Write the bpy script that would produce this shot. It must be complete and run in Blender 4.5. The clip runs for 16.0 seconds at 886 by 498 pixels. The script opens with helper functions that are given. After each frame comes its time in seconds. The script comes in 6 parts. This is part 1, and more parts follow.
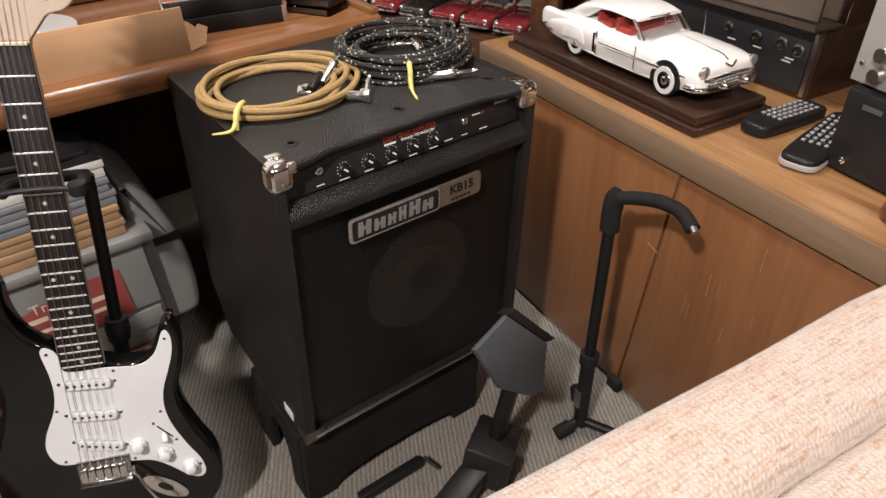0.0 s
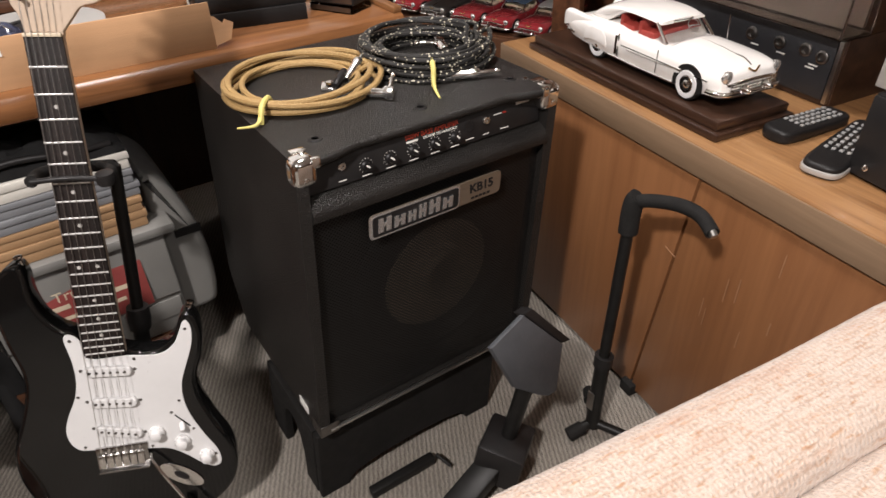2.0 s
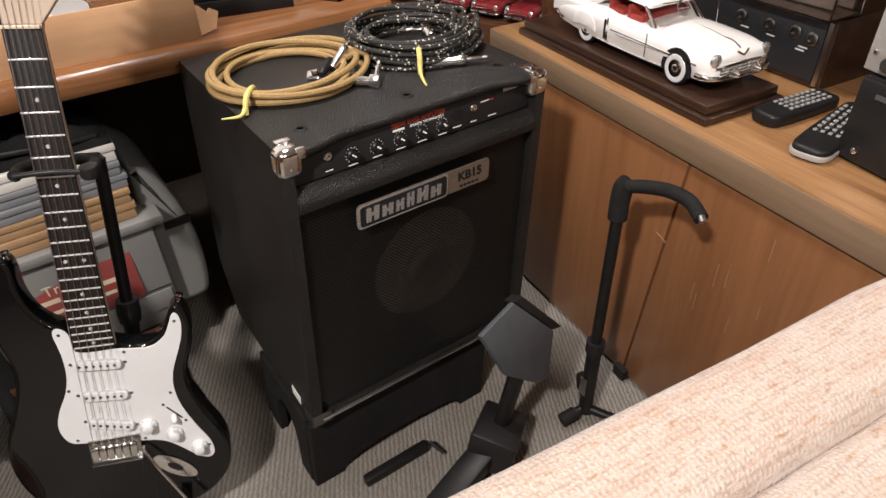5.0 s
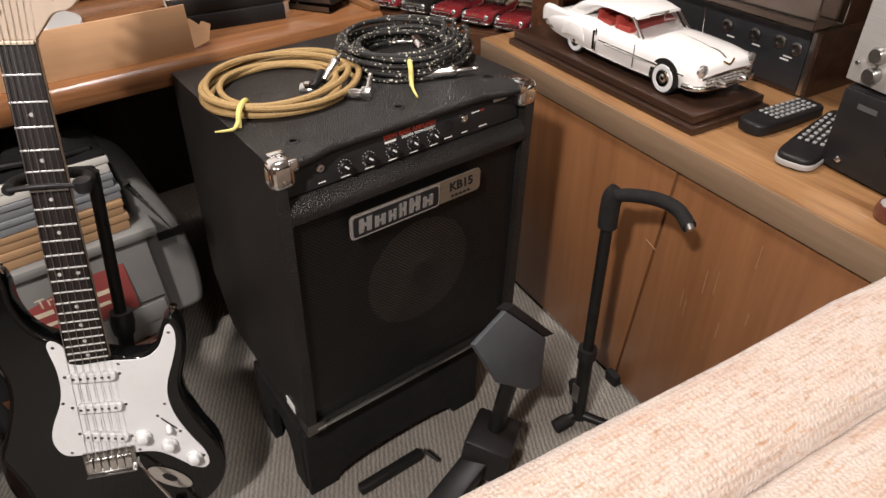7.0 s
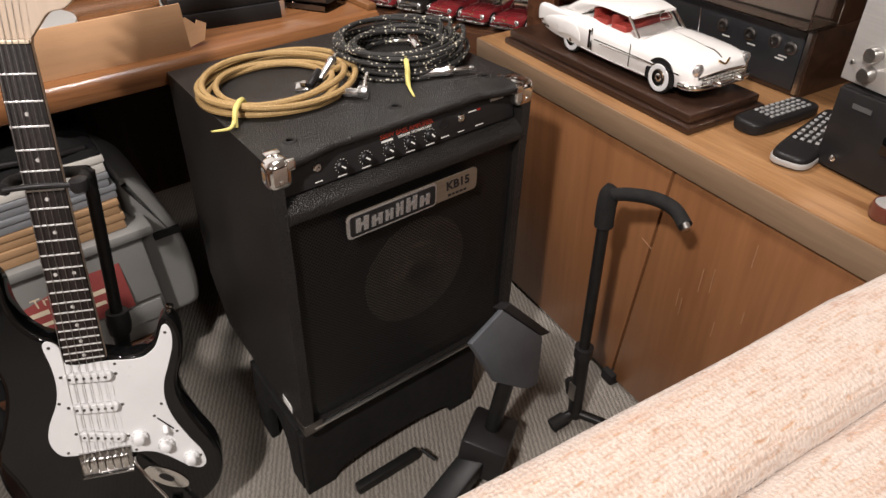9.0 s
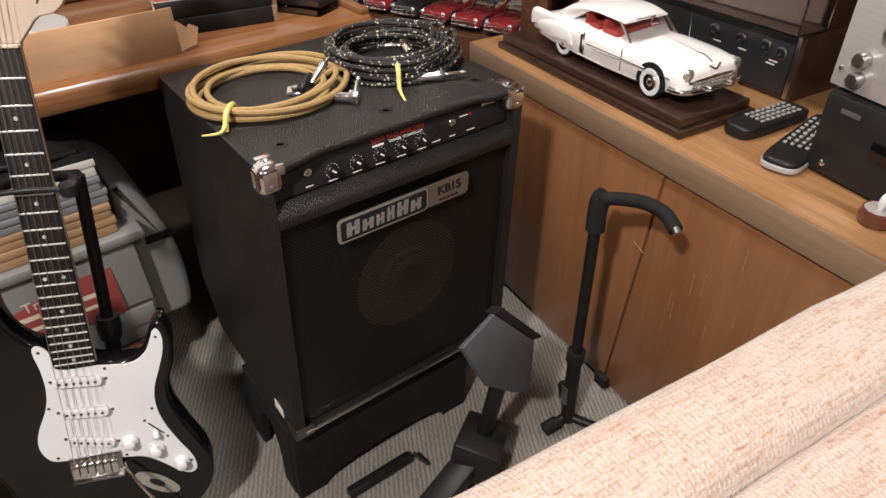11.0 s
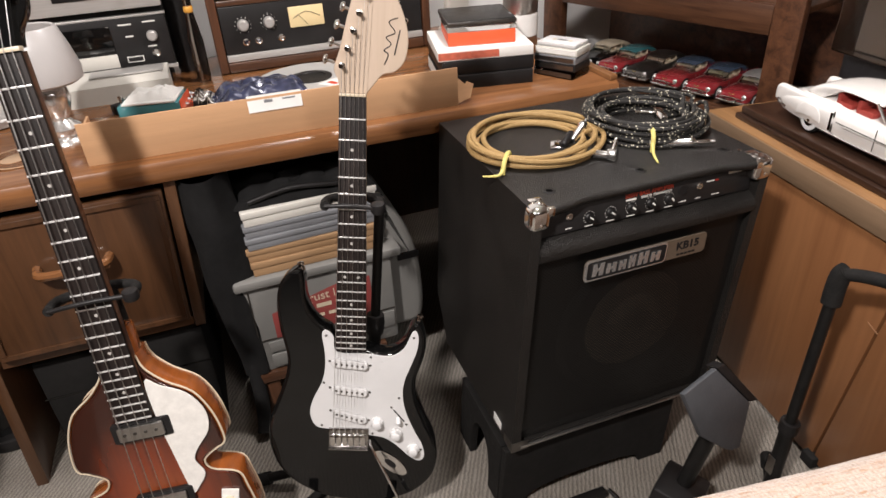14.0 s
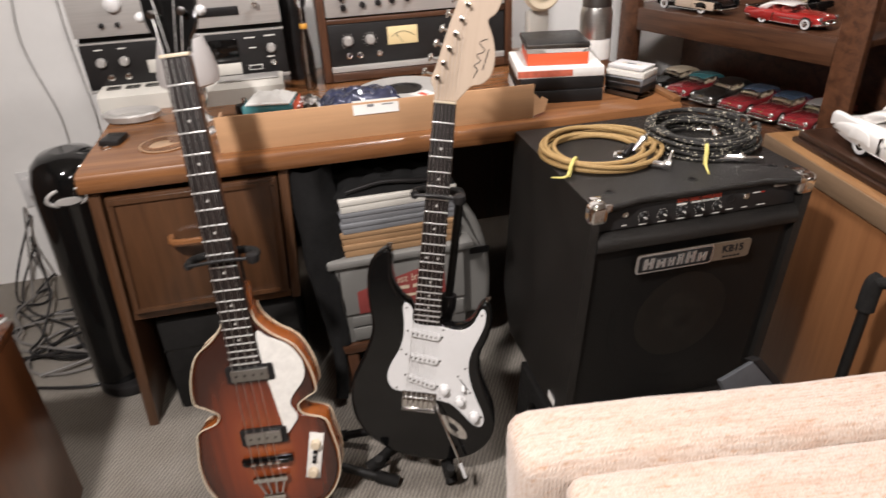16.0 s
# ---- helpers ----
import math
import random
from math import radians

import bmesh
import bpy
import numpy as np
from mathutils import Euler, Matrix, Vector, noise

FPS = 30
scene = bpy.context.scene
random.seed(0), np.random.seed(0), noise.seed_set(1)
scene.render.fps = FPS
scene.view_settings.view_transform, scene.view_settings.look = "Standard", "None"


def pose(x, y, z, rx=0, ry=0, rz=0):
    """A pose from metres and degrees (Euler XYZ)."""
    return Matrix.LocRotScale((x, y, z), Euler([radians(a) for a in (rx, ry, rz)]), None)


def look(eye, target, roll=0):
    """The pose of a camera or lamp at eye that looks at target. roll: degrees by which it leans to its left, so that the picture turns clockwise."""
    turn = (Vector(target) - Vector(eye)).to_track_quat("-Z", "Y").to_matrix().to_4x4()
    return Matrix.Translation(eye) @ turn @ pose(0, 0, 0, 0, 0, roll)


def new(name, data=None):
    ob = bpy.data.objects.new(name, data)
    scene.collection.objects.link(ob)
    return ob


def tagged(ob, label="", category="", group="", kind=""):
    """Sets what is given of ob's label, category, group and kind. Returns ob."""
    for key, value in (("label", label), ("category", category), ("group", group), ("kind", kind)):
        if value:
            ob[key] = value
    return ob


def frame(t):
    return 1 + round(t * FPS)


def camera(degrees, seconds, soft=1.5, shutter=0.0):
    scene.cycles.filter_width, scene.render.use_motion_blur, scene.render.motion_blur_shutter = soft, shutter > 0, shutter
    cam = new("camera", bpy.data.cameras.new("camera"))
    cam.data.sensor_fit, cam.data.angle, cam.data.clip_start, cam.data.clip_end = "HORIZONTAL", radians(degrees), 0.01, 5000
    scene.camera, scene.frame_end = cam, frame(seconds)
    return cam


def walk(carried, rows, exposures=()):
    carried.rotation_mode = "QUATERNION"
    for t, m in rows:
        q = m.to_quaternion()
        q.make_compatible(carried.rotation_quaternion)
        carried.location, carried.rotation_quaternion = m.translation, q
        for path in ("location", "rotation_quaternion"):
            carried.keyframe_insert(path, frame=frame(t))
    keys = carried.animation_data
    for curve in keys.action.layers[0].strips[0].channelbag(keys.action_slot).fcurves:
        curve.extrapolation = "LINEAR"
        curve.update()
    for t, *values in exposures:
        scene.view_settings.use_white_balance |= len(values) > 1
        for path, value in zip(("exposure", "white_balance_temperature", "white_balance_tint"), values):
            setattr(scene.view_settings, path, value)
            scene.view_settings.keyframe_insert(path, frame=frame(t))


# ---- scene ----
cam = camera(68.8, 16.0, shutter=0.5)
PATH = [
    (0, (-0.227, -0.728, 1.113), (0.697, 0.606, -0.056), -2.1),
    (0.5, (-0.231, -0.73, 1.112), (0.68, 0.623, -0.046), -2.4),
    (1, (-0.235, -0.731, 1.112), (0.663, 0.629, -0.048), -2.5),
    (1.5, (-0.231, -0.728, 1.103), (0.692, 0.6, -0.074), -0.7),
    (2, (-0.241, -0.728, 1.114), (0.655, 0.627, -0.053), -1.4),
    (2.5, (-0.248, -0.732, 1.114), (0.615, 0.637, -0.061), -2.0),
    (3, (-0.244, -0.731, 1.115), (0.649, 0.621, -0.058), -1.8),
    (3.5, (-0.244, -0.729, 1.116), (0.629, 0.619, -0.077), -2.1),
    (4, (-0.231, -0.73, 1.114), (0.65, 0.606, -0.086), -2.3),
    (6.3, (-0.226, -0.734, 1.119), (0.665, 0.595, -0.08), -1.9),
    (6.5, (-0.229, -0.734, 1.122), (0.665, 0.601, -0.069), -2.0),
    (7, (-0.228, -0.738, 1.125), (0.682, 0.591, -0.061), -2.1),
    (7.5, (-0.229, -0.737, 1.127), (0.682, 0.595, -0.054), -2.0),
    (8, (-0.233, -0.738, 1.128), (0.676, 0.591, -0.059), -1.9),
    (8.5, (-0.234, -0.738, 1.129), (0.69, 0.583, -0.054), -1.7),
    (9, (-0.23, -0.737, 1.126), (0.69, 0.582, -0.063), -1.9),
    (11.5, (-0.222, -0.743, 1.129), (0.711, 0.576, -0.05), -1.7),
    (12, (-0.222, -0.745, 1.13), (0.705, 0.581, -0.045), -2.0),
    (12.5, (-0.221, -0.746, 1.132), (0.717, 0.573, -0.044), -1.7),
    (13, (-0.307, -0.742, 1.159), (0.412, 0.741, 0.026), -3.0),
    (13.5, (-0.387, -0.762, 1.18), (0.149, 0.828, 0.093), -3.2),
    (14, (-0.397, -0.787, 1.198), (0.135, 0.831, 0.152), -3.4),
    (14.5, (-0.399, -0.83, 1.212), (0.142, 0.808, 0.201), -1.7),
    (15, (-0.398, -0.859, 1.221), (0.125, 0.801, 0.235), -2.7),
    (15.5, (-0.412, -0.889, 1.229), (0.063, 0.787, 0.246), -3.2),
    (16, (-0.469, -0.961, 1.238), (-0.112, 0.742, 0.251), -2.9),
]
walk(cam, [(t, look(eye, target, roll)) for t, eye, target, roll in PATH])

# ---- light ----
world = bpy.data.worlds.new("room_dusk")
world.use_nodes = True
world.node_tree.nodes["Background"].inputs[0].default_value = (1.0, 0.86, 0.7, 1)
world.node_tree.nodes["Background"].inputs[1].default_value = 0.1
scene.world = world
scene.view_settings.exposure = 0.0


def lamp(name, place, target, power, size, colour):
    data = bpy.data.lights.new(name, "AREA")
    data.shape, data.size, data.energy, data.color = "DISK", size, power, colour
    ob = new(name, data)
    ob.matrix_world = look(place, target)
    return ob


LAMP_COLOUR = (1.0, 0.935, 0.91)
# Unseen lamp, its place inferred from the shadows on the cabinet.
lamp("ceiling_lamp", (-1.2, -1.0, 2.26), (-0.3, -0.1, 0), 70, 0.15, LAMP_COLOUR)
# Fill added above the amplifier to brighten its lid; no source known there.
lamp("ceiling_lamp", (0.3, 0.35, 2.28), (0.3, 0.3, 0), 27, 0.25, LAMP_COLOUR)
# Fill added from behind the camera; no source known.
lamp("ceiling_lamp", (0.1, -2.0, 2.28), (0.1, -1.4, 0), 20, 0.3, LAMP_COLOUR)


# ---- materials ----
def nodes_of(name):
    m = bpy.data.materials.new(name)
    m.use_nodes = True
    nt = m.node_tree
    return m, nt, nt.nodes["Principled BSDF"]


def put(nt, kind, **values):
    n = nt.nodes.new(kind)
    for k, v in values.items():
        n.inputs[k.replace("_", " ")].default_value = v
    return n


def coords(nt, scale=(1, 1, 1), turn=(0, 0, 0)):
    tc = nt.nodes.new("ShaderNodeTexCoord")
    mp = put(nt, "ShaderNodeMapping", Scale=scale, Rotation=turn)
    nt.links.new(tc.outputs["Object"], mp.inputs["Vector"])
    return mp.outputs["Vector"]


def ramp(nt, fac, stops):
    r = nt.nodes.new("ShaderNodeValToRGB")
    e = r.color_ramp.elements
    while len(e) < len(stops):
        e.new(0.5)
    for el, (p, c) in zip(e, stops):
        el.position, el.color = p, (*c, 1)
    nt.links.new(fac, r.inputs["Fac"])
    return r.outputs["Color"]


def mul(c, k):
    return tuple(min(1.0, v * k) for v in c)


def mat(name, base, rough=0.5, metal=0.0, var=0.18, scale=14.0, bump=0.0, bscale=300.0, coat=0.0, stretch=(1, 1, 1), other=None):
    """Paint, plastic, metal or paper: two scales of variation, fine relief."""
    m, nt, b = nodes_of(name)
    v = coords(nt, stretch)
    n1 = put(nt, "ShaderNodeTexNoise", Scale=scale, Detail=6.0, Roughness=0.65)
    nt.links.new(v, n1.inputs["Vector"])
    nt.links.new(ramp(nt, n1.outputs["Fac"], [(0.3, mul(base, 1 - var)), (0.7, other or mul(base, 1 + var))]), b.inputs["Base Color"])
    n2 = put(nt, "ShaderNodeTexNoise", Scale=scale * 5, Detail=4.0)
    nt.links.new(v, n2.inputs["Vector"])
    mr = put(nt, "ShaderNodeMapRange", To_Min=max(0.03, rough * 0.8), To_Max=min(1.0, rough * 1.2))
    nt.links.new(n2.outputs["Fac"], mr.inputs["Value"])
    nt.links.new(mr.outputs["Result"], b.inputs["Roughness"])
    b.inputs["Metallic"].default_value = metal
    b.inputs["Coat Weight"].default_value = coat
    b.inputs["Coat Roughness"].default_value = 0.06
    if bump:
        n3 = put(nt, "ShaderNodeTexNoise", Scale=bscale, Detail=3.0)
        nt.links.new(v, n3.inputs["Vector"])
        bp = put(nt, "ShaderNodeBump", Strength=bump, Distance=0.002)
        nt.links.new(n3.outputs["Fac"], bp.inputs["Height"])
        nt.links.new(bp.outputs["Normal"], b.inputs["Normal"])
    return m


def wood(name, dark, light, axis=0, rough=0.4, coat=0.0, grain=1.0, bump=0.15):
    """Wood with long grain along one axis (0 x, 1 y, 2 z)."""
    m, nt, b = nodes_of(name)
    sc = [38.0 * grain] * 3
    sc[axis] = 2.2 * grain
    v = coords(nt, sc)
    n1 = put(nt, "ShaderNodeTexNoise", Scale=1.0, Detail=8.0, Roughness=0.62, Distortion=0.7)
    nt.links.new(v, n1.inputs["Vector"])
    v2 = coords(nt, [c * 6 for c in sc])
    n2 = put(nt, "ShaderNodeTexNoise", Scale=1.0, Detail=5.0)
    nt.links.new(v2, n2.inputs["Vector"])
    mx = put(nt, "ShaderNodeMath")
    mx.operation = "MULTIPLY_ADD"
    mx.inputs[1].default_value = 0.3
    nt.links.new(n2.outputs["Fac"], mx.inputs[0])
    nt.links.new(n1.outputs["Fac"], mx.inputs[2])
    mid = tuple((a + c) / 2 for a, c in zip(dark, light))
    nt.links.new(ramp(nt, mx.outputs[0], [(0.48, dark), (0.64, mid), (0.84, light)]), b.inputs["Base Color"])
    b.inputs["Roughness"].default_value = rough
    b.inputs["Coat Weight"].default_value = coat
    b.inputs["Coat Roughness"].default_value = 0.15
    bp = put(nt, "ShaderNodeBump", Strength=bump, Distance=0.001)
    nt.links.new(mx.outputs[0], bp.inputs["Height"])
    nt.links.new(bp.outputs["Normal"], b.inputs["Normal"])
    return m


def tolex(name, base=(0.0115, 0.0104, 0.0094), rough=0.36):
    """Pebbled black vinyl."""
    m, nt, b = nodes_of(name)
    v = coords(nt)
    vo = put(nt, "ShaderNodeTexVoronoi", Scale=430.0)
    nt.links.new(v, vo.inputs["Vector"])
    n = put(nt, "ShaderNodeTexNoise", Scale=9.0, Detail=6.0)
    nt.links.new(v, n.inputs["Vector"])
    nt.links.new(ramp(nt, n.outputs["Fac"], [(0.3, mul(base, 0.8)), (0.75, mul(base, 1.6))]), b.inputs["Base Color"])
    b.inputs["Roughness"].default_value = rough
    b.inputs["Specular IOR Level"].default_value = 0.34
    bp = put(nt, "ShaderNodeBump", Strength=0.85, Distance=0.0014)
    nt.links.new(vo.outputs["Distance"], bp.inputs["Height"])
    nt.links.new(bp.outputs["Normal"], b.inputs["Normal"])
    return m


def carpet_mat():
    m, nt, b = nodes_of("carpet")
    v = coords(nt, (1, 1, 1), (0, 0, 0.5))
    w = put(nt, "ShaderNodeTexWave", Scale=34.0, Distortion=3.2, Detail=2.0, Detail_Scale=3.0)
    nt.links.new(v, w.inputs["Vector"])
    n = put(nt, "ShaderNodeTexNoise", Scale=420.0, Detail=4.0)
    nt.links.new(v, n.inputs["Vector"])
    n2 = put(nt, "ShaderNodeTexNoise", Scale=6.0, Detail=5.0)
    nt.links.new(v, n2.inputs["Vector"])
    a = put(nt, "ShaderNodeMath")
    a.operation = "MULTIPLY_ADD"
    a.inputs[1].default_value = 0.35
    nt.links.new(w.outputs["Fac"], a.inputs[0])
    nt.links.new(n.outputs["Fac"], a.inputs[2])
    c1 = ramp(nt, a.outputs[0], [(0.35, (0.16, 0.143, 0.122)), (0.95, (0.4, 0.365, 0.32))])
    c2 = ramp(nt, n2.outputs["Fac"], [(0.3, (0.8, 0.78, 0.75)), (0.7, (1, 1, 1))])
    mx = nt.nodes.new("ShaderNodeMix")
    mx.data_type, mx.blend_type = "RGBA", "MULTIPLY"
    mx.inputs[0].default_value = 1.0
    nt.links.new(c1, mx.inputs[6])
    nt.links.new(c2, mx.inputs[7])
    nt.links.new(mx.outputs[2], b.inputs["Base Color"])
    b.inputs["Roughness"].default_value = 0.95
    bp = put(nt, "ShaderNodeBump", Strength=0.9, Distance=0.006)
    nt.links.new(a.outputs[0], bp.inputs["Height"])
    nt.links.new(bp.outputs["Normal"], b.inputs["Normal"])
    return m


def tweed_mat():
    """Cream upholstery: fine plain weave with long slubs and pink and tan flecks."""
    m, nt, b = nodes_of("cream_tweed")

    def yarn(scale, detail=2.0):
        n = put(nt, "ShaderNodeTexNoise", Scale=1.0, Detail=detail, Roughness=0.55)
        nt.links.new(coords(nt, scale), n.inputs["Vector"])
        return n.outputs["Fac"]

    def combine(op, a, c, k=0.5):
        n = nt.nodes.new("ShaderNodeMath")
        n.operation = op
        nt.links.new(a, n.inputs[0])
        if op == "MULTIPLY_ADD":
            n.inputs[1].default_value = k
            nt.links.new(c, n.inputs[2])
        else:
            nt.links.new(c, n.inputs[1])
        return n.outputs[0]

    across = yarn((230, 480, 480))
    down = yarn((480, 260, 260))
    weave = combine("MAXIMUM", across, down)
    slub = yarn((38, 300, 300), 3.0)
    bands = []
    for axis in ("X", "Y"):
        w = put(nt, "ShaderNodeTexWave", Scale=92.0, Distortion=2.4, Detail=1.5, Detail_Scale=2.5)
        w.bands_direction = axis
        nt.links.new(coords(nt), w.inputs["Vector"])
        bands.append(w.outputs["Fac"])
    grid = combine("MULTIPLY", *bands)
    relief = combine("MULTIPLY_ADD", slub, combine("MULTIPLY_ADD", grid, weave, 0.27), 0.5)
    big = yarn((16, 70, 70), 4.0)
    c1 = ramp(nt, relief, [(0.6, (0.335, 0.25, 0.195)), (0.78, (0.405, 0.335, 0.28)), (0.96, (0.465, 0.4, 0.35))])
    c2 = ramp(nt, big, [(0.3, (0.93, 0.78, 0.7)), (0.46, (1, 0.94, 0.9)), (0.7, (1, 0.97, 0.96))])
    fleck = ramp(nt, yarn((90, 330, 330), 3.0), [(0.29, (0.85, 0.66, 0.5)), (0.42, (1, 1, 1))])
    col = c1
    for layer in (c2, fleck):
        mm = nt.nodes.new("ShaderNodeMix")
        mm.data_type, mm.blend_type = "RGBA", "MULTIPLY"
        mm.inputs[0].default_value = 1.0
        nt.links.new(col, mm.inputs[6])
        nt.links.new(layer, mm.inputs[7])
        col = mm.outputs[2]
    nt.links.new(col, b.inputs["Base Color"])
    b.inputs["Roughness"].default_value = 0.95
    b.inputs["Sheen Weight"].default_value = 0.25
    bp = put(nt, "ShaderNodeBump", Strength=0.6, Distance=0.0028)
    nt.links.new(relief, bp.inputs["Height"])
    nt.links.new(bp.outputs["Normal"], b.inputs["Normal"])
    return m


def grille_mat():
    """Black perforated steel: round holes let the speaker show through."""
    m, nt, b = nodes_of("perforated_steel")
    vo = put(nt, "ShaderNodeTexVoronoi", Scale=210.0, Randomness=0.0)
    nt.links.new(coords(nt, (1, 0.0, 1), (0, 0.785, 0)), vo.inputs["Vector"])
    lt = put(nt, "ShaderNodeMath")
    lt.operation = "GREATER_THAN"
    lt.inputs[1].default_value = 0.37
    nt.links.new(vo.outputs["Distance"], lt.inputs[0])
    nt.links.new(lt.outputs[0], b.inputs["Alpha"])
    b.inputs["Base Color"].default_value = (0.008, 0.0075, 0.007, 1)
    b.inputs["Roughness"].default_value = 0.4
    return m


def glass_mat(name, tint=(1, 1, 1), rough=0.02):
    m, nt, b = nodes_of(name)
    b.inputs["Base Color"].default_value = (*tint, 1)
    b.inputs["Roughness"].default_value = rough
    b.inputs["Transmission Weight"].default_value = 1.0
    b.inputs["IOR"].default_value = 1.3
    return m


def braid_mat(name, base, fleck, scale, cover=0.26):
    """Woven cable sleeve with flecks."""
    m, nt, b = nodes_of(name)
    v = coords(nt)
    vo = put(nt, "ShaderNodeTexVoronoi", Scale=scale)
    nt.links.new(v, vo.inputs["Vector"])
    nt.links.new(ramp(nt, vo.outputs["Distance"], [(cover - 0.08, fleck), (cover + 0.08, base)]), b.inputs["Base Color"])
    b.inputs["Roughness"].default_value = 0.7
    bp = put(nt, "ShaderNodeBump", Strength=0.6, Distance=0.001)
    nt.links.new(vo.outputs["Distance"], bp.inputs["Height"])
    nt.links.new(bp.outputs["Normal"], b.inputs["Normal"])
    return m


def sunburst_mat():
    """Violin sunburst lacquer: amber in the middle, dark brown towards the rim of the top."""
    m, nt, b = nodes_of("sunburst_lacquer")
    tc = nt.nodes.new("ShaderNodeTexCoord")
    mp = put(nt, "ShaderNodeMapping", Location=(0, -0.06, 0), Scale=(5.6, 3.5, 0.0))
    nt.links.new(tc.outputs["Object"], mp.inputs["Vector"])
    ln = nt.nodes.new("ShaderNodeVectorMath")
    ln.operation = "LENGTH"
    nt.links.new(mp.outputs["Vector"], ln.inputs[0])
    n = put(nt, "ShaderNodeTexNoise", Scale=1.0, Detail=6.0)
    nt.links.new(coords(nt, (90, 5, 90)), n.inputs["Vector"])
    a = put(nt, "ShaderNodeMath")
    a.operation = "MULTIPLY_ADD"
    a.inputs[1].default_value = 0.25
    nt.links.new(n.outputs["Fac"], a.inputs[0])
    nt.links.new(ln.outputs["Value"], a.inputs[2])
    nt.links.new(ramp(nt, a.outputs[0], [(0.15, (0.3, 0.075, 0.018)), (0.5, (0.17, 0.03, 0.009)), (0.85, (0.03, 0.008, 0.005))]), b.inputs["Base Color"])
    b.inputs["Roughness"].default_value = 0.25
    b.inputs["Coat Weight"].default_value = 1.0
    b.inputs["Coat Roughness"].default_value = 0.06
    return m


CARPET = carpet_mat()
TWEED = tweed_mat()
TOLEX = tolex("black_tolex")
GRILLE = grille_mat()
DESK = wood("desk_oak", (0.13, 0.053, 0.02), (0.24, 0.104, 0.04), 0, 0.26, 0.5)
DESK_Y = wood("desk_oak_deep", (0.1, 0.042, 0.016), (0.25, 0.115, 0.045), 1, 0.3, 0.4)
# Upright panels take a darker, more even oak than the top.
DESK_UP = wood("desk_oak_upright_dark", (0.055, 0.024, 0.0105), (0.095, 0.042, 0.018), 2, 0.38, 0.2)
COUNTER = wood("counter_oak", (0.17, 0.076, 0.028), (0.36, 0.195, 0.085), 1, 0.35, 0.2, 0.8)
COUNTER_EDGE = wood("counter_edge", (0.18, 0.115, 0.068), (0.235, 0.155, 0.095), 1, 0.45)
DOOR = wood("door_veneer", (0.17, 0.07, 0.028), (0.235, 0.104, 0.043), 2, 0.36, 0.2, 0.5)
SCUFF = mat("scuffed_veneer", (0.3, 0.16, 0.085), 0.5, var=0.2)
WALNUT = wood("dark_walnut", (0.04, 0.017, 0.009), (0.115, 0.05, 0.025), 0, 0.35, 0.3)
WALNUT_Y = wood("dark_walnut_deep", (0.016, 0.008, 0.005), (0.045, 0.02, 0.011), 1, 0.35, 0.3)
WALNUT_UP = wood("dark_walnut_upright", (0.045, 0.018, 0.009), (0.125, 0.052, 0.025), 2, 0.4, 0.2)
CHERRY = wood("cherry", (0.075, 0.025, 0.009), (0.14, 0.05, 0.017), 2, 0.3, 0.4)
MAPLE = wood("maple", (0.45, 0.35, 0.265), (0.52, 0.415, 0.325), 1, 0.35, 0.4, 0.6, 0.05)
ROSEWOOD = wood("rosewood", (0.006, 0.0045, 0.004), (0.02, 0.013, 0.011), 1, 0.6, 0.0, 1.4)
CREAM_WALL = mat("grey_white_wall", (0.74, 0.73, 0.71), 0.85, var=0.06, scale=3, bump=0.2, bscale=80)
ADDED_WALL = wood("added_wall_wood", (0.06, 0.03, 0.014), (0.12, 0.06, 0.03), 2, 0.5)
CEIL = mat("ceiling_paint", (0.52, 0.5, 0.47), 0.9, var=0.04, scale=4)
CHROME = mat("chrome", (0.75, 0.74, 0.72), 0.12, 1.0, var=0.06)
STEEL = mat("brushed_steel", (0.55, 0.54, 0.52), 0.3, 1.0, var=0.1, stretch=(1, 20, 20))
DARK_STEEL = mat("worn_dark_steel", (0.2, 0.19, 0.18), 0.35, 1.0, var=0.25)
BLACK = mat("black_plastic", (0.014, 0.013, 0.013), 0.4, var=0.3, bump=0.1)
BLACK_MATT = mat("matt_black", (0.009, 0.0083, 0.0077), 0.8, var=0.3, bump=0.2)
BLACK_GLOSS = mat("black_lacquer", (0.004, 0.004, 0.004), 0.06, var=0.2)
BLACK_TUBE = mat("black_powder_coat", (0.01, 0.0095, 0.009), 0.4, var=0.3, scale=40, bump=0.1)
FOAM = mat("black_foam", (0.01, 0.0095, 0.009), 0.85, var=0.3, scale=60, bump=0.4, bscale=500)
CLOTH = mat("black_cloth", (0.007, 0.0068, 0.0068), 0.95, var=0.4, scale=20, bump=0.5, bscale=600)
PANEL = mat("black_panel", (0.018, 0.017, 0.017), 0.35, var=0.2)
WHITE_PLASTIC = mat("white_plastic", (0.62, 0.615, 0.61), 0.3, var=0.04)
WHITE_PAINT = mat("white_enamel", (0.8, 0.775, 0.745), 0.18, var=0.04, coat=0.7)
WHITE_PRINT = mat("white_print", (0.75, 0.74, 0.7), 0.6, var=0.05)
RED_PRINT = mat("red_print", (0.55, 0.06, 0.025), 0.5, var=0.05)
PEARL = mat("white_pearloid", (0.72, 0.7, 0.66), 0.22, var=0.1, scale=60, coat=0.5)
PEARL_DOT = mat("dull_pearl", (0.4, 0.385, 0.36), 0.4, var=0.1)
BINDING = mat("cream_binding", (0.58, 0.49, 0.36), 0.35, var=0.05)
AMBER = mat("amber_lacquer", (0.27, 0.075, 0.016), 0.25, var=0.3, scale=10, coat=0.9, stretch=(1, 6, 1))
BURST = sunburst_mat()
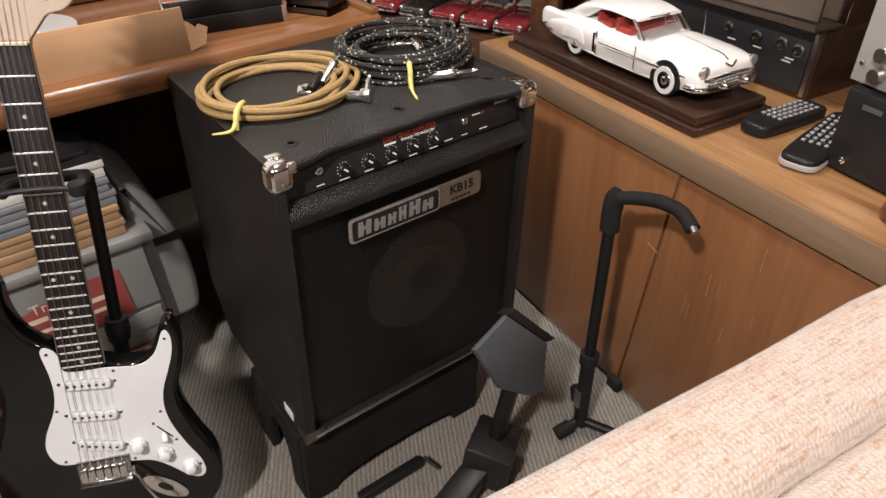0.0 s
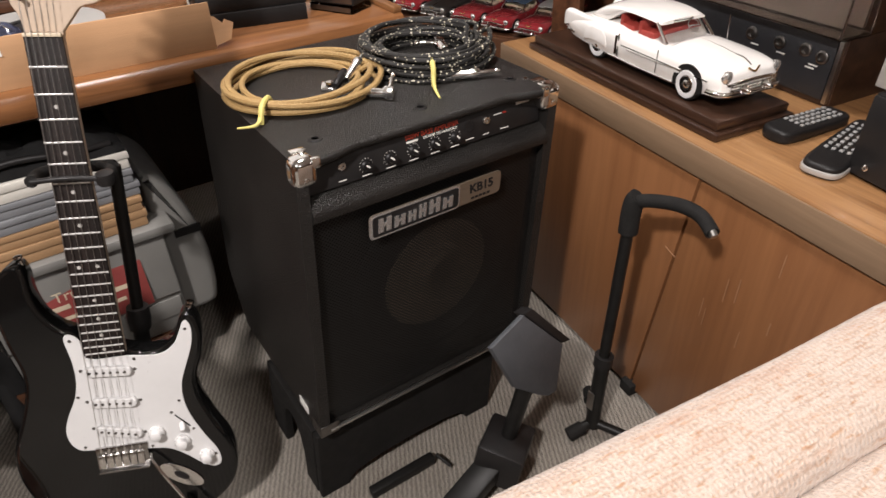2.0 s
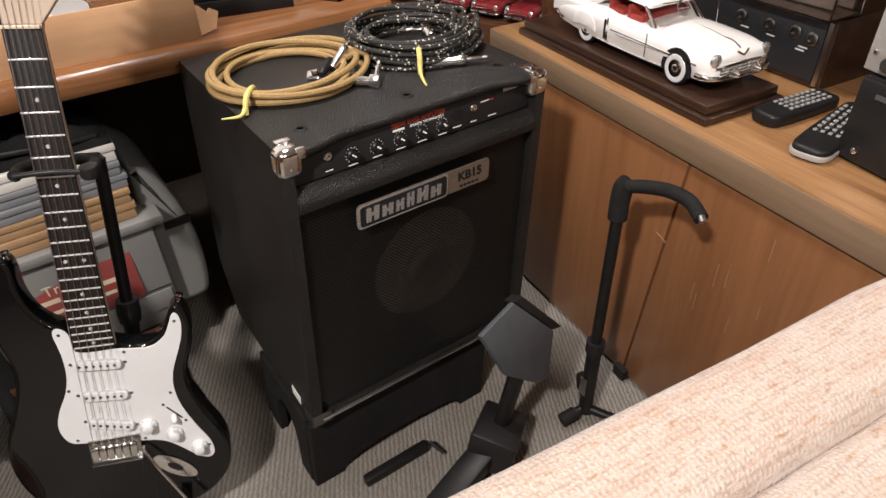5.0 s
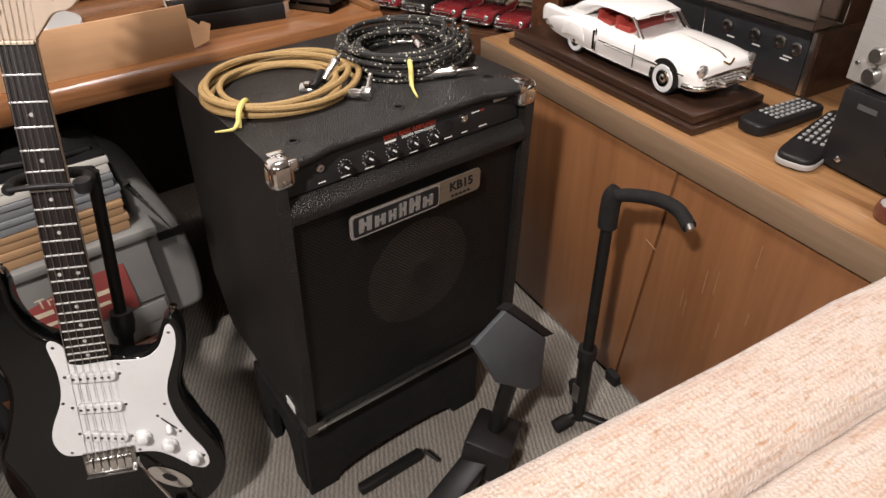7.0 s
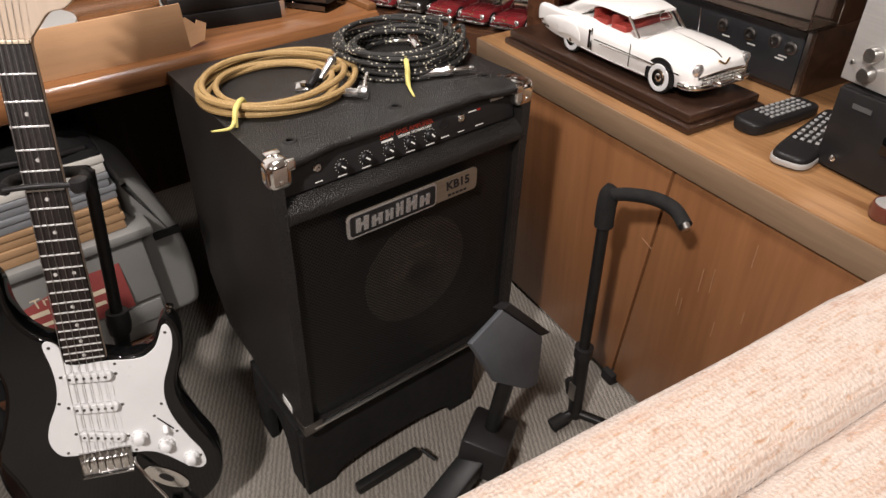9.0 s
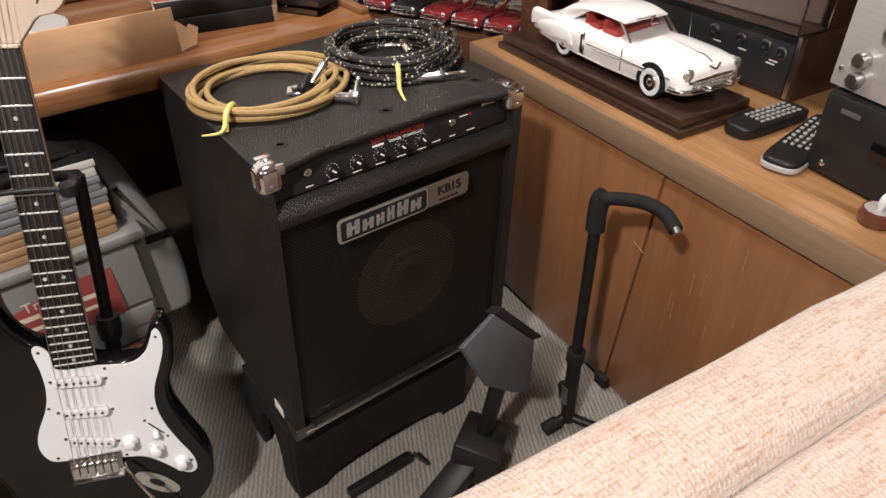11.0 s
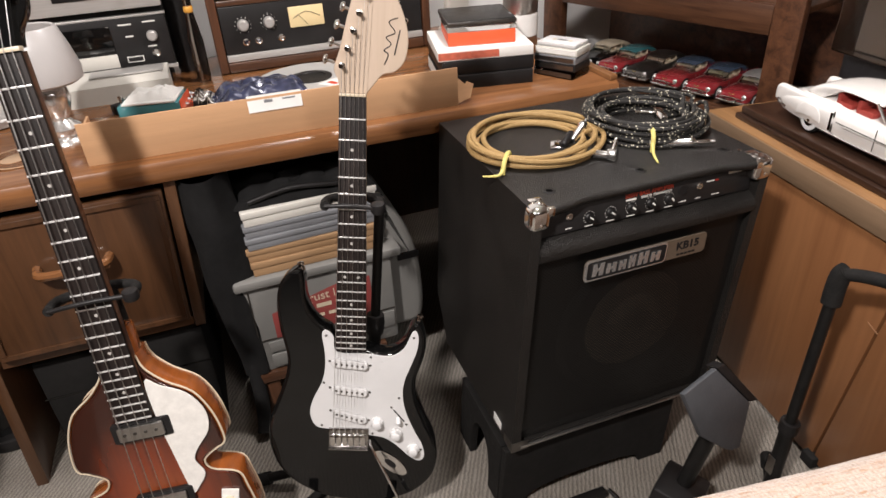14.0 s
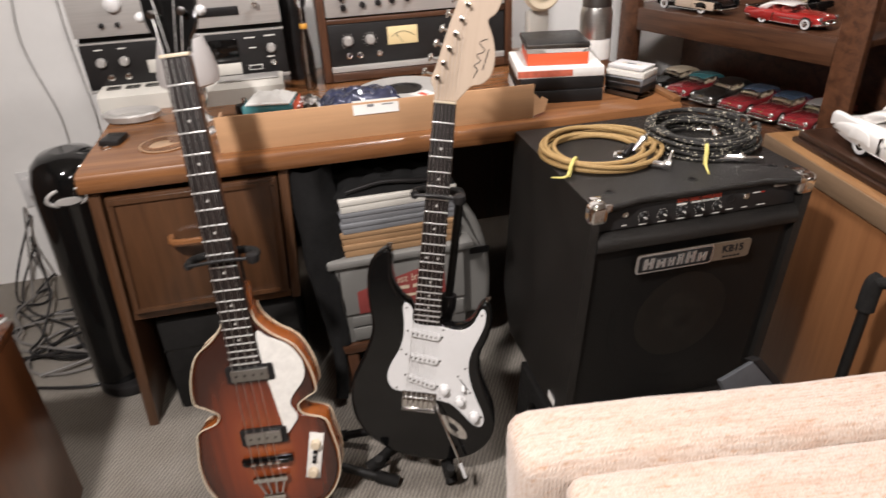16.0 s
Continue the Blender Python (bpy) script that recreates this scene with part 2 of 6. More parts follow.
BEIGE = mat("beige_plastic", (0.17, 0.166, 0.155), 0.5, var=0.08, scale=5, bump=0.1)
GREY_BOX = mat("grey_board", (0.18, 0.185, 0.195), 0.6, var=0.1)
WHITE_BOX = mat("white_board", (0.56, 0.54, 0.49), 0.65, var=0.08, scale=6)
CARD = mat("cardboard", (0.47, 0.27, 0.14), 0.85, var=0.1, scale=7, bump=0.2, bscale=150, stretch=(0.3, 2, 6))
TAN_BOX = mat("tan_board", (0.31, 0.185, 0.092), 0.7, var=0.1, scale=6)
PAPER = mat("white_paper", (0.74, 0.73, 0.7), 0.7, var=0.04)
RUBBER_GREY = mat("slate_rubber", (0.058, 0.061, 0.067), 0.55, var=0.12, scale=25, bump=0.2)
BADGE = mat("badge_steel", (0.17, 0.13, 0.095), 0.36, 0.4, var=0.1, stretch=(1, 20, 20))
GREY_PAINT = mat("pale_grey_enamel", (0.5, 0.49, 0.47), 0.4, 0.2, var=0.05)
PRINT_TAN = mat("tan_print", (0.4, 0.27, 0.17), 0.5, var=0.15)
CONE = mat("speaker_cone", (0.16, 0.12, 0.085), 0.5, var=0.2)
CORNER_CHROME = mat("corner_chrome", (0.85, 0.84, 0.82), 0.1, 1.0, var=0.15, scale=60, bump=0.08, bscale=90)
BRIDGE_CHROME = mat("dull_chrome", (0.42, 0.41, 0.4), 0.24, 1.0, var=0.2, scale=90)
PLUG = mat("plug_chrome", (0.88, 0.87, 0.85), 0.2, 1.0, var=0.05)
NICKEL = mat("nickel", (0.8, 0.79, 0.77), 0.22, 0.85, var=0.06)
FRET = mat("fret_wire", (0.85, 0.84, 0.82), 0.3, 0.5, var=0.05)
SILVER = mat("silver_panel", (0.46, 0.445, 0.425), 0.36, 0.35, var=0.08, stretch=(0.5, 1, 20))
GOLD_BRAID = braid_mat("gold_tweed_braid", (0.3, 0.188, 0.07), (0.52, 0.375, 0.165), 420.0)
BLACK_BRAID = braid_mat("black_fleck_braid", (0.01, 0.009, 0.008), (0.62, 0.57, 0.45), 150.0, 0.24)
BRASS = mat("gilt", (0.6, 0.42, 0.16), 0.25, 1.0, var=0.1)
YELLOW = mat("yellow_strap", (0.62, 0.54, 0.17), 0.6, var=0.1)
RED_PAINT = mat("red_enamel", (0.28, 0.018, 0.016), 0.15, var=0.1, coat=0.9)
MAROON = mat("maroon_enamel", (0.2, 0.02, 0.024), 0.18, var=0.1, coat=0.9)
RED_LEATHER = mat("red_leatherette", (0.3, 0.04, 0.03), 0.5, var=0.15, bump=0.2)
TEAL = mat("teal_enamel", (0.05, 0.2, 0.22), 0.2, var=0.1, coat=0.8)
NAVY = mat("blue_grey_enamel", (0.06, 0.09, 0.14), 0.2, var=0.1, coat=0.8)
GLASS = glass_mat("clear_glass")
SMOKE = glass_mat("smoked_acrylic", (0.78, 0.72, 0.67), 0.05)
FROST = mat("frosted_glass", (0.42, 0.4, 0.39), 0.35, var=0.04)
ORANGE = mat("orange_red_card", (0.75, 0.1, 0.03), 0.5, var=0.08)
SIGN_RED = mat("dull_red_card", (0.24, 0.045, 0.04), 0.6, var=0.12)
KEY_GREY = mat("grey_keys", (0.3, 0.3, 0.295), 0.5, var=0.15)
TEA_BROWN = mat("red_brown_plastic", (0.12, 0.035, 0.022), 0.3, var=0.15, coat=0.4)
METER = mat("meter_face", (0.75, 0.6, 0.33), 0.5, var=0.05)

for dull in (ROSEWOOD, BLACK, BLACK_MATT, CLOTH, FOAM, BLACK_TUBE, PANEL):
    dull.node_tree.nodes["Principled BSDF"].inputs["Specular IOR Level"].default_value = 0.25


# ---- building ----
def thing(name, label, category, m=None, group="", kind=""):
    ob = new(name)
    ob.matrix_world = m if m is not None else Matrix()
    return tagged(ob, label, category, group, kind)


def mesh_of(name, bm, material, smooth=True):
    me = bpy.data.meshes.new(name)
    bmesh.ops.recalc_face_normals(bm, faces=bm.faces[:])
    for f in bm.faces:
        f.smooth = smooth
    bm.to_mesh(me)
    bm.free()
    me.materials.append(material)
    if smooth:
        me.set_sharp_from_angle(angle=radians(38))
        for p in me.polygons:
            if p.loop_total > 8:
                for k in p.loop_indices:
                    me.edges[me.loops[k].edge_index].use_edge_sharp = True
    return me


def part(name, bm, material, parent=None, label="", smooth=True):
    ob = new(name, mesh_of(name, bm, material, smooth))
    ob.parent = parent
    return tagged(ob, label)


def structure(name, bm, material, label, category):
    ob = new(name, mesh_of(name, bm, material, False))
    return tagged(ob, label, category, kind="structure")


def join(*many):
    out = bmesh.new()
    for b in many:
        me = bpy.data.meshes.new("tmp")
        b.to_mesh(me)
        b.free()
        out.from_mesh(me)
        bpy.data.meshes.remove(me)
    return out


def moved(bm, m):
    bmesh.ops.transform(bm, matrix=m, verts=bm.verts[:])
    return bm


def box(x0, x1, y0, y1, z0, z1, bev=0.0, seg=2):
    bm = bmesh.new()
    bmesh.ops.create_cube(bm, size=1.0)
    moved(bm, Matrix.LocRotScale(((x0 + x1) / 2, (y0 + y1) / 2, (z0 + z1) / 2), None, (x1 - x0, y1 - y0, z1 - z0)))
    if bev:
        bmesh.ops.bevel(bm, geom=bm.edges[:], offset=bev, segments=seg, affect="EDGES", profile=0.5)
    return bm


def lathe(profile, seg=24, m=None):
    """A turned body round z from (radius, height) pairs."""
    bm = bmesh.new()
    rings = []
    for rad, z in profile:
        if rad < 1e-5:
            rings.append([bm.verts.new((0, 0, z))])
        else:
            rings.append([bm.verts.new((rad * math.cos(6.28319 * i / seg), rad * math.sin(6.28319 * i / seg), z)) for i in range(seg)])
    for a, b in zip(rings, rings[1:]):
        for i in range(seg):
            q = [a[i % len(a)], a[(i + 1) % len(a)], b[(i + 1) % len(b)], b[i % len(b)]]
            q = list(dict.fromkeys(q))
            if len(q) > 2:
                bm.faces.new(q)
    (r0, z0), (r1, z1) = profile[0], profile[-1]
    if min(r0, r1) > 1e-5 and abs(z0 - z1) < 1e-5:
        if abs(r0 - r1) > 1e-6:
            for i in range(seg):
                bm.faces.new((rings[0][i], rings[0][(i + 1) % seg], rings[-1][(i + 1) % seg], rings[-1][i]))
        else:
            bmesh.ops.remove_doubles(bm, verts=rings[0] + rings[-1], dist=1e-7)
    else:
        for ring in (rings[0], rings[-1]):
            if len(ring) > 1:
                bm.faces.new(ring)
    return moved(bm, m) if m is not None else bm


def rod(a, b, r, seg=12, r2=None):
    a, b = Vector(a), Vector(b)
    q = (b - a).to_track_quat("Z", "Y").to_matrix().to_4x4()
    return lathe([(r, 0), (r if r2 is None else r2, (b - a).length)], seg, Matrix.Translation(a) @ q)


def curve_points(ctrl, steps=6, closed=False):
    """Catmull-Rom through control points of any dimension."""
    c = [Vector(p) for p in ctrl]
    n = len(c)
    out = []
    for i in range(n if closed else n - 1):
        p0, p1, p2, p3 = [c[j % n] if closed else c[max(0, min(n - 1, j))] for j in (i - 1, i, i + 1, i + 2)]
        for k in range(steps):
            t = k / steps
            out.append(0.5 * ((2 * p1) + (p2 - p0) * t + (2 * p0 - 5 * p1 + 4 * p2 - p3) * t * t + (3 * p1 - p0 - 3 * p2 + p3) * t ** 3))
    if not closed:
        out.append(c[-1])
    return out


def tube(points, r, seg=8, closed=False):
    bm = bmesh.new()
    pts = [Vector(p) for p in points]
    n = len(pts)
    rings, ref = [], None
    for i, p in enumerate(pts):
        d = (pts[(i + 1) % n] - pts[i - 1]) if closed else (pts[min(n - 1, i + 1)] - pts[max(0, i - 1)])
        d.normalize()
        if ref is None:
            ref = d.orthogonal().normalized()
        ref = (ref - d * ref.dot(d)).normalized()
        side = d.cross(ref)
        rad = r(i / max(1, n - 1)) if callable(r) else r
        rings.append([bm.verts.new(p + rad * (math.cos(6.28319 * k / seg) * ref + math.sin(6.28319 * k / seg) * side)) for k in range(seg)])
    for i in range(n if closed else n - 1):
        a, b = rings[i], rings[(i + 1) % n]
        for k in range(seg):
            bm.faces.new((a[k], a[(k + 1) % seg], b[(k + 1) % seg], b[k]))
    if not closed:
        bm.faces.new(rings[0])
        bm.faces.new(rings[-1])
    return bm


def slab(outline, z0, z1, bev=0.0, seg=2):
    """A plate from an outline in x and y, its rims rounded."""
    bm = bmesh.new()
    low = bm.faces.new([bm.verts.new((p[0], p[1], z0)) for p in outline])
    top = bmesh.ops.extrude_face_region(bm, geom=[low])
    bmesh.ops.translate(bm, vec=(0, 0, z1 - z0), verts=[v for v in top["geom"] if isinstance(v, bmesh.types.BMVert)])
    if bev:
        rim = [e for e in bm.edges if abs(e.verts[0].co.z - e.verts[1].co.z) < 1e-6]
        bmesh.ops.bevel(bm, geom=rim, offset=bev, segments=seg, affect="EDGES", profile=0.5)
    return bm


def sweep_x(profile, x0, x1):
    """A closed profile in y and z, drawn out along x."""
    bm = slab([(p[0], p[1]) for p in profile], x0, x1)
    return moved(bm, Matrix(((0, 0, 1, 0), (1, 0, 0, 0), (0, 1, 0, 0), (0, 0, 0, 1))))


def lettering(text, size, m, material, parent, name="lettering", depth=0.0004, align="CENTER", bold=0.0):
    cu = bpy.data.curves.new(name, "FONT")
    cu.body, cu.size, cu.extrude, cu.align_x, cu.align_y = text, size, depth, align, "CENTER"
    cu.offset = bold
    tmp = bpy.data.objects.new("tmp", cu)
    scene.collection.objects.link(tmp)
    bpy.context.view_layer.update()
    me = bpy.data.meshes.new_from_object(tmp.evaluated_get(bpy.context.evaluated_depsgraph_get()))
    bpy.data.objects.remove(tmp)
    me.name = name
    me.materials.clear()
    me.materials.append(material)
    ob = new(name, me)
    ob.parent = parent
    ob.matrix_local = m
    return ob


def rack(ob, level, shear, axis=0):
    """Shears a thing along one axis about a level, to fit the camera's view."""
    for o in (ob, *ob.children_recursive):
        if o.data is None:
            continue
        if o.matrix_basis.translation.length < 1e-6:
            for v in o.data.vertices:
                v.co[axis] += shear * (v.co.z - level)
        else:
            o.matrix_basis.translation[axis] += shear * (o.matrix_basis.translation.z - level)


def frame_of(origin, right, up):
    """A pose whose x and y axes are right and up."""
    u = Vector(up).normalized()
    r = Vector(right)
    r = (r - u * r.dot(u)).normalized()
    n = r.cross(u)
    m = Matrix((r, u, n)).transposed().to_4x4()
    m.translation = origin
    return m


# ---- the room ----
ROOM_X0, ROOM_X1, ROOM_Y0, ROOM_Y1, ROOM_H = -2.3, 1.75, -3.2, 1.42, 2.35
structure("floor", box(ROOM_X0, ROOM_X1, ROOM_Y0, ROOM_Y1, -0.05, 0.0), CARPET, "grey-beige looped carpet with a wavy weave", "floor")
# Unseen ceiling added to close the room; its grey limits bounced light.
structure("ceiling", box(ROOM_X0, ROOM_X1, ROOM_Y0, ROOM_Y1, ROOM_H, ROOM_H + 0.1), CEIL, "added plain grey ceiling that closes the room", "ceiling")
structure("wall_north", box(ROOM_X0, ROOM_X1, ROOM_Y1, ROOM_Y1 + 0.1, 0, ROOM_H), CREAM_WALL, "grey-white painted wall behind the desk", "wall")
# Walls added out of view to close the room, kept dark to limit bounce.
structure("wall_south", box(ROOM_X0, ROOM_X1, ROOM_Y0 - 0.1, ROOM_Y0, 0, ROOM_H), ADDED_WALL, "added dark brown wall that closes the room", "wall")
structure("wall_west", box(ROOM_X0 - 0.1, ROOM_X0, ROOM_Y0, ROOM_Y1, 0, ROOM_H), ADDED_WALL, "added dark brown wall that closes the room", "wall")
structure("wall_east", box(ROOM_X1, ROOM_X1 + 0.1, ROOM_Y0, ROOM_Y1, 0, ROOM_H), ADDED_WALL, "added dark brown wall that closes the room", "wall")


# ---- desk ----
DZ = 0.73
desk = thing("desk", "brown oak pedestal desk with a rounded front edge", "desk")


def desk_top():
    prof = [(1.2, DZ), (0.475, DZ), (0.462, DZ - 0.005), (0.456, DZ - 0.016), (0.456, DZ - 0.036), (0.462, DZ - 0.046), (0.475, DZ - 0.05), (1.2, DZ - 0.05)]
    return sweep_x(prof, -0.965, 0.46)


part("desktop", desk_top(), DESK, desk)
part("end_lip", box(0.44, 0.462, 0.47, 1.2, DZ - 0.002, DZ + 0.012, 0.004), DESK_Y, desk, "raised wooden lip at the end of the top")
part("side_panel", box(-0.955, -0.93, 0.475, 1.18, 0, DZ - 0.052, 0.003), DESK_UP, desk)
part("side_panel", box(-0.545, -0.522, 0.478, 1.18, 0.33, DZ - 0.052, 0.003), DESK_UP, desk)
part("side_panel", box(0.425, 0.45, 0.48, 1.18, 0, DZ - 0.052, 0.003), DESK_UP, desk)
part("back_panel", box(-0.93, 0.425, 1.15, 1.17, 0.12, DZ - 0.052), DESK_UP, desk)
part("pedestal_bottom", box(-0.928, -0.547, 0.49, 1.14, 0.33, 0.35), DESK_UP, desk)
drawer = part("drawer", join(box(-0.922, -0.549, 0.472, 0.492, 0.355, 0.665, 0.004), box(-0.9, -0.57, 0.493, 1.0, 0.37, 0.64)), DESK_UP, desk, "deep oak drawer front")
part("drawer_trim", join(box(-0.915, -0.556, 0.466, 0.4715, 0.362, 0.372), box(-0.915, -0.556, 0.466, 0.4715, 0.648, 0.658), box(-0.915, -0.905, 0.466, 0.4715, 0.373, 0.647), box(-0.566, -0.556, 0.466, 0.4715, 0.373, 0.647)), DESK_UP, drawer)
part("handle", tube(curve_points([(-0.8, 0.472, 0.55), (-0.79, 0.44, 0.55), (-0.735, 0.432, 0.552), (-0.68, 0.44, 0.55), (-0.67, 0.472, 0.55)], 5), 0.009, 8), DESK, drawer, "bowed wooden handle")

# Desk uprights sheared to fit the camera's view.
rack(desk, DZ - 0.03, 0.06)

# ---- counter on the right ----
CZ = 0.622
SLANT = math.degrees(math.atan(0.12))
cm = pose(0.66, 0.0, 0, 0, 0, -SLANT)
counter = thing("cabinet", "low oak-veneer cabinet with two flush doors", "cabinet", cm)
part("carcass", join(box(0.022, 0.62, -0.63, 0.43, 0.03, CZ - 0.052), box(0.05, 0.6, -0.6, 0.42, 0, 0.03)), WALNUT_UP, counter)
for y0, y1 in ((-0.172, 0.43), (-0.63, -0.178)):
    # Doors sheared so the gap between them fits the camera's view.
    rack(part("door", box(0.003, 0.021, y0, y1, 0.012, CZ - 0.057, 0.002), DOOR, counter), 0.5, -0.1, 1)
streak = random.Random(9)
for k in range(9):
    y = streak.uniform(-0.52, -0.22)
    z = streak.uniform(0.3, 0.5)
    part("scratch", box(0.0022, 0.0028, y, y + 0.0016, z, z + streak.uniform(0.02, 0.06)), SCUFF, counter, "pale vertical scuff on the veneer")
part("scratch", moved(box(0, 0.0008, -0.014, 0.014, -0.0012, 0.0012), Matrix.Translation((0.002, -0.155, 0.4)) @ pose(0, 0, 0, 18)), SCUFF, counter, "pale chip beside the door gap")
part("hinge_foot", box(-0.012, 0.02, -0.145, -0.11, 0.0, 0.03, 0.004), BLACK_MATT, counter, "small dark block at the foot of the doors")
worktop = thing("countertop", "worn oak-veneer countertop with a square edge", "countertop", cm)
part("slab", box(0.003, 0.64, -0.64, 0.45, CZ - 0.05, CZ, 0.002), COUNTER, worktop)
part("edge_band", box(-0.002, 0.0025, -0.64, 0.45, CZ - 0.0505, CZ - 0.001, 0.001), COUNTER_EDGE, worktop, "duller veneer band along the edge")

# ---- sofa ----
sofa = thing("sofa", "cream tweed sofa with a rounded back and loose cushions", "sofa", pose(0, -0.02, 0, 0, 0, -6.9))


def soft_block(x0, x1, y0, y1, z0, z1, rad, grain=0.0012, step=0.02):
    """A padded block with well-rounded edges and slightly uneven cloth."""
    bm = box(x0, x1, y0, y1, z0, z1)
    bmesh.ops.bevel(bm, geom=bm.edges[:], offset=rad, segments=6, affect="EDGES", profile=0.5)
    bmesh.ops.subdivide_edges(bm, edges=[e for e in bm.edges if e.calc_length() > step * 3], cuts=24, use_grid_fill=True)
    bmesh.ops.subdivide_edges(bm, edges=[e for e in bm.edges if e.calc_length() > step], cuts=1, use_grid_fill=True)
    bm.normal_update()
    for v in bm.verts:
        v.co += v.normal * (grain * noise.noise(v.co * 160) + 0.0022 * noise.noise(v.co * 9))
    return bm


SOFA_X = -0.27
part("back_frame", soft_block(SOFA_X, 1.55, -0.640, -0.568, 0.1, 0.834, 0.02), TWEED, sofa)
part("back_cushion", soft_block(SOFA_X + 0.035, 0.58, -0.88, -0.637, 0.42, 0.8235, 0.017), TWEED, sofa, "plump cream tweed back cushion")
part("back_cushion", soft_block(0.6, 1.5, -0.88, -0.637, 0.42, 0.8235, 0.017), TWEED, sofa, "plump cream tweed back cushion")
part("seat", soft_block(SOFA_X, 1.55, -1.5, -0.7, 0.1, 0.42, 0.05), TWEED, sofa)

# ---- bass amplifier on its stool ----
AX0, AX1, AY1, AZ0, AZ1 = 0.012, 0.474, 0.432, 0.193, 0.717
WALL = 0.018
amp = thing("bass_amplifier", "black bass combo amplifier in pebbled vinyl with steel corners", "amplifier")


AMP_SIDE = [(0.0, AZ0), (0.0, AZ1 - 0.02), (0.004, AZ1 - 0.008), (0.014, AZ1), (AY1, AZ1), (AY1, AZ0 + 0.1), (AY1 - 0.07, AZ0)]
for x in (AX0, AX1 - WALL):
    part("side_panel", sweep_x(AMP_SIDE, x, x + WALL), TOLEX, amp)
part("shell", sweep_x([(0.036, AZ0 + 0.002), (0.036, AZ1 - 0.062), (0.062, AZ1 - 0.012), (0.062, AZ1 - 0.0125), (AY1 - 0.002, AZ1 - 0.0125), (AY1 - 0.002, AZ0 + 0.1), (AY1 - 0.072, AZ0 + 0.002)], AX0 + WALL + 0.0002, AX1 - WALL - 0.0002), TOLEX, amp)
def scoop(x):
    """How far the front of the lid steps back at x."""
    t = max(0.0, min(1.0, (x - 0.058) / 0.06, (0.43 - x) / 0.06))
    return 0.0122 * t * t * (3 - 2 * t)


LIP = [(x, scoop(x)) for x in [AX0 + WALL + (AX1 - AX0 - 2 * WALL) * k / 56 for k in range(57)]]


def top_lip():
    """The lid: a sheet whose front edge is rolled under along a scooped line."""
    bm = bmesh.new()
    rows = []
    for x, y in [(p[0], p[1] - 0.003) for p in LIP]:
        roll = [(y + 0.007 - 0.007 * math.sin(radians(a)), AZ1 - 0.0066 + 0.007 * math.cos(radians(a))) for a in range(0, 181, 20)]
        rows.append([bm.verts.new((x, py, pz)) for py, pz in [(AY1 - 0.001, AZ1 + 0.0004)] + roll + [(y + 0.03, AZ1 - 0.0136)]])
    for a, b in zip(rows, rows[1:]):
        for k in range(len(a) - 1):
            bm.faces.new((a[k], a[k + 1], b[k + 1], b[k]))
    return bm


part("top_lip", top_lip(), TOLEX, amp)
part("sill", sweep_x([(0.002, AZ1 - 0.1), (-0.004, AZ1 - 0.096), (-0.006, AZ1 - 0.086), (-0.003, AZ1 - 0.078), (0.004, AZ1 - 0.071), (0.024, AZ1 - 0.062), (0.032, AZ1 - 0.06), (0.0355, AZ1 - 0.06), (0.0355, AZ1 - 0.1)], AX0 + WALL + 0.0002, AX1 - WALL - 0.0002), TOLEX, amp, "padded vinyl ledge under the panel")
part("bottom_rail", box(AX0 + WALL + 0.0002, AX1 - WALL - 0.0002, 0.004, 0.0355, AZ0, AZ0 + 0.012), TOLEX, amp)
part("bottom_trim", box(AX0 + WALL, AX1 - WALL, -0.003, 0.0035, AZ0 + 0.004, AZ0 + 0.0085, 0.001), STEEL, amp, "thin worn metal edging")
# speaker behind the grille
cx, cz = 0.262, 0.42
part("baffle", box(AX0 + WALL + 0.001, AX1 - WALL - 0.001, 0.03, 0.0355, AZ0 + 0.0145, AZ1 - 0.099), BLACK_MATT, amp)
turn = Matrix.Translation((cx, 0.028, cz)) @ pose(0, 0, 0, 90)
part("surround", lathe([(0.165, 0.0), (0.165, 0.004), (0.15, 0.01), (0.14, 0.004), (0.105, 0.003), (0.105, 0.0)], 40, turn), BLACK_MATT, amp)
part("cone", lathe([(0.104, 0.003), (0.075, -0.001), (0.06, 0.003), (0.04, 0.009), (0, 0.012)], 40, turn), CONE, amp, "pale grey-brown speaker cone")
part("grille", box(AX0 + WALL + 0.002, AX1 - WALL - 0.002, 0.012, 0.0135, AZ0 + 0.0145, AZ1 - 0.099), GRILLE, amp, "black perforated steel grille", False)
# control panel
pm = frame_of((0.241, 0.0185, AZ1 - 0.035), (1, 0, 0), (0, 0.16, 1))
panel = part("control_panel", moved(box(-0.2105, 0.2105, -0.026, 0.0215, -0.02, 0.0, 0.001), pm), PANEL, amp, "black control panel with white and red print")
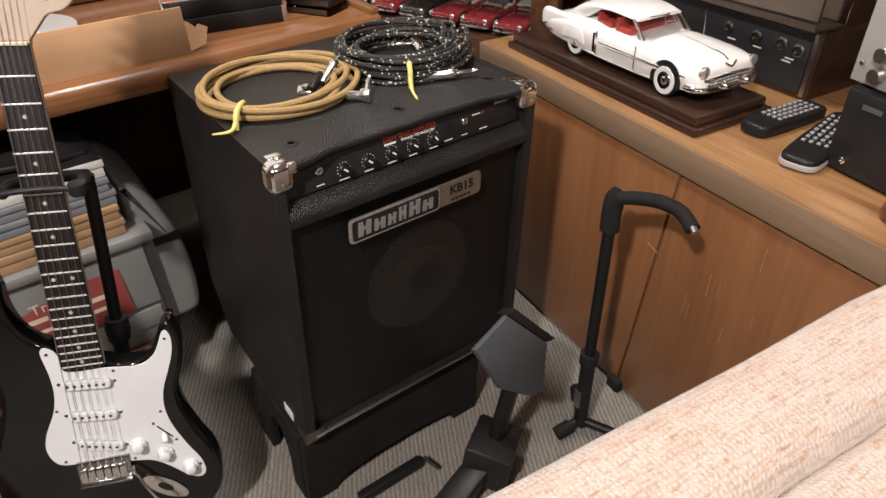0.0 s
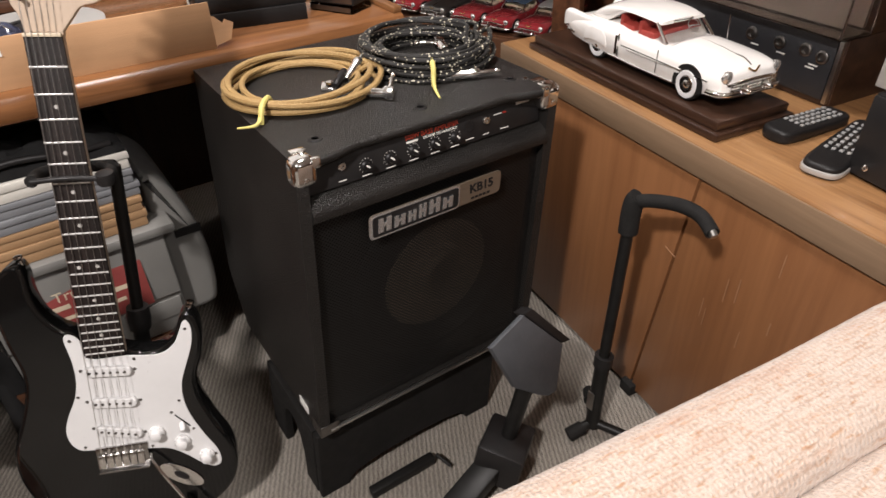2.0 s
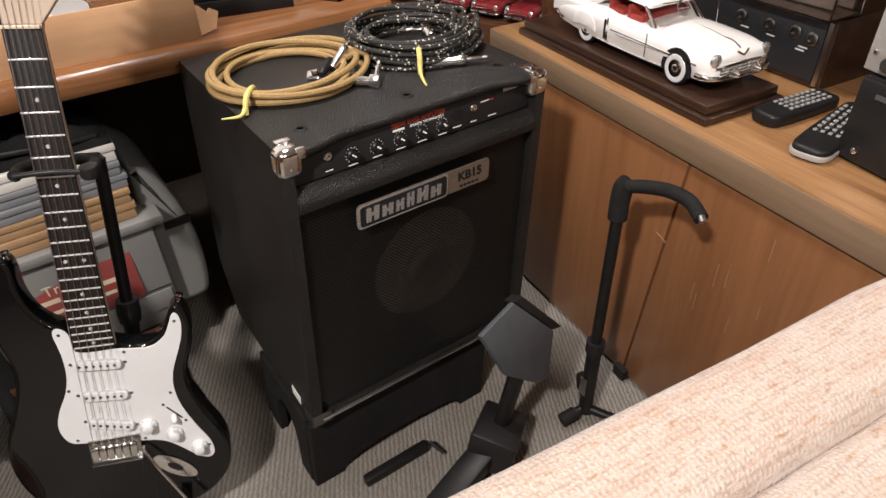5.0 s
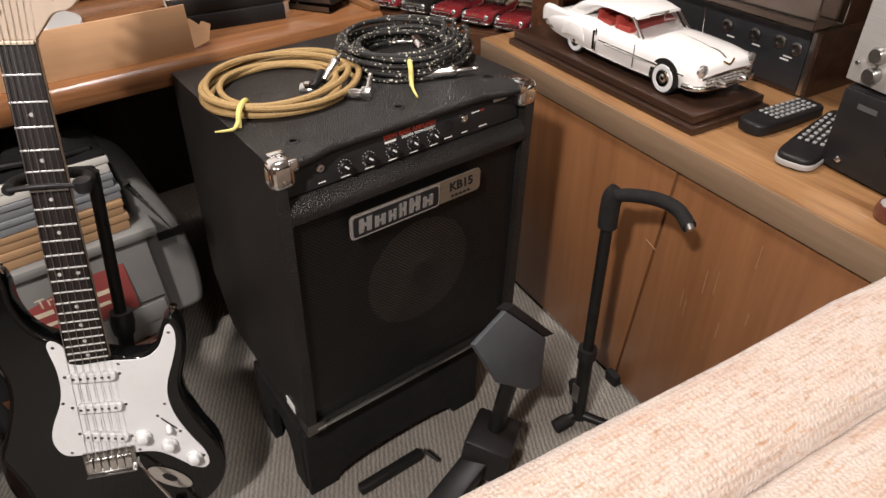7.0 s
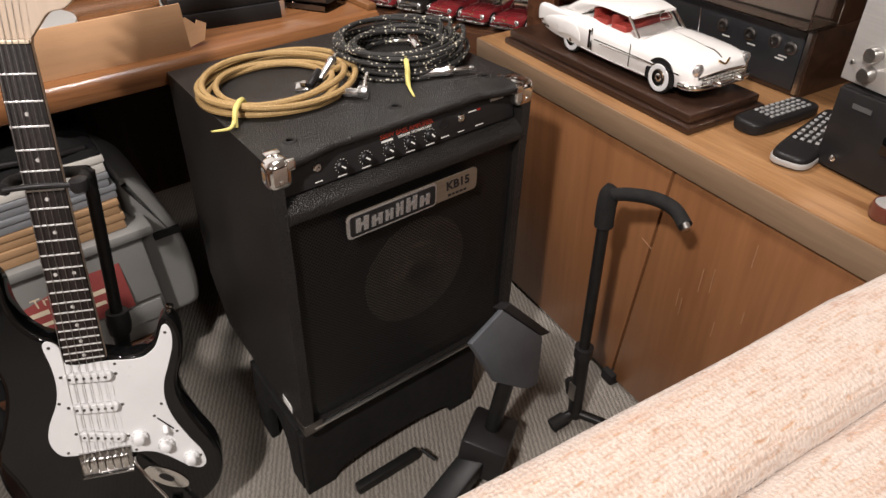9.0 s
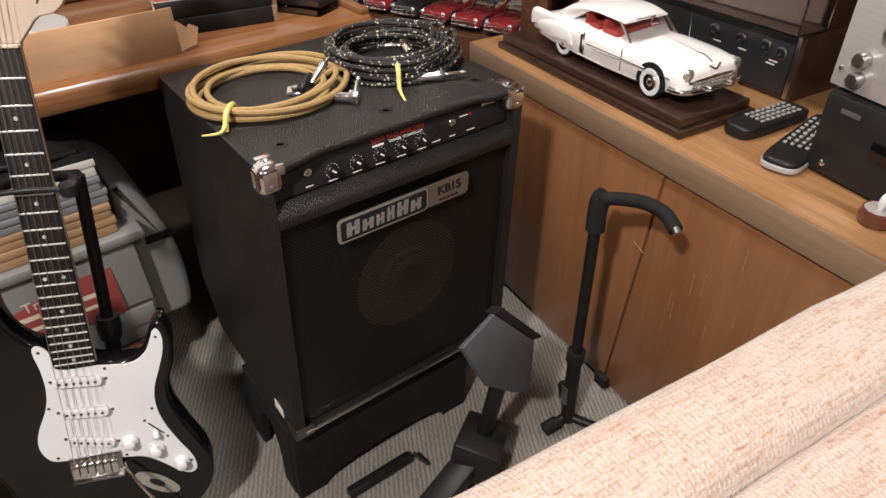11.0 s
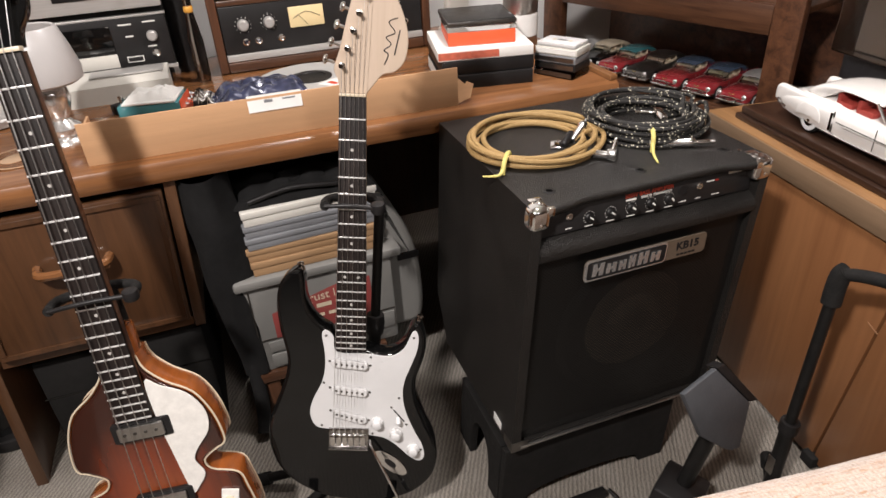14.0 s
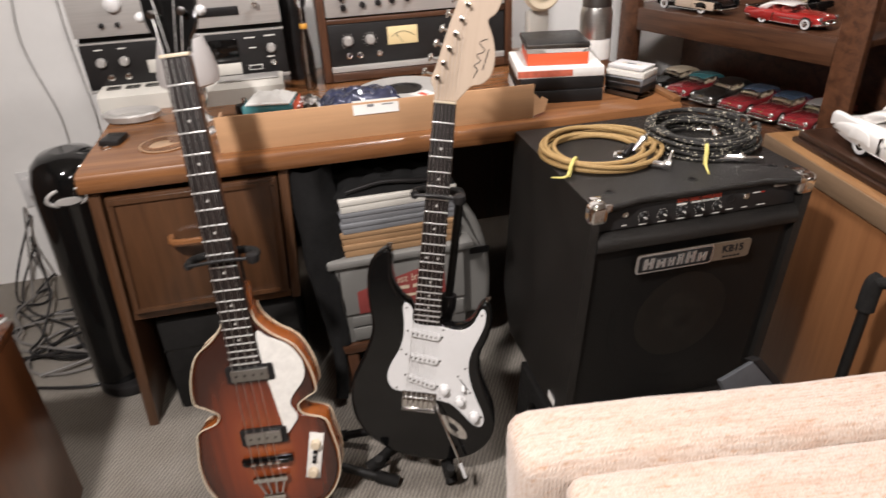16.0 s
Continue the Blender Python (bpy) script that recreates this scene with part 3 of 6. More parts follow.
for x in (-0.115, -0.075, -0.035, 0.003, 0.04):
    knob = part("knob", moved(lathe([(0.0085, 0), (0.0085, 0.003), (0.0065, 0.005), (0.006, 0.013), (0, 0.0135)], 16), pm @ Matrix.Translation((x, -0.0085, 0.0))), BLACK, panel)
    part("pointer", moved(box(-0.0011, 0.0011, 0.0, 0.0075, 0.0136, 0.0144), pm @ Matrix.Translation((x, -0.0085, 0)) @ pose(0, 0, 0, 0, 0, 50 if x < 0.03 else 40)), WHITE_PRINT, knob, "white pointer line")
    ticks = [moved(box(-0.0004, 0.0004, 0.0095, 0.011, 0.0002, 0.0005), pm @ Matrix.Translation((x, -0.0085, 0)) @ pose(0, 0, 0, 0, 0, a)) for a in range(-140, 141, 28)]
    part("dial_marks", join(*ticks, moved(box(-0.008, 0.008, -0.0235, -0.022, 0.0002, 0.0005), pm @ Matrix.Translation((x, 0, 0)))), WHITE_PRINT, panel)
for x in (-0.153, 0.1):
    part("jack_socket", moved(lathe([(0.0065, 0), (0.0065, 0.003), (0.005, 0.0045), (0.0032, 0.0045), (0.003, 0.001), (0, 0.001)], 18), pm @ Matrix.Translation((x, 0.002, 0))), CHROME, panel, "chromed jack socket")
    part("print_bar", moved(box(-0.006, 0.006, -0.0205, -0.019, 0.0002, 0.0005), pm @ Matrix.Translation((x, 0, 0))), WHITE_PRINT, panel)
part("socket_plate", moved(lathe([(0.009, 0), (0.009, 0.002), (0.006, 0.002), (0.006, 0.001), (0, 0.001)], 18), pm @ Matrix.Translation((0.068, 0.001, 0))), BLACK, panel)
part("pilot_lamp", moved(box(-0.003, 0.003, -0.0015, 0.0015, 0, 0.0015), pm @ Matrix.Translation((0.137, 0.006, 0))), RED_PAINT, panel, "small red pilot lamp")
for x, y in ((0.068, -0.0195), (0.137, -0.0195), (0.124, 0.006)):
    part("print_bar", moved(box(-0.008, 0.008, -0.0008, 0.0008, 0.0002, 0.0005), pm @ Matrix.Translation((x, y, 0))), WHITE_PRINT, panel)
part("maker_mark", moved(box(-0.014, 0.014, -0.003, 0.003, 0.0002, 0.0008), pm @ Matrix.Translation((0.175, 0.014, 0))), WHITE_PRINT, panel, "small pale maker's mark")
lettering("500W BASS AMPLIFIER", 0.0098, pm @ Matrix.Translation((0.0, 0.0122, 0.0003)), RED_PRINT, panel)
lettering("SPEAKER TECHNOLOGY", 0.0056, pm @ Matrix.Translation((0.014, 0.0052, 0.0003)), WHITE_PRINT, panel)
part("print_bar", moved(box(-0.046, -0.026, -0.0016, 0.0016, 0.0002, 0.0005), pm @ Matrix.Translation((0.0, 0.0052, 0))), WHITE_PRINT, panel)
# badge
bm_ = frame_of((0.2395, -0.002, 0.582), (1, 0, 0), (0, 0, 1))


def round_rect(w, h, r, n=5):
    pts = []
    for qx, qy, a0 in ((1, 1, 0), (-1, 1, 90), (-1, -1, 180), (1, -1, 270)):
        for k in range(n + 1):
            a = radians(a0 + 90 * k / n)
            pts.append((qx * (w / 2 - r) + r * math.cos(a), qy * (h / 2 - r) + r * math.sin(a)))
    return pts


badge = part("badge", moved(slab(round_rect(0.246, 0.04, 0.008), 0, 0.004, 0.001), bm_), BADGE, amp, "brushed steel maker's badge")
part("badge_rim", moved(slab(round_rect(0.164, 0.0415, 0.008), 0.0041, 0.0052, 0.0005), bm_ @ Matrix.Translation((-0.042, 0, 0))), NICKEL, badge, "thin bright rim")
part("badge_field", moved(slab(round_rect(0.155, 0.034, 0.005), 0.0053, 0.0058), bm_ @ Matrix.Translation((-0.041, 0, 0))), BLACK, badge)
marks = []
for k, (w, h) in enumerate(((0.022, 0.024), (0.019, 0.019), (0.014, 0.019), (0.013, 0.024), (0.02, 0.025), (0.019, 0.019))):
    x = -0.11 + sum((0.022, 0.019, 0.014, 0.013, 0.02, 0.019)[:k]) + 0.0055 * k
    marks.append(moved(slab([(0, 0), (w * 0.38, 0), (w * 0.45, h * 0.4), (w * 0.62, h * 0.4), (w * 0.62, 0), (w, 0), (w * 1.06, h), (w * 0.66, h), (w * 0.64, h * 0.65), (w * 0.42, h * 0.65), (w * 0.4, h), (w * 0.06, h)], 0.0058, 0.0075), bm_ @ Matrix.Translation((x, -0.011, 0))))
for mark in marks:
    part("badge_mark", mark, NICKEL, badge, "raised blocky steel mark")
lettering("KB15", 0.0215, bm_ @ Matrix.Translation((0.083, 0.004, 0.0043)), BLACK, badge, bold=0.0007)
part("print_bar", join(*[moved(box(-0.003, 0.003, -0.002, 0.002, 0.0042, 0.0046), bm_ @ Matrix.Translation((0.066 + 0.008 * k, -0.0125, 0))) for k in range(5)]), BLACK, badge)


def steel_corner(sx):
    """A pressed corner cap: three rounded leaves that meet in a ball corner, with rivets."""
    s = 1 if sx < 0 else -1
    x = AX0 if sx < 0 else AX1
    bm = box(-0.0035, 0.034, -0.0045, 0.032, -0.04, 0.003, 0.0125, 5)
    rivets = [lathe([(0.0045, 0), (0.0035, 0.0016), (0, 0.0022)], 14, Matrix.Translation((0.019, 0.02, 0.003))), lathe([(0.004, 0), (0.003, 0.0014), (0, 0.002)], 14, Matrix.Translation((0.014, -0.0045, -0.026)) @ pose(0, 0, 0, 90))]
    fold = [box(0.008, 0.03, 0.027, 0.04, -0.0005, 0.0026, 0.0012), box(0.024, 0.0365, -0.0042, 0.004, -0.013, 0.0022, 0.002)]
    out = join(bm, *rivets, *fold)
    return moved(out, Matrix.Translation((x, 0, AZ1)) @ Matrix.Diagonal((s, 1, 1, 1)))


part("corner_cap", steel_corner(-1), CORNER_CHROME, amp, "bright chromed corner cap")
part("corner_cap", steel_corner(1), CORNER_CHROME, amp, "bright chromed corner cap")
for x in (AX0 - 0.001, AX1 - 0.035):
    part("corner_plate", join(box(x, x + 0.036, -0.0015, 0.001, AZ0 - 0.002, AZ0 + 0.022, 0.001), box(x if x < 0.1 else x + 0.034, x + 0.002 if x < 0.1 else x + 0.0365, 0.001, 0.035, AZ0 - 0.002, AZ0 + 0.02, 0.0008)), DARK_STEEL, amp, "worn dark corner plate")
for x, y in ((0.067, 0.053), (0.243, 0.056), (0.423, 0.064), (0.24, 0.33), (0.43, 0.33)):
    part("lid_screw", lathe([(0.011, 0), (0.0095, 0.0016), (0.0055, 0.002), (0.005, 0.0004), (0, 0.0004)], 16, Matrix.Translation((x, y, AZ1))), BLACK, amp, "recessed black screw cup")
part("lid_screw", lathe([(0.004, 0), (0.0034, 0.0016), (0, 0.0022)], 12, Matrix.Translation((0.444, 0.05, AZ1 + 0.0004))), CHROME, amp, "small chromed screw")
part("sticker", box(AX0 - 0.0012, AX0 - 0.0002, 0.05, 0.085, AZ0 + 0.012, AZ0 + 0.03), PAPER, amp, "small white paper sticker")

stool = thing("stool", "low black step stool with arched legs", "stool")
part("top", box(0.02, 0.42, 0.014, 0.262, AZ0 - 0.022, AZ0 - 0.001, 0.006), BLACK_MATT, stool)


def arch(w, h, leg, rise=1.0):
    """An apron with an arched lower edge that flows into two tapered legs."""
    pts = [(0, h), (0, 0.0), (leg * 0.55, 0)]
    n = 14
    for k in range(n + 1):
        a = math.pi * k / n
        pts.append((w / 2 - (w / 2 - leg) * math.cos(a), rise * (h - 0.045) * math.sin(a) ** 0.6))
    pts += [(w - leg * 0.55, 0), (w, 0), (w, h)]
    return pts


legs_h = AZ0 - 0.023
for y in (0.02, 0.24):
    # Low front arch: its black apron stands in for shade under the amplifier.
    part("leg_frame", moved(slab(arch(0.4, legs_h, 0.06, 0.3 if y < 0.1 else 1.0), 0, 0.018, 0.003), Matrix.Translation((0.01, y + 0.018, 0)) @ pose(0, 0, 0, 90)), BLACK_MATT, stool)
for x in (0.008, 0.374):
    part("leg_frame", moved(slab(arch(0.2, legs_h, 0.05), 0, 0.018, 0.003), Matrix.Translation((x, 0.039, 0)) @ pose(0, 0, 0, 90, 0, 90)), BLACK_MATT, stool)
# Amplifier and stool sheared sideways to fit the camera's view.
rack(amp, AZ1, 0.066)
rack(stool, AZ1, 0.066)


# ---- cables on the amplifier ----
def coil(centre, rx, ry, turns, r, seed, lift=0.004, inner=0.86):
    rnd = random.Random(seed)
    pts = []
    for k in range(turns):
        ox, oy, s, ph = rnd.uniform(-0.008, 0.008), rnd.uniform(-0.008, 0.008), rnd.uniform(inner, 1.06), rnd.uniform(0, 6.28)
        for i in range(22):
            a = 6.28319 * i / 22
            z = r + lift * (k % 4) * 1.25 + 0.003 * math.sin(2 * a + ph)
            pts.append((centre[0] + ox + s * rx * math.cos(a), centre[1] + oy + s * ry * math.sin(a), centre[2] + max(r, z)))
    return tube(curve_points(pts, 2), r, 8)


def jack_plug(m, right_angle=False):
    """A quarter-inch plug along +y."""
    turnup = pose(0, 0, 0, -90)
    tip = lathe([(0.0032, 0), (0.0032, 0.02), (0.0024, 0.0215), (0.0033, 0.024), (0.0028, 0.028), (0, 0.0305)], 12, turnup)
    if right_angle:
        shell = join(box(-0.007, 0.007, -0.012, 0.001, -0.007, 0.007, 0.002), lathe([(0.006, 0), (0.0065, 0.028), (0.005, 0.03)], 14, Matrix.Translation((-0.002, -0.006, 0)) @ pose(0, 0, 0, 0, -90, 0)))
    else:
        shell = lathe([(0.0045, -0.045), (0.0058, -0.04), (0.006, -0.012), (0.0072, -0.01), (0.0072, -0.003), (0.005, 0)], 16, turnup)
    return moved(join(tip, shell), m @ Matrix.Scale(1.25, 4))


gold = thing("instrument_cable", "gold tweed instrument cable coiled and tied with yellow", "cable")
gc = (0.13, 0.238, AZ1)
part("coiled_lead", coil(gc, 0.122, 0.118, 5, 0.005, 5, 0.005, 0.76), GOLD_BRAID, gold)
part("tie", join(tube(curve_points([(0.022, 0.137, AZ1 + 0.003), (0.03, 0.146, AZ1 + 0.024), (0.052, 0.176, AZ1 + 0.024), (0.058, 0.184, AZ1 + 0.004)], 5), 0.0042, 8), tube(curve_points([(0.024, 0.14, AZ1 + 0.012), (0.012, 0.132, AZ1 + 0.006), (-0.01, 0.148, AZ1 + 0.002)], 5), lambda t: 0.0038 * (1 - 0.7 * t), 8)), YELLOW, gold, "yellow hook-and-loop tie")
part("plug", jack_plug(Matrix.Translation((0.238, 0.236, AZ1 + 0.024)) @ pose(0, 0, 0, 14, 0, -52) @ Matrix.Scale(1.05, 4)), PLUG, gold, "chromed jack plug")
part("plug_boot", moved(lathe([(0.0045, 0), (0.007, 0.006), (0.0075, 0.04), (0.006, 0.045)], 14), Matrix.Translation((0.168, 0.19, AZ1 + 0.01)) @ pose(0, 0, 0, -80, 0, -48)), BLACK, gold)
part("plug", jack_plug(Matrix.Translation((0.226, 0.118, AZ1 + 0.0125)) @ pose(0, 0, 0, 26, 0, -44) @ Matrix.Scale(0.95, 4), True), PLUG, gold, "chromed right-angle jack plug")
part("buckle", join(moved(box(-0.014, 0.014, -0.012, 0.012, 0, 0.006, 0.002), Matrix.Translation((0.166, 0.206, AZ1 + 0.002)) @ pose(0, 0, 0, 10, 0, -30)), moved(lathe([(0.007, 0), (0.006, 0.004), (0, 0.005)], 14), Matrix.Translation((0.166, 0.206, AZ1 + 0.009)))), CHROME, gold, "shiny clip in the coil")
black_lead = thing("instrument_cable", "black flecked instrument cable coiled with a yellow tie", "cable")
part("coiled_lead", coil((0.362, 0.226, AZ1), 0.108, 0.112, 15, 0.0043, 11, 0.0095, 0.68), BLACK_BRAID, black_lead)
part("tie", join(tube(curve_points([(0.3, 0.105, AZ1 + 0.004), (0.303, 0.11, AZ1 + 0.03), (0.318, 0.138, AZ1 + 0.036), (0.324, 0.148, AZ1 + 0.012)], 5), 0.0042, 8), tube(curve_points([(0.3, 0.106, AZ1 + 0.02), (0.292, 0.09, AZ1 + 0.008), (0.285, 0.066, AZ1 + 0.002)], 5), lambda t: 0.004 * (1 - 0.6 * t), 8)), YELLOW, black_lead, "yellow hook-and-loop tie")
part("plug", jack_plug(Matrix.Translation((0.384, 0.097, AZ1 + 0.0105)) @ pose(0, 0, 0, 0, 0, -112)), PLUG, black_lead, "chromed jack plug")
part("plug", jack_plug(Matrix.Translation((0.36, 0.19, AZ1 + 0.04)) @ pose(0, 0, 0, 4, 0, 70), True), CHROME, black_lead, "chromed right-angle jack plug")


# ---- electric guitar ----
GM = frame_of((-0.3101, 0.1197, 0.2375), (0.9393, -0.3265, -0.1052), (0.1689, 0.1736, 0.9702))
guitar = thing("electric_guitar", "glossy black electric guitar with a white pickguard", "guitar", GM)
BODY = curve_points([(-0.027, 0.205), (-0.04, 0.222), (-0.058, 0.233), (-0.075, 0.254), (-0.085, 0.285), (-0.087, 0.32), (-0.094, 0.337), (-0.11, 0.334), (-0.126, 0.318), (-0.135, 0.296), (-0.137, 0.261), (-0.131, 0.213), (-0.121, 0.165), (-0.124, 0.127), (-0.138, 0.082), (-0.155, 0.035), (-0.161, -0.005), (-0.155, -0.05), (-0.139, -0.088), (-0.109, -0.12), (-0.06, -0.147), (-0.005, -0.158), (0.06, -0.158), (0.12, -0.138), (0.158, -0.1), (0.17, -0.055), (0.163, -0.01), (0.142, 0.035), (0.124, 0.085), (0.122, 0.125), (0.134, 0.165), (0.138, 0.2), (0.132, 0.228), (0.121, 0.24), (0.109, 0.232), (0.097, 0.202), (0.078, 0.182), (0.05, 0.178), (0.03, 0.184)], 4, True)
part("body", slab(BODY, -0.05, -0.008, 0.007, 4), BLACK_GLOSS, guitar)
GUARD = curve_points([(-0.05, 0.224), (-0.055, 0.214), (-0.05, 0.178), (-0.05, 0.143), (-0.057, 0.112), (-0.072, 0.079), (-0.079, 0.053), (-0.076, 0.031), (-0.065, 0.016), (-0.044, 0.012), (0.0, 0.007), (0.037, 0.0), (0.066, -0.006), (0.09, -0.023), (0.114, -0.046), (0.133, -0.056), (0.144, -0.047), (0.14, -0.021), (0.123, 0.012), (0.105, 0.055), (0.098, 0.092), (0.101, 0.124), (0.113, 0.159), (0.122, 0.188), (0.124, 0.213), (0.119, 0.227), (0.112, 0.225), (0.106, 0.21), (0.097, 0.191), (0.082, 0.178), (0.065, 0.174), (0.043, 0.176), (0.024, 0.178), (-0.027, 0.18), (-0.033, 0.21), (-0.041, 0.221)], 4, True)
guard = part("pickguard", slab(GUARD, -0.0078, -0.0055, 0.0006), WHITE_PLASTIC, guitar, "white plastic pickguard")
for x, y in ((-0.047, 0.213), (-0.052, 0.114), (-0.057, 0.02), (0.115, 0.214), (0.091, 0.085), (0.036, 0.171), (0.041, 0.004), (0.137, -0.03)):
    part("screw", lathe([(0.0026, -0.0054), (0.002, -0.0045), (0, -0.0043)], 10, Matrix.Translation((x, y, 0))), DARK_STEEL, guard)
for y, ang in ((0.157, -5), (0.1, -6), (0.044, -15)):
    pk = part("pickup", moved(slab(round_rect(0.068, 0.0165, 0.008), -0.0054, 0.0035, 0.002), Matrix.Translation((-0.003, y, 0)) @ pose(0, 0, 0, 0, 0, ang)), WHITE_PLASTIC, guitar, "white single-coil pickup")
    for k in range(6):
        part("pole", lathe([(0.0024, 0.0035), (0.0022, 0.0043), (0, 0.0044)], 10, Matrix.Translation((-0.003, y, 0)) @ pose(0, 0, 0, 0, 0, ang) @ Matrix.Translation((-0.0245 + 0.0098 * k, 0, 0))), DARK_STEEL, pk)
    for sx in (-1, 1):
        part("screw", lathe([(0.0027, -0.0054), (0.002, -0.004), (0, -0.0038)], 10, Matrix.Translation((-0.003, y, 0)) @ pose(0, 0, 0, 0, 0, ang) @ Matrix.Translation((sx * 0.038, 0, 0))), DARK_STEEL, pk)
for x, y in ((0.05, 0.03), (0.087, 0.006), (0.122, -0.029)):
    kn = part("knob", lathe([(0.0125, -0.0052), (0.0128, -0.001), (0.0098, 0.001), (0.0085, 0.01), (0.0065, 0.0115), (0, 0.0118)], 24, Matrix.Translation((x, y, 0))), WHITE_PLASTIC, guitar, "white skirted control knob")
    part("number_ring", join(*[moved(box(-0.0004, 0.0004, 0.0102, 0.0122, -0.0009, 0.0002), Matrix.Translation((x, y, 0)) @ pose(0, 0, 0, 0, 0, a)) for a in range(0, 360, 36)]), DARK_STEEL, kn)
part("switch_slot", moved(box(-0.0165, 0.0165, -0.0012, 0.0012, -0.0053, -0.0048), Matrix.Translation((0.092, 0.046, 0)) @ pose(0, 0, 0, 0, 0, -50)), BLACK, guard)
part("switch_tip", moved(lathe([(0.0035, 0), (0.005, 0.004), (0.0045, 0.014), (0, 0.018)], 12), Matrix.Translation((0.09, 0.042, -0.005)) @ pose(0, 0, 0, 35, 10, 0)), WHITE_PLASTIC, guitar, "white pickup selector tip")
for x, y in ((0.077, 0.064), (0.107, 0.027)):
    part("screw", lathe([(0.0026, -0.0054), (0.002, -0.0045), (0, -0.0043)], 10, Matrix.Translation((x, y, 0))), DARK_STEEL, guard)
bridge = part("bridge", join(box(-0.043, 0.034, -0.027, 0.016, -0.0078, -0.0015, 0.001), box(-0.043, 0.034, -0.029, -0.026, -0.0078, 0.006, 0.001)), BRIDGE_CHROME, guitar, "chromed tremolo bridge")
for k in range(6):
    part("saddle", box(-0.0395 + 0.0115 * k, -0.0295 + 0.0115 * k, -0.02, 0.004, -0.0014, 0.0045, 0.0012), CHROME, bridge)
    part("saddle_screw", lathe([(0.0028, -0.0015), (0.0024, 0.0), (0, 0.0002)], 8, Matrix.Translation((-0.0345 + 0.0115 * k, 0.011, 0))), CHROME, bridge)
part("tremolo_arm", tube(curve_points([(0.036, -0.01, -0.004), (0.04, -0.018, 0.006), (0.055, -0.045, 0.014), (0.085, -0.1, 0.022), (0.107, -0.145, 0.028)], 5), 0.0027, 8), PLUG, guitar, "steel tremolo arm")
part("arm_tip", rod((0.102, -0.134, 0.027), (0.117, -0.165, 0.032), 0.0042), WHITE_PLASTIC, guitar)
jp = Matrix.Translation((0.078, -0.064, -0.0075)) @ pose(0, 0, 0, 0, 0, -39)
jack = part("jack_plate", moved(slab([(0.041 * math.cos(a / 12 * 3.14159), 0.0155 * math.sin(a / 12 * 3.14159)) for a in range(24)], 0, 0.002, 0.0008), jp), PLUG, guitar, "chromed boat-shaped jack plate")
part("jack_cup", moved(slab([(0.014 * math.cos(a / 10 * 3.14159), 0.006 * math.sin(a / 10 * 3.14159)) for a in range(20)], 0.002, 0.0026), jp), BLACK, jack)
NK = [(-0.0265, 0.184), (0.0265, 0.184), (0.0215, 0.648), (-0.0215, 0.648)]
part("neck", join(slab(NK, -0.022, -0.003, 0.006, 3), slab([(-0.0215, 0.648), (0.0215, 0.648), (0.024, 0.668), (-0.022, 0.668)], -0.02, -0.006)), MAPLE, guitar, "pale maple neck")
part("fretboard", slab([(-0.0275, 0.186), (0.0275, 0.186), (0.0218, 0.648), (-0.0218, 0.648)], -0.0028, 0.003, 0.0008), ROSEWOOD, guitar, "dark rosewood fretboard")
for k in range(1, 22):
    y = 0.648 * 2 ** (-k / 12)
    w = 0.0215 + (0.648 - y) / 0.478 * 0.0058
    part("fret", box(-w, w, y - 0.0012, y + 0.0012, 0.003, 0.0044, 0.0005), FRET, guitar)
for k in (3, 5, 7, 9, 12, 15, 17, 19, 21):
    y = 0.648 * (2 ** (-k / 12) + 2 ** (-(k - 1) / 12)) / 2
    for x in ((-0.012, 0.012) if k == 12 else (0,)):
        part("inlay", lathe([(0.0028, 0.0029), (0.0028, 0.0033), (0, 0.0034)], 12, Matrix.Translation((x, y, 0))), PEARL_DOT, guitar, "pearl dot")
part("nut", box(-0.0217, 0.0217, 0.6482, 0.6525, -0.003, 0.0065, 0.0008), BINDING, guitar, "bone-white nut")
HEAD = curve_points([(-0.0217, 0.6526), (-0.024, 0.672), (-0.031, 0.69), (-0.022, 0.72), (-0.01, 0.77), (0.004, 0.82), (0.018, 0.86), (0.045, 0.885), (0.075, 0.878), (0.09, 0.85), (0.082, 0.82), (0.068, 0.805), (0.078, 0.78), (0.087, 0.745), (0.084, 0.71), (0.068, 0.69), (0.048, 0.684), (0.034, 0.668), (0.0217, 0.6526)], 4)
headstock = part("headstock", slab(HEAD, -0.019, -0.005, 0.0015), MAPLE, guitar, "pale maple headstock")
part("headstock_mark", join(tube(curve_points([(0.05, 0.7, -0.0046), (0.056, 0.716, -0.0046), (0.049, 0.722, -0.0046), (0.06, 0.732, -0.0046), (0.052, 0.742, -0.0046), (0.066, 0.75, -0.0046), (0.056, 0.765, -0.0046), (0.07, 0.772, -0.0046)], 5), 0.0009, 6), moved(box(-0.001, 0.001, -0.02, 0.02, 0, 0.0004), Matrix.Translation((0.07, 0.735, -0.005)) @ pose(0, 0, 0, 0, 0, -12))), BLACK, headstock, "black flourish of a maker's mark")
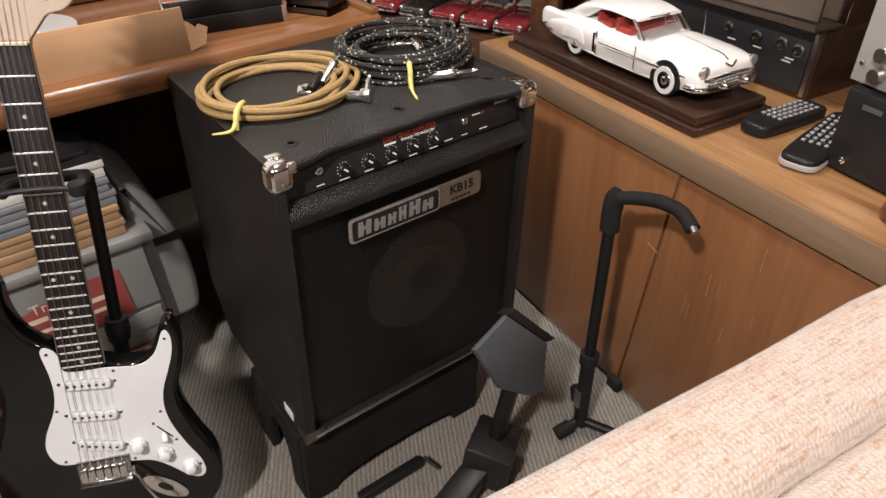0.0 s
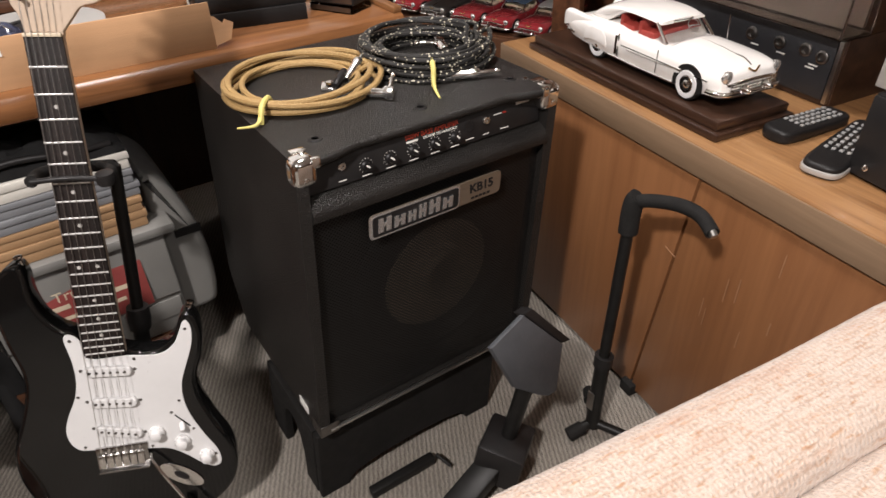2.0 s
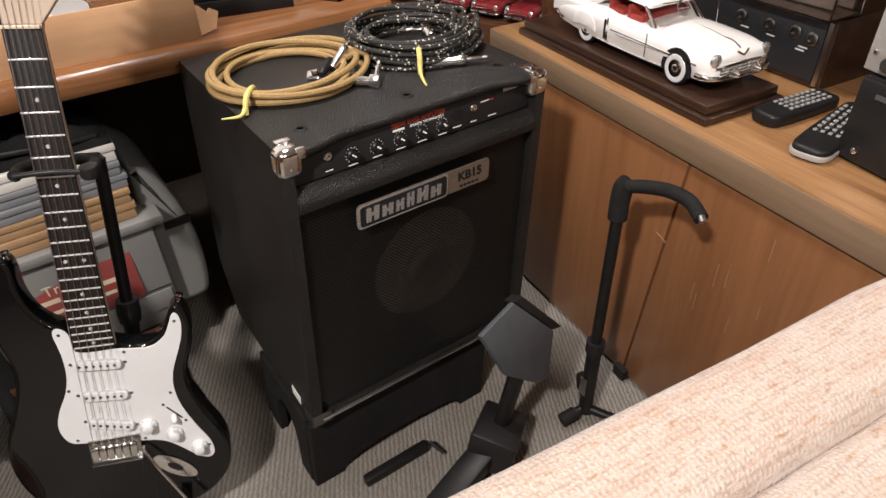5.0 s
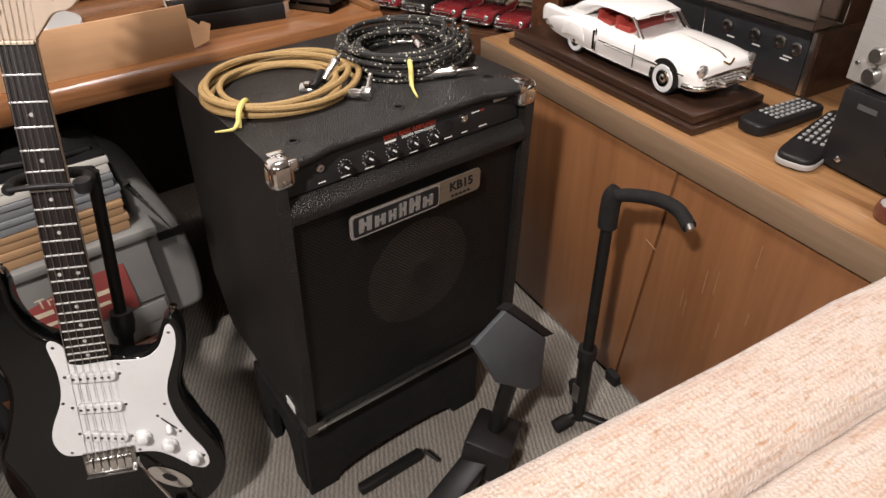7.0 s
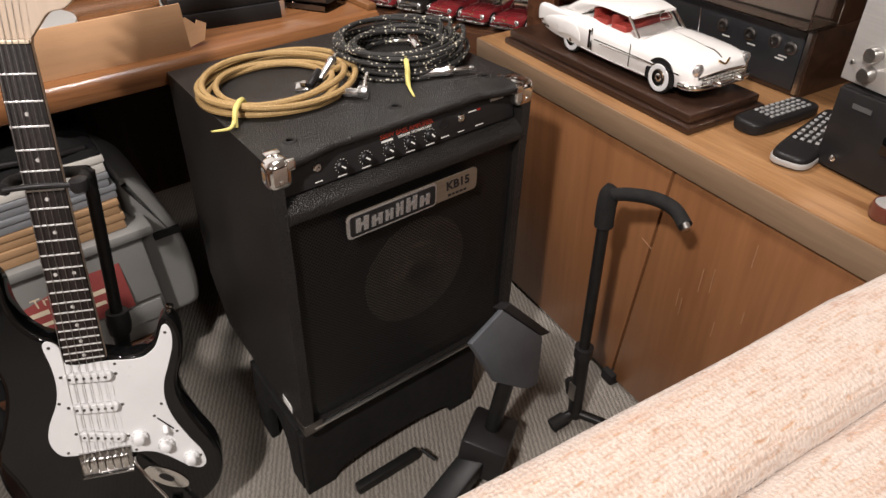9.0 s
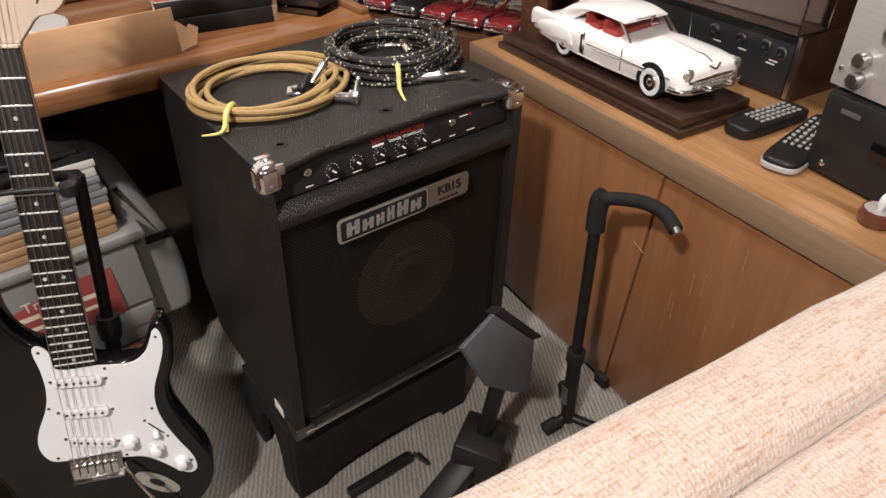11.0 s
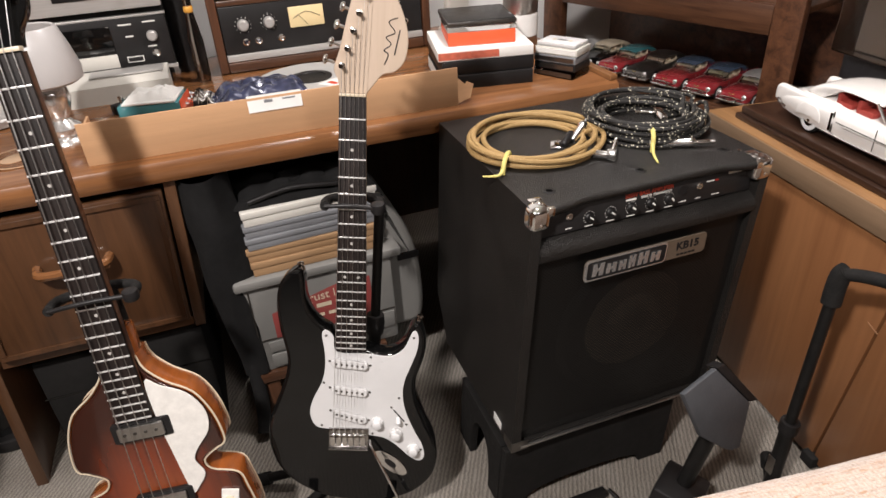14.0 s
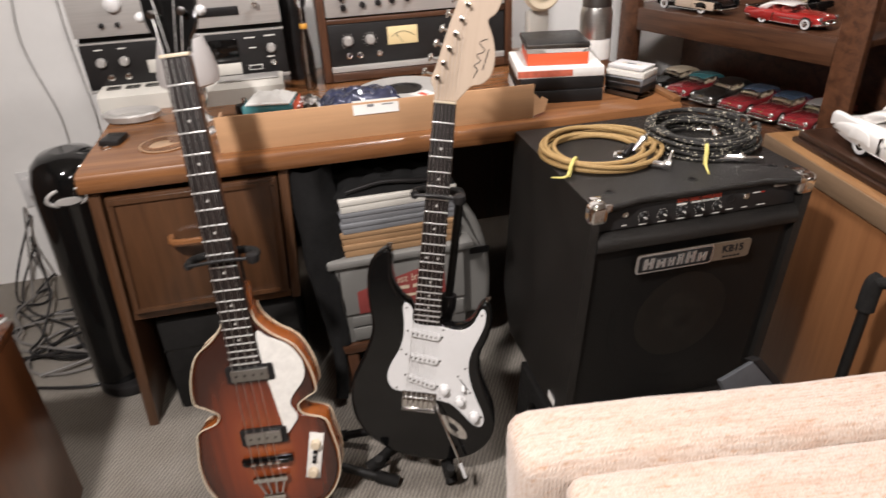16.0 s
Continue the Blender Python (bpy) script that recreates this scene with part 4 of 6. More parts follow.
for k in range(6):
    x, y = -0.018 + 0.0092 * k, 0.695 + 0.027 * k
    pg = part("tuner", lathe([(0.0052, -0.005), (0.0052, -0.0035), (0.0032, -0.003), (0.003, 0.009), (0.0034, 0.012), (0, 0.0122)], 12, Matrix.Translation((x, y, 0))), CHROME, guitar, "chromed tuner")
    part("button", moved(join(rod((0, 0, 0), (0, 0.012, 0), 0.0025, 8), moved(lathe([(0.003, 0), (0.0075, 0.003), (0.008, 0.008), (0.005, 0.013), (0, 0.014)], 12), Matrix.LocRotScale((0, 0.011, 0), Euler((radians(-90), 0, 0)), (1, 1, 0.6)))), Matrix.Translation((x - 0.013, y + 0.004, -0.013)) @ pose(0, 0, 0, 0, 0, 72)), CHROME, pg)
for k in range(6):
    xb, xn = -0.0335 + 0.0115 * k, -0.0175 + 0.007 * k
    part("string", tube([(xb, -0.004, 0.0055), (xn, 0.65, 0.0078), (-0.018 + 0.0092 * k, 0.695 + 0.027 * k, 0.004)], 0.0006 - 0.00006 * k, 5), STEEL, guitar)
for x, y, a in ((-0.093, 0.336, 10), (0.122, 0.24, -15)):
    part("strap_button", moved(lathe([(0.004, 0), (0.0035, 0.008), (0.0065, 0.012), (0.006, 0.015), (0, 0.016)], 12), Matrix.Translation((x, y - 0.004, -0.028)) @ pose(0, 0, 0, -90, 0, a)), CHROME, guitar, "chromed strap button")

# ---- violin bass ----
K = 1.106
BM = frame_of((-0.6564, 0.1019, 0.1661), (0.9829, -0.1725, 0.0644), (-0.0224, 0.2347, 0.9718)) @ Matrix.Diagonal((K, K, K, 1))
bass = thing("violin_bass", "sunburst violin-shaped bass guitar with a pearl pickguard", "bass guitar", BM)
VB = [(-0.027, 0.312), (-0.033, 0.288), (-0.057, 0.26), (-0.092, 0.233), (-0.111, 0.192), (-0.118, 0.15), (-0.115, 0.132), (-0.1, 0.124), (-0.078, 0.108), (-0.085, 0.088), (-0.123, 0.072), (-0.132, 0.04), (-0.138, -0.01), (-0.13, -0.06), (-0.1, -0.105), (-0.05, -0.128), (0, -0.133)]
VOUT = curve_points(VB + [(-x, y) for x, y in VB[-2::-1]], 4)
inner = [(x * 0.965, 0.097 + (y - 0.097) * 0.978) for x, y in [(p[0], p[1]) for p in VOUT]]
part("body", slab(VOUT, -0.06, -0.012, 0.002), AMBER, bass, "amber lacquered sides")
part("top_plate", slab(inner, -0.0115, -0.006, 0.004, 3), BURST, bass, "sunburst arched top")
part("binding", tube([(p[0], p[1], -0.0085) for p in VOUT], 0.0016, 6), BINDING, bass, "cream edge binding")
part("back_binding", tube([(p[0], p[1], -0.058) for p in VOUT], 0.0014, 6), BINDING, bass, "cream edge binding")
VG = curve_points([(0.03, 0.27), (0.05, 0.258), (0.085, 0.236), (0.104, 0.2), (0.1, 0.165), (0.075, 0.135), (0.066, 0.115), (0.075, 0.088), (0.06, 0.066), (0.05, 0.055), (0.045, 0.062), (0.036, 0.14), (0.03, 0.2)], 4, True)
part("pickguard", slab(VG, -0.003, 0.0, 0.0006), PEARL, bass, "white pearl pickguard")
for y in (0.19, 0.055):
    pu = part("pickup", slab(round_rect(0.09, 0.034, 0.004), -0.006, 0.003, 0.001), BLACK, bass, "black-framed steel pickup")
    pu.matrix_local = Matrix.Translation((0.004, y, 0))
    part("cover", slab(round_rect(0.07, 0.024, 0.003), 0.0032, 0.009, 0.0015), STEEL, pu)
    for k in range(4):
        part("pole", lathe([(0.0028, 0.009), (0.0026, 0.0102), (0, 0.0103)], 10, Matrix.Translation((-0.024 + 0.016 * k, 0, 0))), DARK_STEEL, pu)
br = part("bridge", join(box(-0.05, 0.05, -0.006, 0.008, -0.006, 0.004, 0.002), box(-0.042, 0.042, -0.003, 0.004, 0.004, 0.011, 0.001)), BLACK_GLOSS, bass, "black wooden bridge")
for k in range(4):
    part("saddle", box(-0.03 + 0.016 * k, -0.02 + 0.016 * k, -0.001, 0.003, 0.011, 0.014), CHROME, br)
part("tailpiece", join(box(-0.034, 0.034, -0.044, -0.03, -0.002, 0.01, 0.003), box(-0.022, 0.022, -0.085, -0.072, -0.002, 0.008, 0.003), *[rod((-0.026 + 0.0173 * k, -0.044, 0.004), (-0.016 + 0.0107 * k, -0.073, 0.003), 0.0022, 8) for k in range(4)], box(-0.01, 0.01, -0.135, -0.085, -0.004, 0.004, 0.002)), CHROME, bass, "chromed trapeze tailpiece")
cp = Matrix.Translation((0.092, -0.003, 0)) @ pose(0, 0, 0, 0, 0, -14)
plate = part("control_plate", moved(box(-0.014, 0.014, -0.05, 0.05, -0.005, -0.0015, 0.0008), cp), PEARL, bass, "pearl control plate")
for y in (-0.035, 0.028):
    part("knob", moved(lathe([(0.01, -0.0014), (0.0095, 0.008), (0.008, 0.01), (0, 0.0105)], 20), cp @ Matrix.Translation((0, y, 0))), BINDING, plate, "cream tea-cup knob")
for y in (-0.012, -0.002, 0.009):
    part("slide_switch", moved(box(-0.004, 0.004, -0.0025, 0.0025, -0.0014, 0.003), cp @ Matrix.Translation((0, y, 0))), BLACK, plate)
part("neck", slab([(-0.026, 0.19), (0.026, 0.19), (0.021, 0.762), (-0.021, 0.762)], -0.02, 0.0, 0.006, 3), WALNUT_UP, bass, "dark set neck")
part("heel", box(-0.027, 0.027, 0.3, 0.36, -0.05, -0.014, 0.008), AMBER, bass)
part("fretboard", slab([(-0.0275, 0.212), (0.0275, 0.212), (0.0222, 0.762), (-0.0222, 0.762)], 0.0005, 0.007, 0.001), ROSEWOOD, bass, "dark rosewood fretboard")
for k in range(1, 23):
    y = 0.762 * 2 ** (-k / 12)
    w = 0.022 + (0.762 - y) / 0.55 * 0.0052
    part("fret", box(-w, w, y - 0.0014, y + 0.0014, 0.007, 0.0086, 0.0006), FRET, bass)
for k in (3, 5, 7, 9, 12, 15, 17, 19):
    y = 0.762 * (2 ** (-k / 12) + 2 ** (-(k - 1) / 12)) / 2
    part("inlay", lathe([(0.0026, 0.0069), (0.0026, 0.0073), (0, 0.0074)], 12, Matrix.Translation((0, y, 0))), PEARL_DOT, bass, "pearl dot")
part("nut", box(-0.024, 0.024, 0.7622, 0.768, -0.002, 0.011, 0.001), BINDING, bass, "white nut")
BH = curve_points([(-0.022, 0.768), (-0.026, 0.79), (-0.04, 0.815), (-0.044, 0.87), (-0.04, 0.94), (-0.028, 0.975), (0, 0.985), (0.028, 0.975), (0.04, 0.94), (0.044, 0.87), (0.04, 0.815), (0.026, 0.79), (0.022, 0.768)], 4)
part("headstock", moved(slab([(p[0], p[1] - 0.768) for p in BH], -0.018, -0.003, 0.002), Matrix.Translation((0, 0.768, 0.0)) @ pose(0, 0, 0, -8)), BLACK_GLOSS, bass, "black lacquered headstock")
for sx in (-1, 1):
    for k, y in enumerate((0.83, 0.9)):
        tp = part("tuner", lathe([(0.008, -0.014), (0.007, -0.008), (0.0055, -0.006), (0.005, 0.008), (0.0065, 0.012), (0, 0.013)], 14, Matrix.Translation((sx * 0.024, y, -0.008 * (k + 1)))), CHROME, bass, "chromed tuner")
        part("button", moved(lathe([(0.0025, 0), (0.0025, 0.011), (0.0075, 0.014), (0.009, 0.02), (0.005, 0.026), (0, 0.027)], 12), Matrix.Translation((sx * 0.03, y, -0.018 - 0.008 * k)) @ pose(0, 0, 0, 0, 90 * sx, 0)), WHITE_PLASTIC, tp)
for k in range(4):
    x0, x1 = -0.025 + 0.016 * k, -0.015 + 0.01 * k
    head_x, head_y = (-0.024, 0.024)[k > 1], (0.83, 0.9, 0.9, 0.83)[k]
    part("string", tube([(-0.022 + 0.0147 * k, -0.04, 0.009), (x0, 0.001, 0.0145), (x1, 0.765, 0.0118), (head_x, head_y, 0.0)], 0.0009 - 0.00012 * k, 6), STEEL, bass)


# ---- guitar stands ----
def tube_thing(points, r, seg=10, steps=6):
    return tube(curve_points(points, steps), r, seg)


def guitar_stand(name, label, origin, axis_up, side, yoke_at, yoke_w, feet, hub, shift=0.012):
    """A floor stand: post, padded yoke, cradle and three legs with rubber ends."""
    ob = thing(name, label, "guitar stand", None, "guitar stands")
    o, u, r = Vector(origin), Vector(axis_up).normalized(), Vector(side).normalized()
    n = r.cross(u)
    h = Vector(hub)
    top = o + u * yoke_at - n * 0.062 + r * shift
    part("post", join(rod(h, h.lerp(top, 0.55), 0.0125), rod(h.lerp(top, 0.5), top, 0.0095)), BLACK_TUBE, ob)
    part("clamp", lathe([(0.0, -0.02), (0.017, -0.02), (0.019, 0.0), (0.017, 0.02), (0, 0.02)], 14, Matrix.Translation(h.lerp(top, 0.55)) @ (top - h).to_track_quat("Z", "Y").to_matrix().to_4x4()), BLACK, ob)
    yk = o + u * yoke_at
    part("yoke", tube_thing([yk - r * yoke_w + n * 0.012, yk - r * yoke_w - n * 0.03, yk - r * yoke_w * 0.5 - n * 0.055, top, yk + r * yoke_w * 0.6 - n * 0.055, yk + r * yoke_w - n * 0.03, yk + r * yoke_w + n * 0.012], 0.0085), FOAM, ob, "foam-covered yoke")
    part("yoke_strap", tube_thing([yk - r * yoke_w + n * 0.014, yk + n * 0.018 + u * 0.004, yk + r * yoke_w + n * 0.014], 0.004), BLACK, ob, "black rubber strap over the strings")
    part("yoke_knob", lathe([(0, -0.012), (0.012, -0.008), (0.014, 0), (0.012, 0.008), (0, 0.012)], 12, Matrix.Translation(yk + r * yoke_w + n * 0.01)), BLACK, ob)
    cr = o - u * 0.172 - n * 0.035
    for s in (-1, 1):
        part("cradle_arm", tube_thing([h, h.lerp(cr, 0.6) + r * s * 0.05, cr + r * s * 0.075, cr + r * s * 0.08 + n * 0.05, cr + r * s * 0.082 + n * 0.07 + u * 0.03], 0.0095), FOAM, ob, "foam-covered cradle arm")
    for f in feet:
        leg = part("leg", rod(h, f, 0.0105), BLACK_TUBE, ob)
        d = (Vector(f) - h).normalized()
        part("rubber_foot", rod(Vector(f) - d * 0.05, Vector(f) + d * 0.004, 0.0145, 12), BLACK_MATT, leg)
    return ob


guitar_stand("guitar_stand", "black tubular stand holding the black guitar", (-0.3101, 0.1197, 0.2375), (0.1689, 0.1736, 0.9702), (0.9393, -0.3265, -0.1052), 0.465, 0.045, ((-0.44, 0.165, 0.014), (-0.26, 0.07, 0.014), (-0.3, 0.42, 0.014), (-0.53, 0.285, 0.014)), (-0.268, 0.19, 0.1), 0.043)
guitar_stand("guitar_stand", "black tubular stand holding the violin bass", (-0.657, 0.102, 0.171), (-0.022, 0.223, 0.975), (0.993, -0.111, 0.048), 0.455, 0.062, ((-0.385, 0.105, 0.014), (-0.9, 0.08, 0.014), (-0.68, 0.43, 0.014)), (-0.64, 0.2, 0.09))

# empty stand beside the cabinet
spare = thing("guitar_stand", "empty black tubular guitar stand with a foam neck yoke", "guitar stand", None, "guitar stands")
part("post", join(rod((0.497, -0.16, 0.02), (0.503, -0.156, 0.2), 0.0145, 14), rod((0.503, -0.156, 0.2), (0.51, -0.155, 0.54), 0.0105, 14)), BLACK_TUBE, spare)
part("collar", rod((0.5025, -0.156, 0.19), (0.504, -0.156, 0.215), 0.0185, 14), BLACK, spare)
part("label_plate", box(0.4805, 0.4825, -0.166, -0.15, 0.08, 0.125), STEEL, spare, "small metal label on the post")
part("yoke", join(tube_thing([(0.508, -0.155, 0.52), (0.51, -0.155, 0.545), (0.513, -0.163, 0.561), (0.52, -0.188, 0.572), (0.53, -0.228, 0.58), (0.53, -0.266, 0.58), (0.517, -0.298, 0.572)], 0.0112, 12), tube_thing([(0.508, -0.156, 0.5), (0.509, -0.155, 0.535), (0.511, -0.156, 0.558), (0.514, -0.161, 0.568)], 0.0165, 14)), FOAM, spare, "black foam-covered yoke arm")
part("yoke_end", rod((0.516, -0.2965, 0.5755), (0.513, -0.304, 0.5705), 0.0065), STEEL, spare)
for f in ((0.445, -0.15, 0.016), (0.56, -0.27, 0.016), (0.56, -0.09, 0.016)):
    leg = part("leg", rod((0.497, -0.16, 0.03), f, 0.01), BLACK_TUBE, spare)
    d = (Vector(f) - Vector((0.497, -0.16, 0.03))).normalized()
    part("rubber_foot", rod(Vector(f) - d * 0.03, Vector(f) + d * 0.004, 0.0145, 12), BLACK_MATT, leg)

# low stand with a slate pad
rest = thing("pedal_stand", "low black folding stand with a slate rubber pad", "stand")
padm = frame_of((0.33, -0.15, 0.3), (0.85, 0.05, -0.53), (0.42, 0.38, 0.75))
part("pad", moved(slab([(-0.142, 0.024), (-0.068, 0.078), (0.059, 0.029), (0.058, -0.056), (0.035, -0.063), (0.014, -0.061), (-0.065, -0.043)], 0, 0.012, 0.003), padm), RUBBER_GREY, rest, "slate grey rubber pad with clipped corners")
part("back_plate", moved(slab([(-0.068, 0.0795), (0.06, 0.0302), (0.088, 0.036), (-0.045, 0.09)], -0.014, 0.0105, 0.003), padm), BLACK, rest)
part("stem", rod((0.324, -0.144, 0.272), (0.298, -0.125, 0.09), 0.0155, 14), BLACK_TUBE, rest)
part("hub", moved(box(-0.055, 0.055, -0.045, 0.045, -0.045, 0.034, 0.007), Matrix.Translation((0.285, -0.13, 0.066)) @ pose(0, 0, 0, 8, 10, 35)), BLACK, rest, "moulded black hub")
beam = frame_of((0.2, -0.15, 0.048), (0.16, 0.035, 0.04), (-0.035, 0.16, 0))
part("arm", moved(box(-0.1, 0.08, -0.026, 0.026, -0.016, 0.016, 0.004), beam), BLACK_TUBE, rest, "flat black folding arm")
part("foot_bar", join(box(0.04, 0.183, -0.042, -0.022, 0.003, 0.024, 0.004), rod((0.185, -0.04, 0.03), (0.2, -0.07, 0.015), 0.004)), BLACK_TUBE, rest, "black cross bar on the carpet")


# ---- model cars ----
def loft(stations, along=4, round_=3):
    """A car body from stations (y, half width, low, waist, deck, crown), drawn smooth both ways."""
    bm = bmesh.new()
    rings = []
    for y, w, lo, waist, deck, crown in curve_points(stations, along):
        half = [(0, crown), (w * 0.42, crown - (crown - deck) * 0.2), (w * 0.78, deck), (w * 0.95, deck - (deck - waist) * 0.38), (w, waist), (w * 0.985, (waist + lo) / 2), (w * 0.93, lo)]
        half = [tuple(p) for p in curve_points(half, round_)]
        pts = half + [(-x, z) for x, z in half[:0:-1]]
        rings.append([bm.verts.new((x, y, z)) for x, z in pts])
    n = len(rings[0])
    for a, b in zip(rings, rings[1:]):
        for k in range(n):
            bm.faces.new((a[k], a[(k + 1) % n], b[(k + 1) % n], b[k]))
    bm.faces.new(rings[0])
    bm.faces.new(rings[-1])
    return bm


def wheel(car, x, y, s, side):
    m = Matrix.Translation((x, y, 0.064 * s)) @ pose(0, 0, 0, 0, 90 * side, 0)
    w = part("wheel", moved(lathe([(0.036 * s, -0.018 * s), (0.058 * s, -0.018 * s), (0.064 * s, -0.012 * s), (0.064 * s, 0.012 * s), (0.058 * s, 0.018 * s), (0.05 * s, 0.019 * s)], 28), m), BLACK_MATT, car)
    part("whitewall", moved(lathe([(0.055 * s, 0.018 * s), (0.052 * s, 0.021 * s), (0.036 * s, 0.021 * s), (0.034 * s, 0.018 * s)], 28), m), WHITE_PLASTIC, w, "white sidewall")
    part("hubcap", moved(lathe([(0.035 * s, 0.0175 * s), (0.032 * s, 0.021 * s), (0.018 * s, 0.018 * s), (0.012 * s, 0.023 * s), (0, 0.025 * s)], 20), m), CHROME, w)


def model_car(m, L, paint, label, top=None, roof=True, wood_side=False, group="model cars"):
    """A fifties car, nose towards -y, axle of the front wheels at y = 0, length L, wheels on z = 0."""
    car = thing("model_car", label, "model car", m, group)
    s = L
    st = [(-0.166, 0.1, 0.07, 0.09, 0.114, 0.124), (-0.155, 0.15, 0.056, 0.094, 0.136, 0.142), (-0.12, 0.168, 0.05, 0.1, 0.15, 0.16), (-0.05, 0.176, 0.047, 0.106, 0.158, 0.172), (0.06, 0.18, 0.045, 0.11, 0.161, 0.182), (0.14, 0.18, 0.042, 0.11, 0.161, 0.183), (0.172, 0.18, 0.042, 0.11, 0.158, 0.164), (0.3, 0.18, 0.042, 0.112, 0.156, 0.157), (0.42, 0.182, 0.042, 0.116, 0.159, 0.161), (0.47, 0.184, 0.042, 0.119, 0.163, 0.176), (0.58, 0.183, 0.045, 0.118, 0.161, 0.177), (0.7, 0.177, 0.05, 0.112, 0.153, 0.161), (0.79, 0.166, 0.06, 0.105, 0.139, 0.137), (0.836, 0.135, 0.07, 0.09, 0.112, 0.106)]
    part("body", loft([tuple(v * s for v in row) for row in st]), paint, car)
    for x in (-0.165, 0.165):
        for y in (0, 0.57):
            wheel(car, x * s * (0.985 if y == 0 else 0.92), y * s, s, 1 if x > 0 else -1)
    for side in (-1, 1):
        # Black half disc stands in for the shaded hollow round the wheel.
        arc = [(0.078 * s * math.cos(radians(a)), 0.078 * s * math.sin(radians(a))) for a in range(-14, 195, 13)]
        part("wheel_arch", moved(slab(arc, 0, 0.006 * s), Matrix(((0, 0, side, side * 0.1735 * s), (1, 0, 0, 0), (0, 1, 0, 0.064 * s), (0, 0, 0, 1)))), BLACK_MATT, car, "black disc in place of the shaded front wheel opening")
    cab = top or paint
    if roof:
        shell = loft([tuple(v * s for v in row) for row in [(0.236, 0.128, 0.221, 0.225, 0.232, 0.237), (0.33, 0.139, 0.227, 0.235, 0.246, 0.252), (0.45, 0.142, 0.224, 0.234, 0.246, 0.252), (0.56, 0.14, 0.166, 0.212, 0.232, 0.24), (0.635, 0.132, 0.16, 0.18, 0.2, 0.206), (0.685, 0.118, 0.158, 0.162, 0.168, 0.171)]])
        part("roof", shell, cab, car)
        for x in (-1, 1):
            part("pillar", rod((x * 0.134 * s, 0.178 * s, 0.16 * s), (x * 0.127 * s, 0.258 * s, 0.228 * s), 0.006 * s, 8), CHROME, car)
    shield = bmesh.new()
    lo = [shield.verts.new((x * s, (0.15 + 0.06 * (x / 0.135) ** 2) * s, 0.158 * s)) for x in (-0.135, -0.09, -0.045, 0, 0.045, 0.09, 0.135)]
    hi = [shield.verts.new((x * s, (0.228 + 0.05 * (x / 0.125) ** 2) * s, 0.227 * s)) for x in (-0.125, -0.085, -0.042, 0, 0.042, 0.085, 0.125)]
    for k in range(6):
        shield.faces.new((lo[k], lo[k + 1], hi[k + 1], hi[k]))
    part("windscreen", shield, GLASS, car)
    for x in (-1, 1):
        skirt = slab([(0.492 * s, 0.07 * s), (0.5 * s, 0.112 * s), (0.53 * s, 0.135 * s), (0.6 * s, 0.138 * s), (0.645 * s, 0.115 * s), (0.655 * s, 0.07 * s), (0.61 * s, 0.078 * s), (0.54 * s, 0.078 * s)], 0, 0.004 * s, 0.001 * s)
        part("wheel_skirt", moved(skirt, Matrix(((0, 0, x, x * 0.1815 * s), (1, 0, 0, 0), (0, 1, 0, 0), (0, 0, 0, 1)))), paint, car)
        part("side_trim", box(min(x * 0.1785, x * 0.1825) * s, max(x * 0.1785, x * 0.1825) * s, -0.1 * s, 0.4 * s, 0.105 * s, 0.109 * s), CHROME, car)
        part("gravel_guard", box(min(x * 0.179, x * 0.184) * s, max(x * 0.179, x * 0.184) * s, 0.425 * s, 0.438 * s, 0.06 * s, 0.14 * s), CHROME, car)
    part("windscreen_frame", tube([v for v in [(x * s, (0.228 + 0.05 * (x / 0.125) ** 2) * s, 0.229 * s) for x in (-0.125, -0.085, -0.042, 0, 0.042, 0.085, 0.125)]], 0.0045 * s, 6), CHROME, car)
    for y in (0.3, 0.42):
        part("bench_seat", join(box(-0.125 * s, 0.125 * s, (y - 0.03) * s, (y + 0.05) * s, 0.15 * s, 0.18 * s, 0.006 * s), box(-0.125 * s, 0.125 * s, (y + 0.045) * s, (y + 0.065) * s, 0.15 * s, 0.212 * s, 0.006 * s)), RED_LEATHER if paint in (WHITE_PAINT, RED_PAINT) else BINDING, car)
    part("steering_wheel", moved(join(lathe([(0.032 * s, -0.002 * s), (0.034 * s, 0), (0.032 * s, 0.002 * s), (0.03 * s, 0), (0.032 * s, -0.002 * s)], 20), box(-0.031 * s, 0.031 * s, -0.0015 * s, 0.0015 * s, -0.001 * s, 0.001 * s), rod((0, 0, 0), (0, 0, -0.05 * s), 0.003 * s, 8)), Matrix.Translation((0.06 * s, 0.235 * s, 0.19 * s)) @ pose(0, 0, 0, 60)), WHITE_PLASTIC, car)
    part("front_bumper", join(tube_thing([(-0.175 * s, -0.1 * s, 0.068 * s), (-0.15 * s, -0.165 * s, 0.068 * s), (0, -0.182 * s, 0.068 * s), (0.15 * s, -0.165 * s, 0.068 * s), (0.175 * s, -0.1 * s, 0.068 * s)], 0.012 * s), tube_thing([(-0.14 * s, -0.158 * s, 0.1 * s), (0, -0.172 * s, 0.112 * s), (0.14 * s, -0.158 * s, 0.1 * s)], 0.007 * s)), CHROME, car)
    for x in (-0.06, 0.06):
        part("bumper_guard", lathe([(0.012 * s, 0), (0.02 * s, 0.012 * s), (0.013 * s, 0.035 * s), (0, 0.05 * s)], 14, Matrix.Translation((x * s, -0.17 * s, 0.08 * s)) @ pose(0, 0, 0, 90)), CHROME, car)
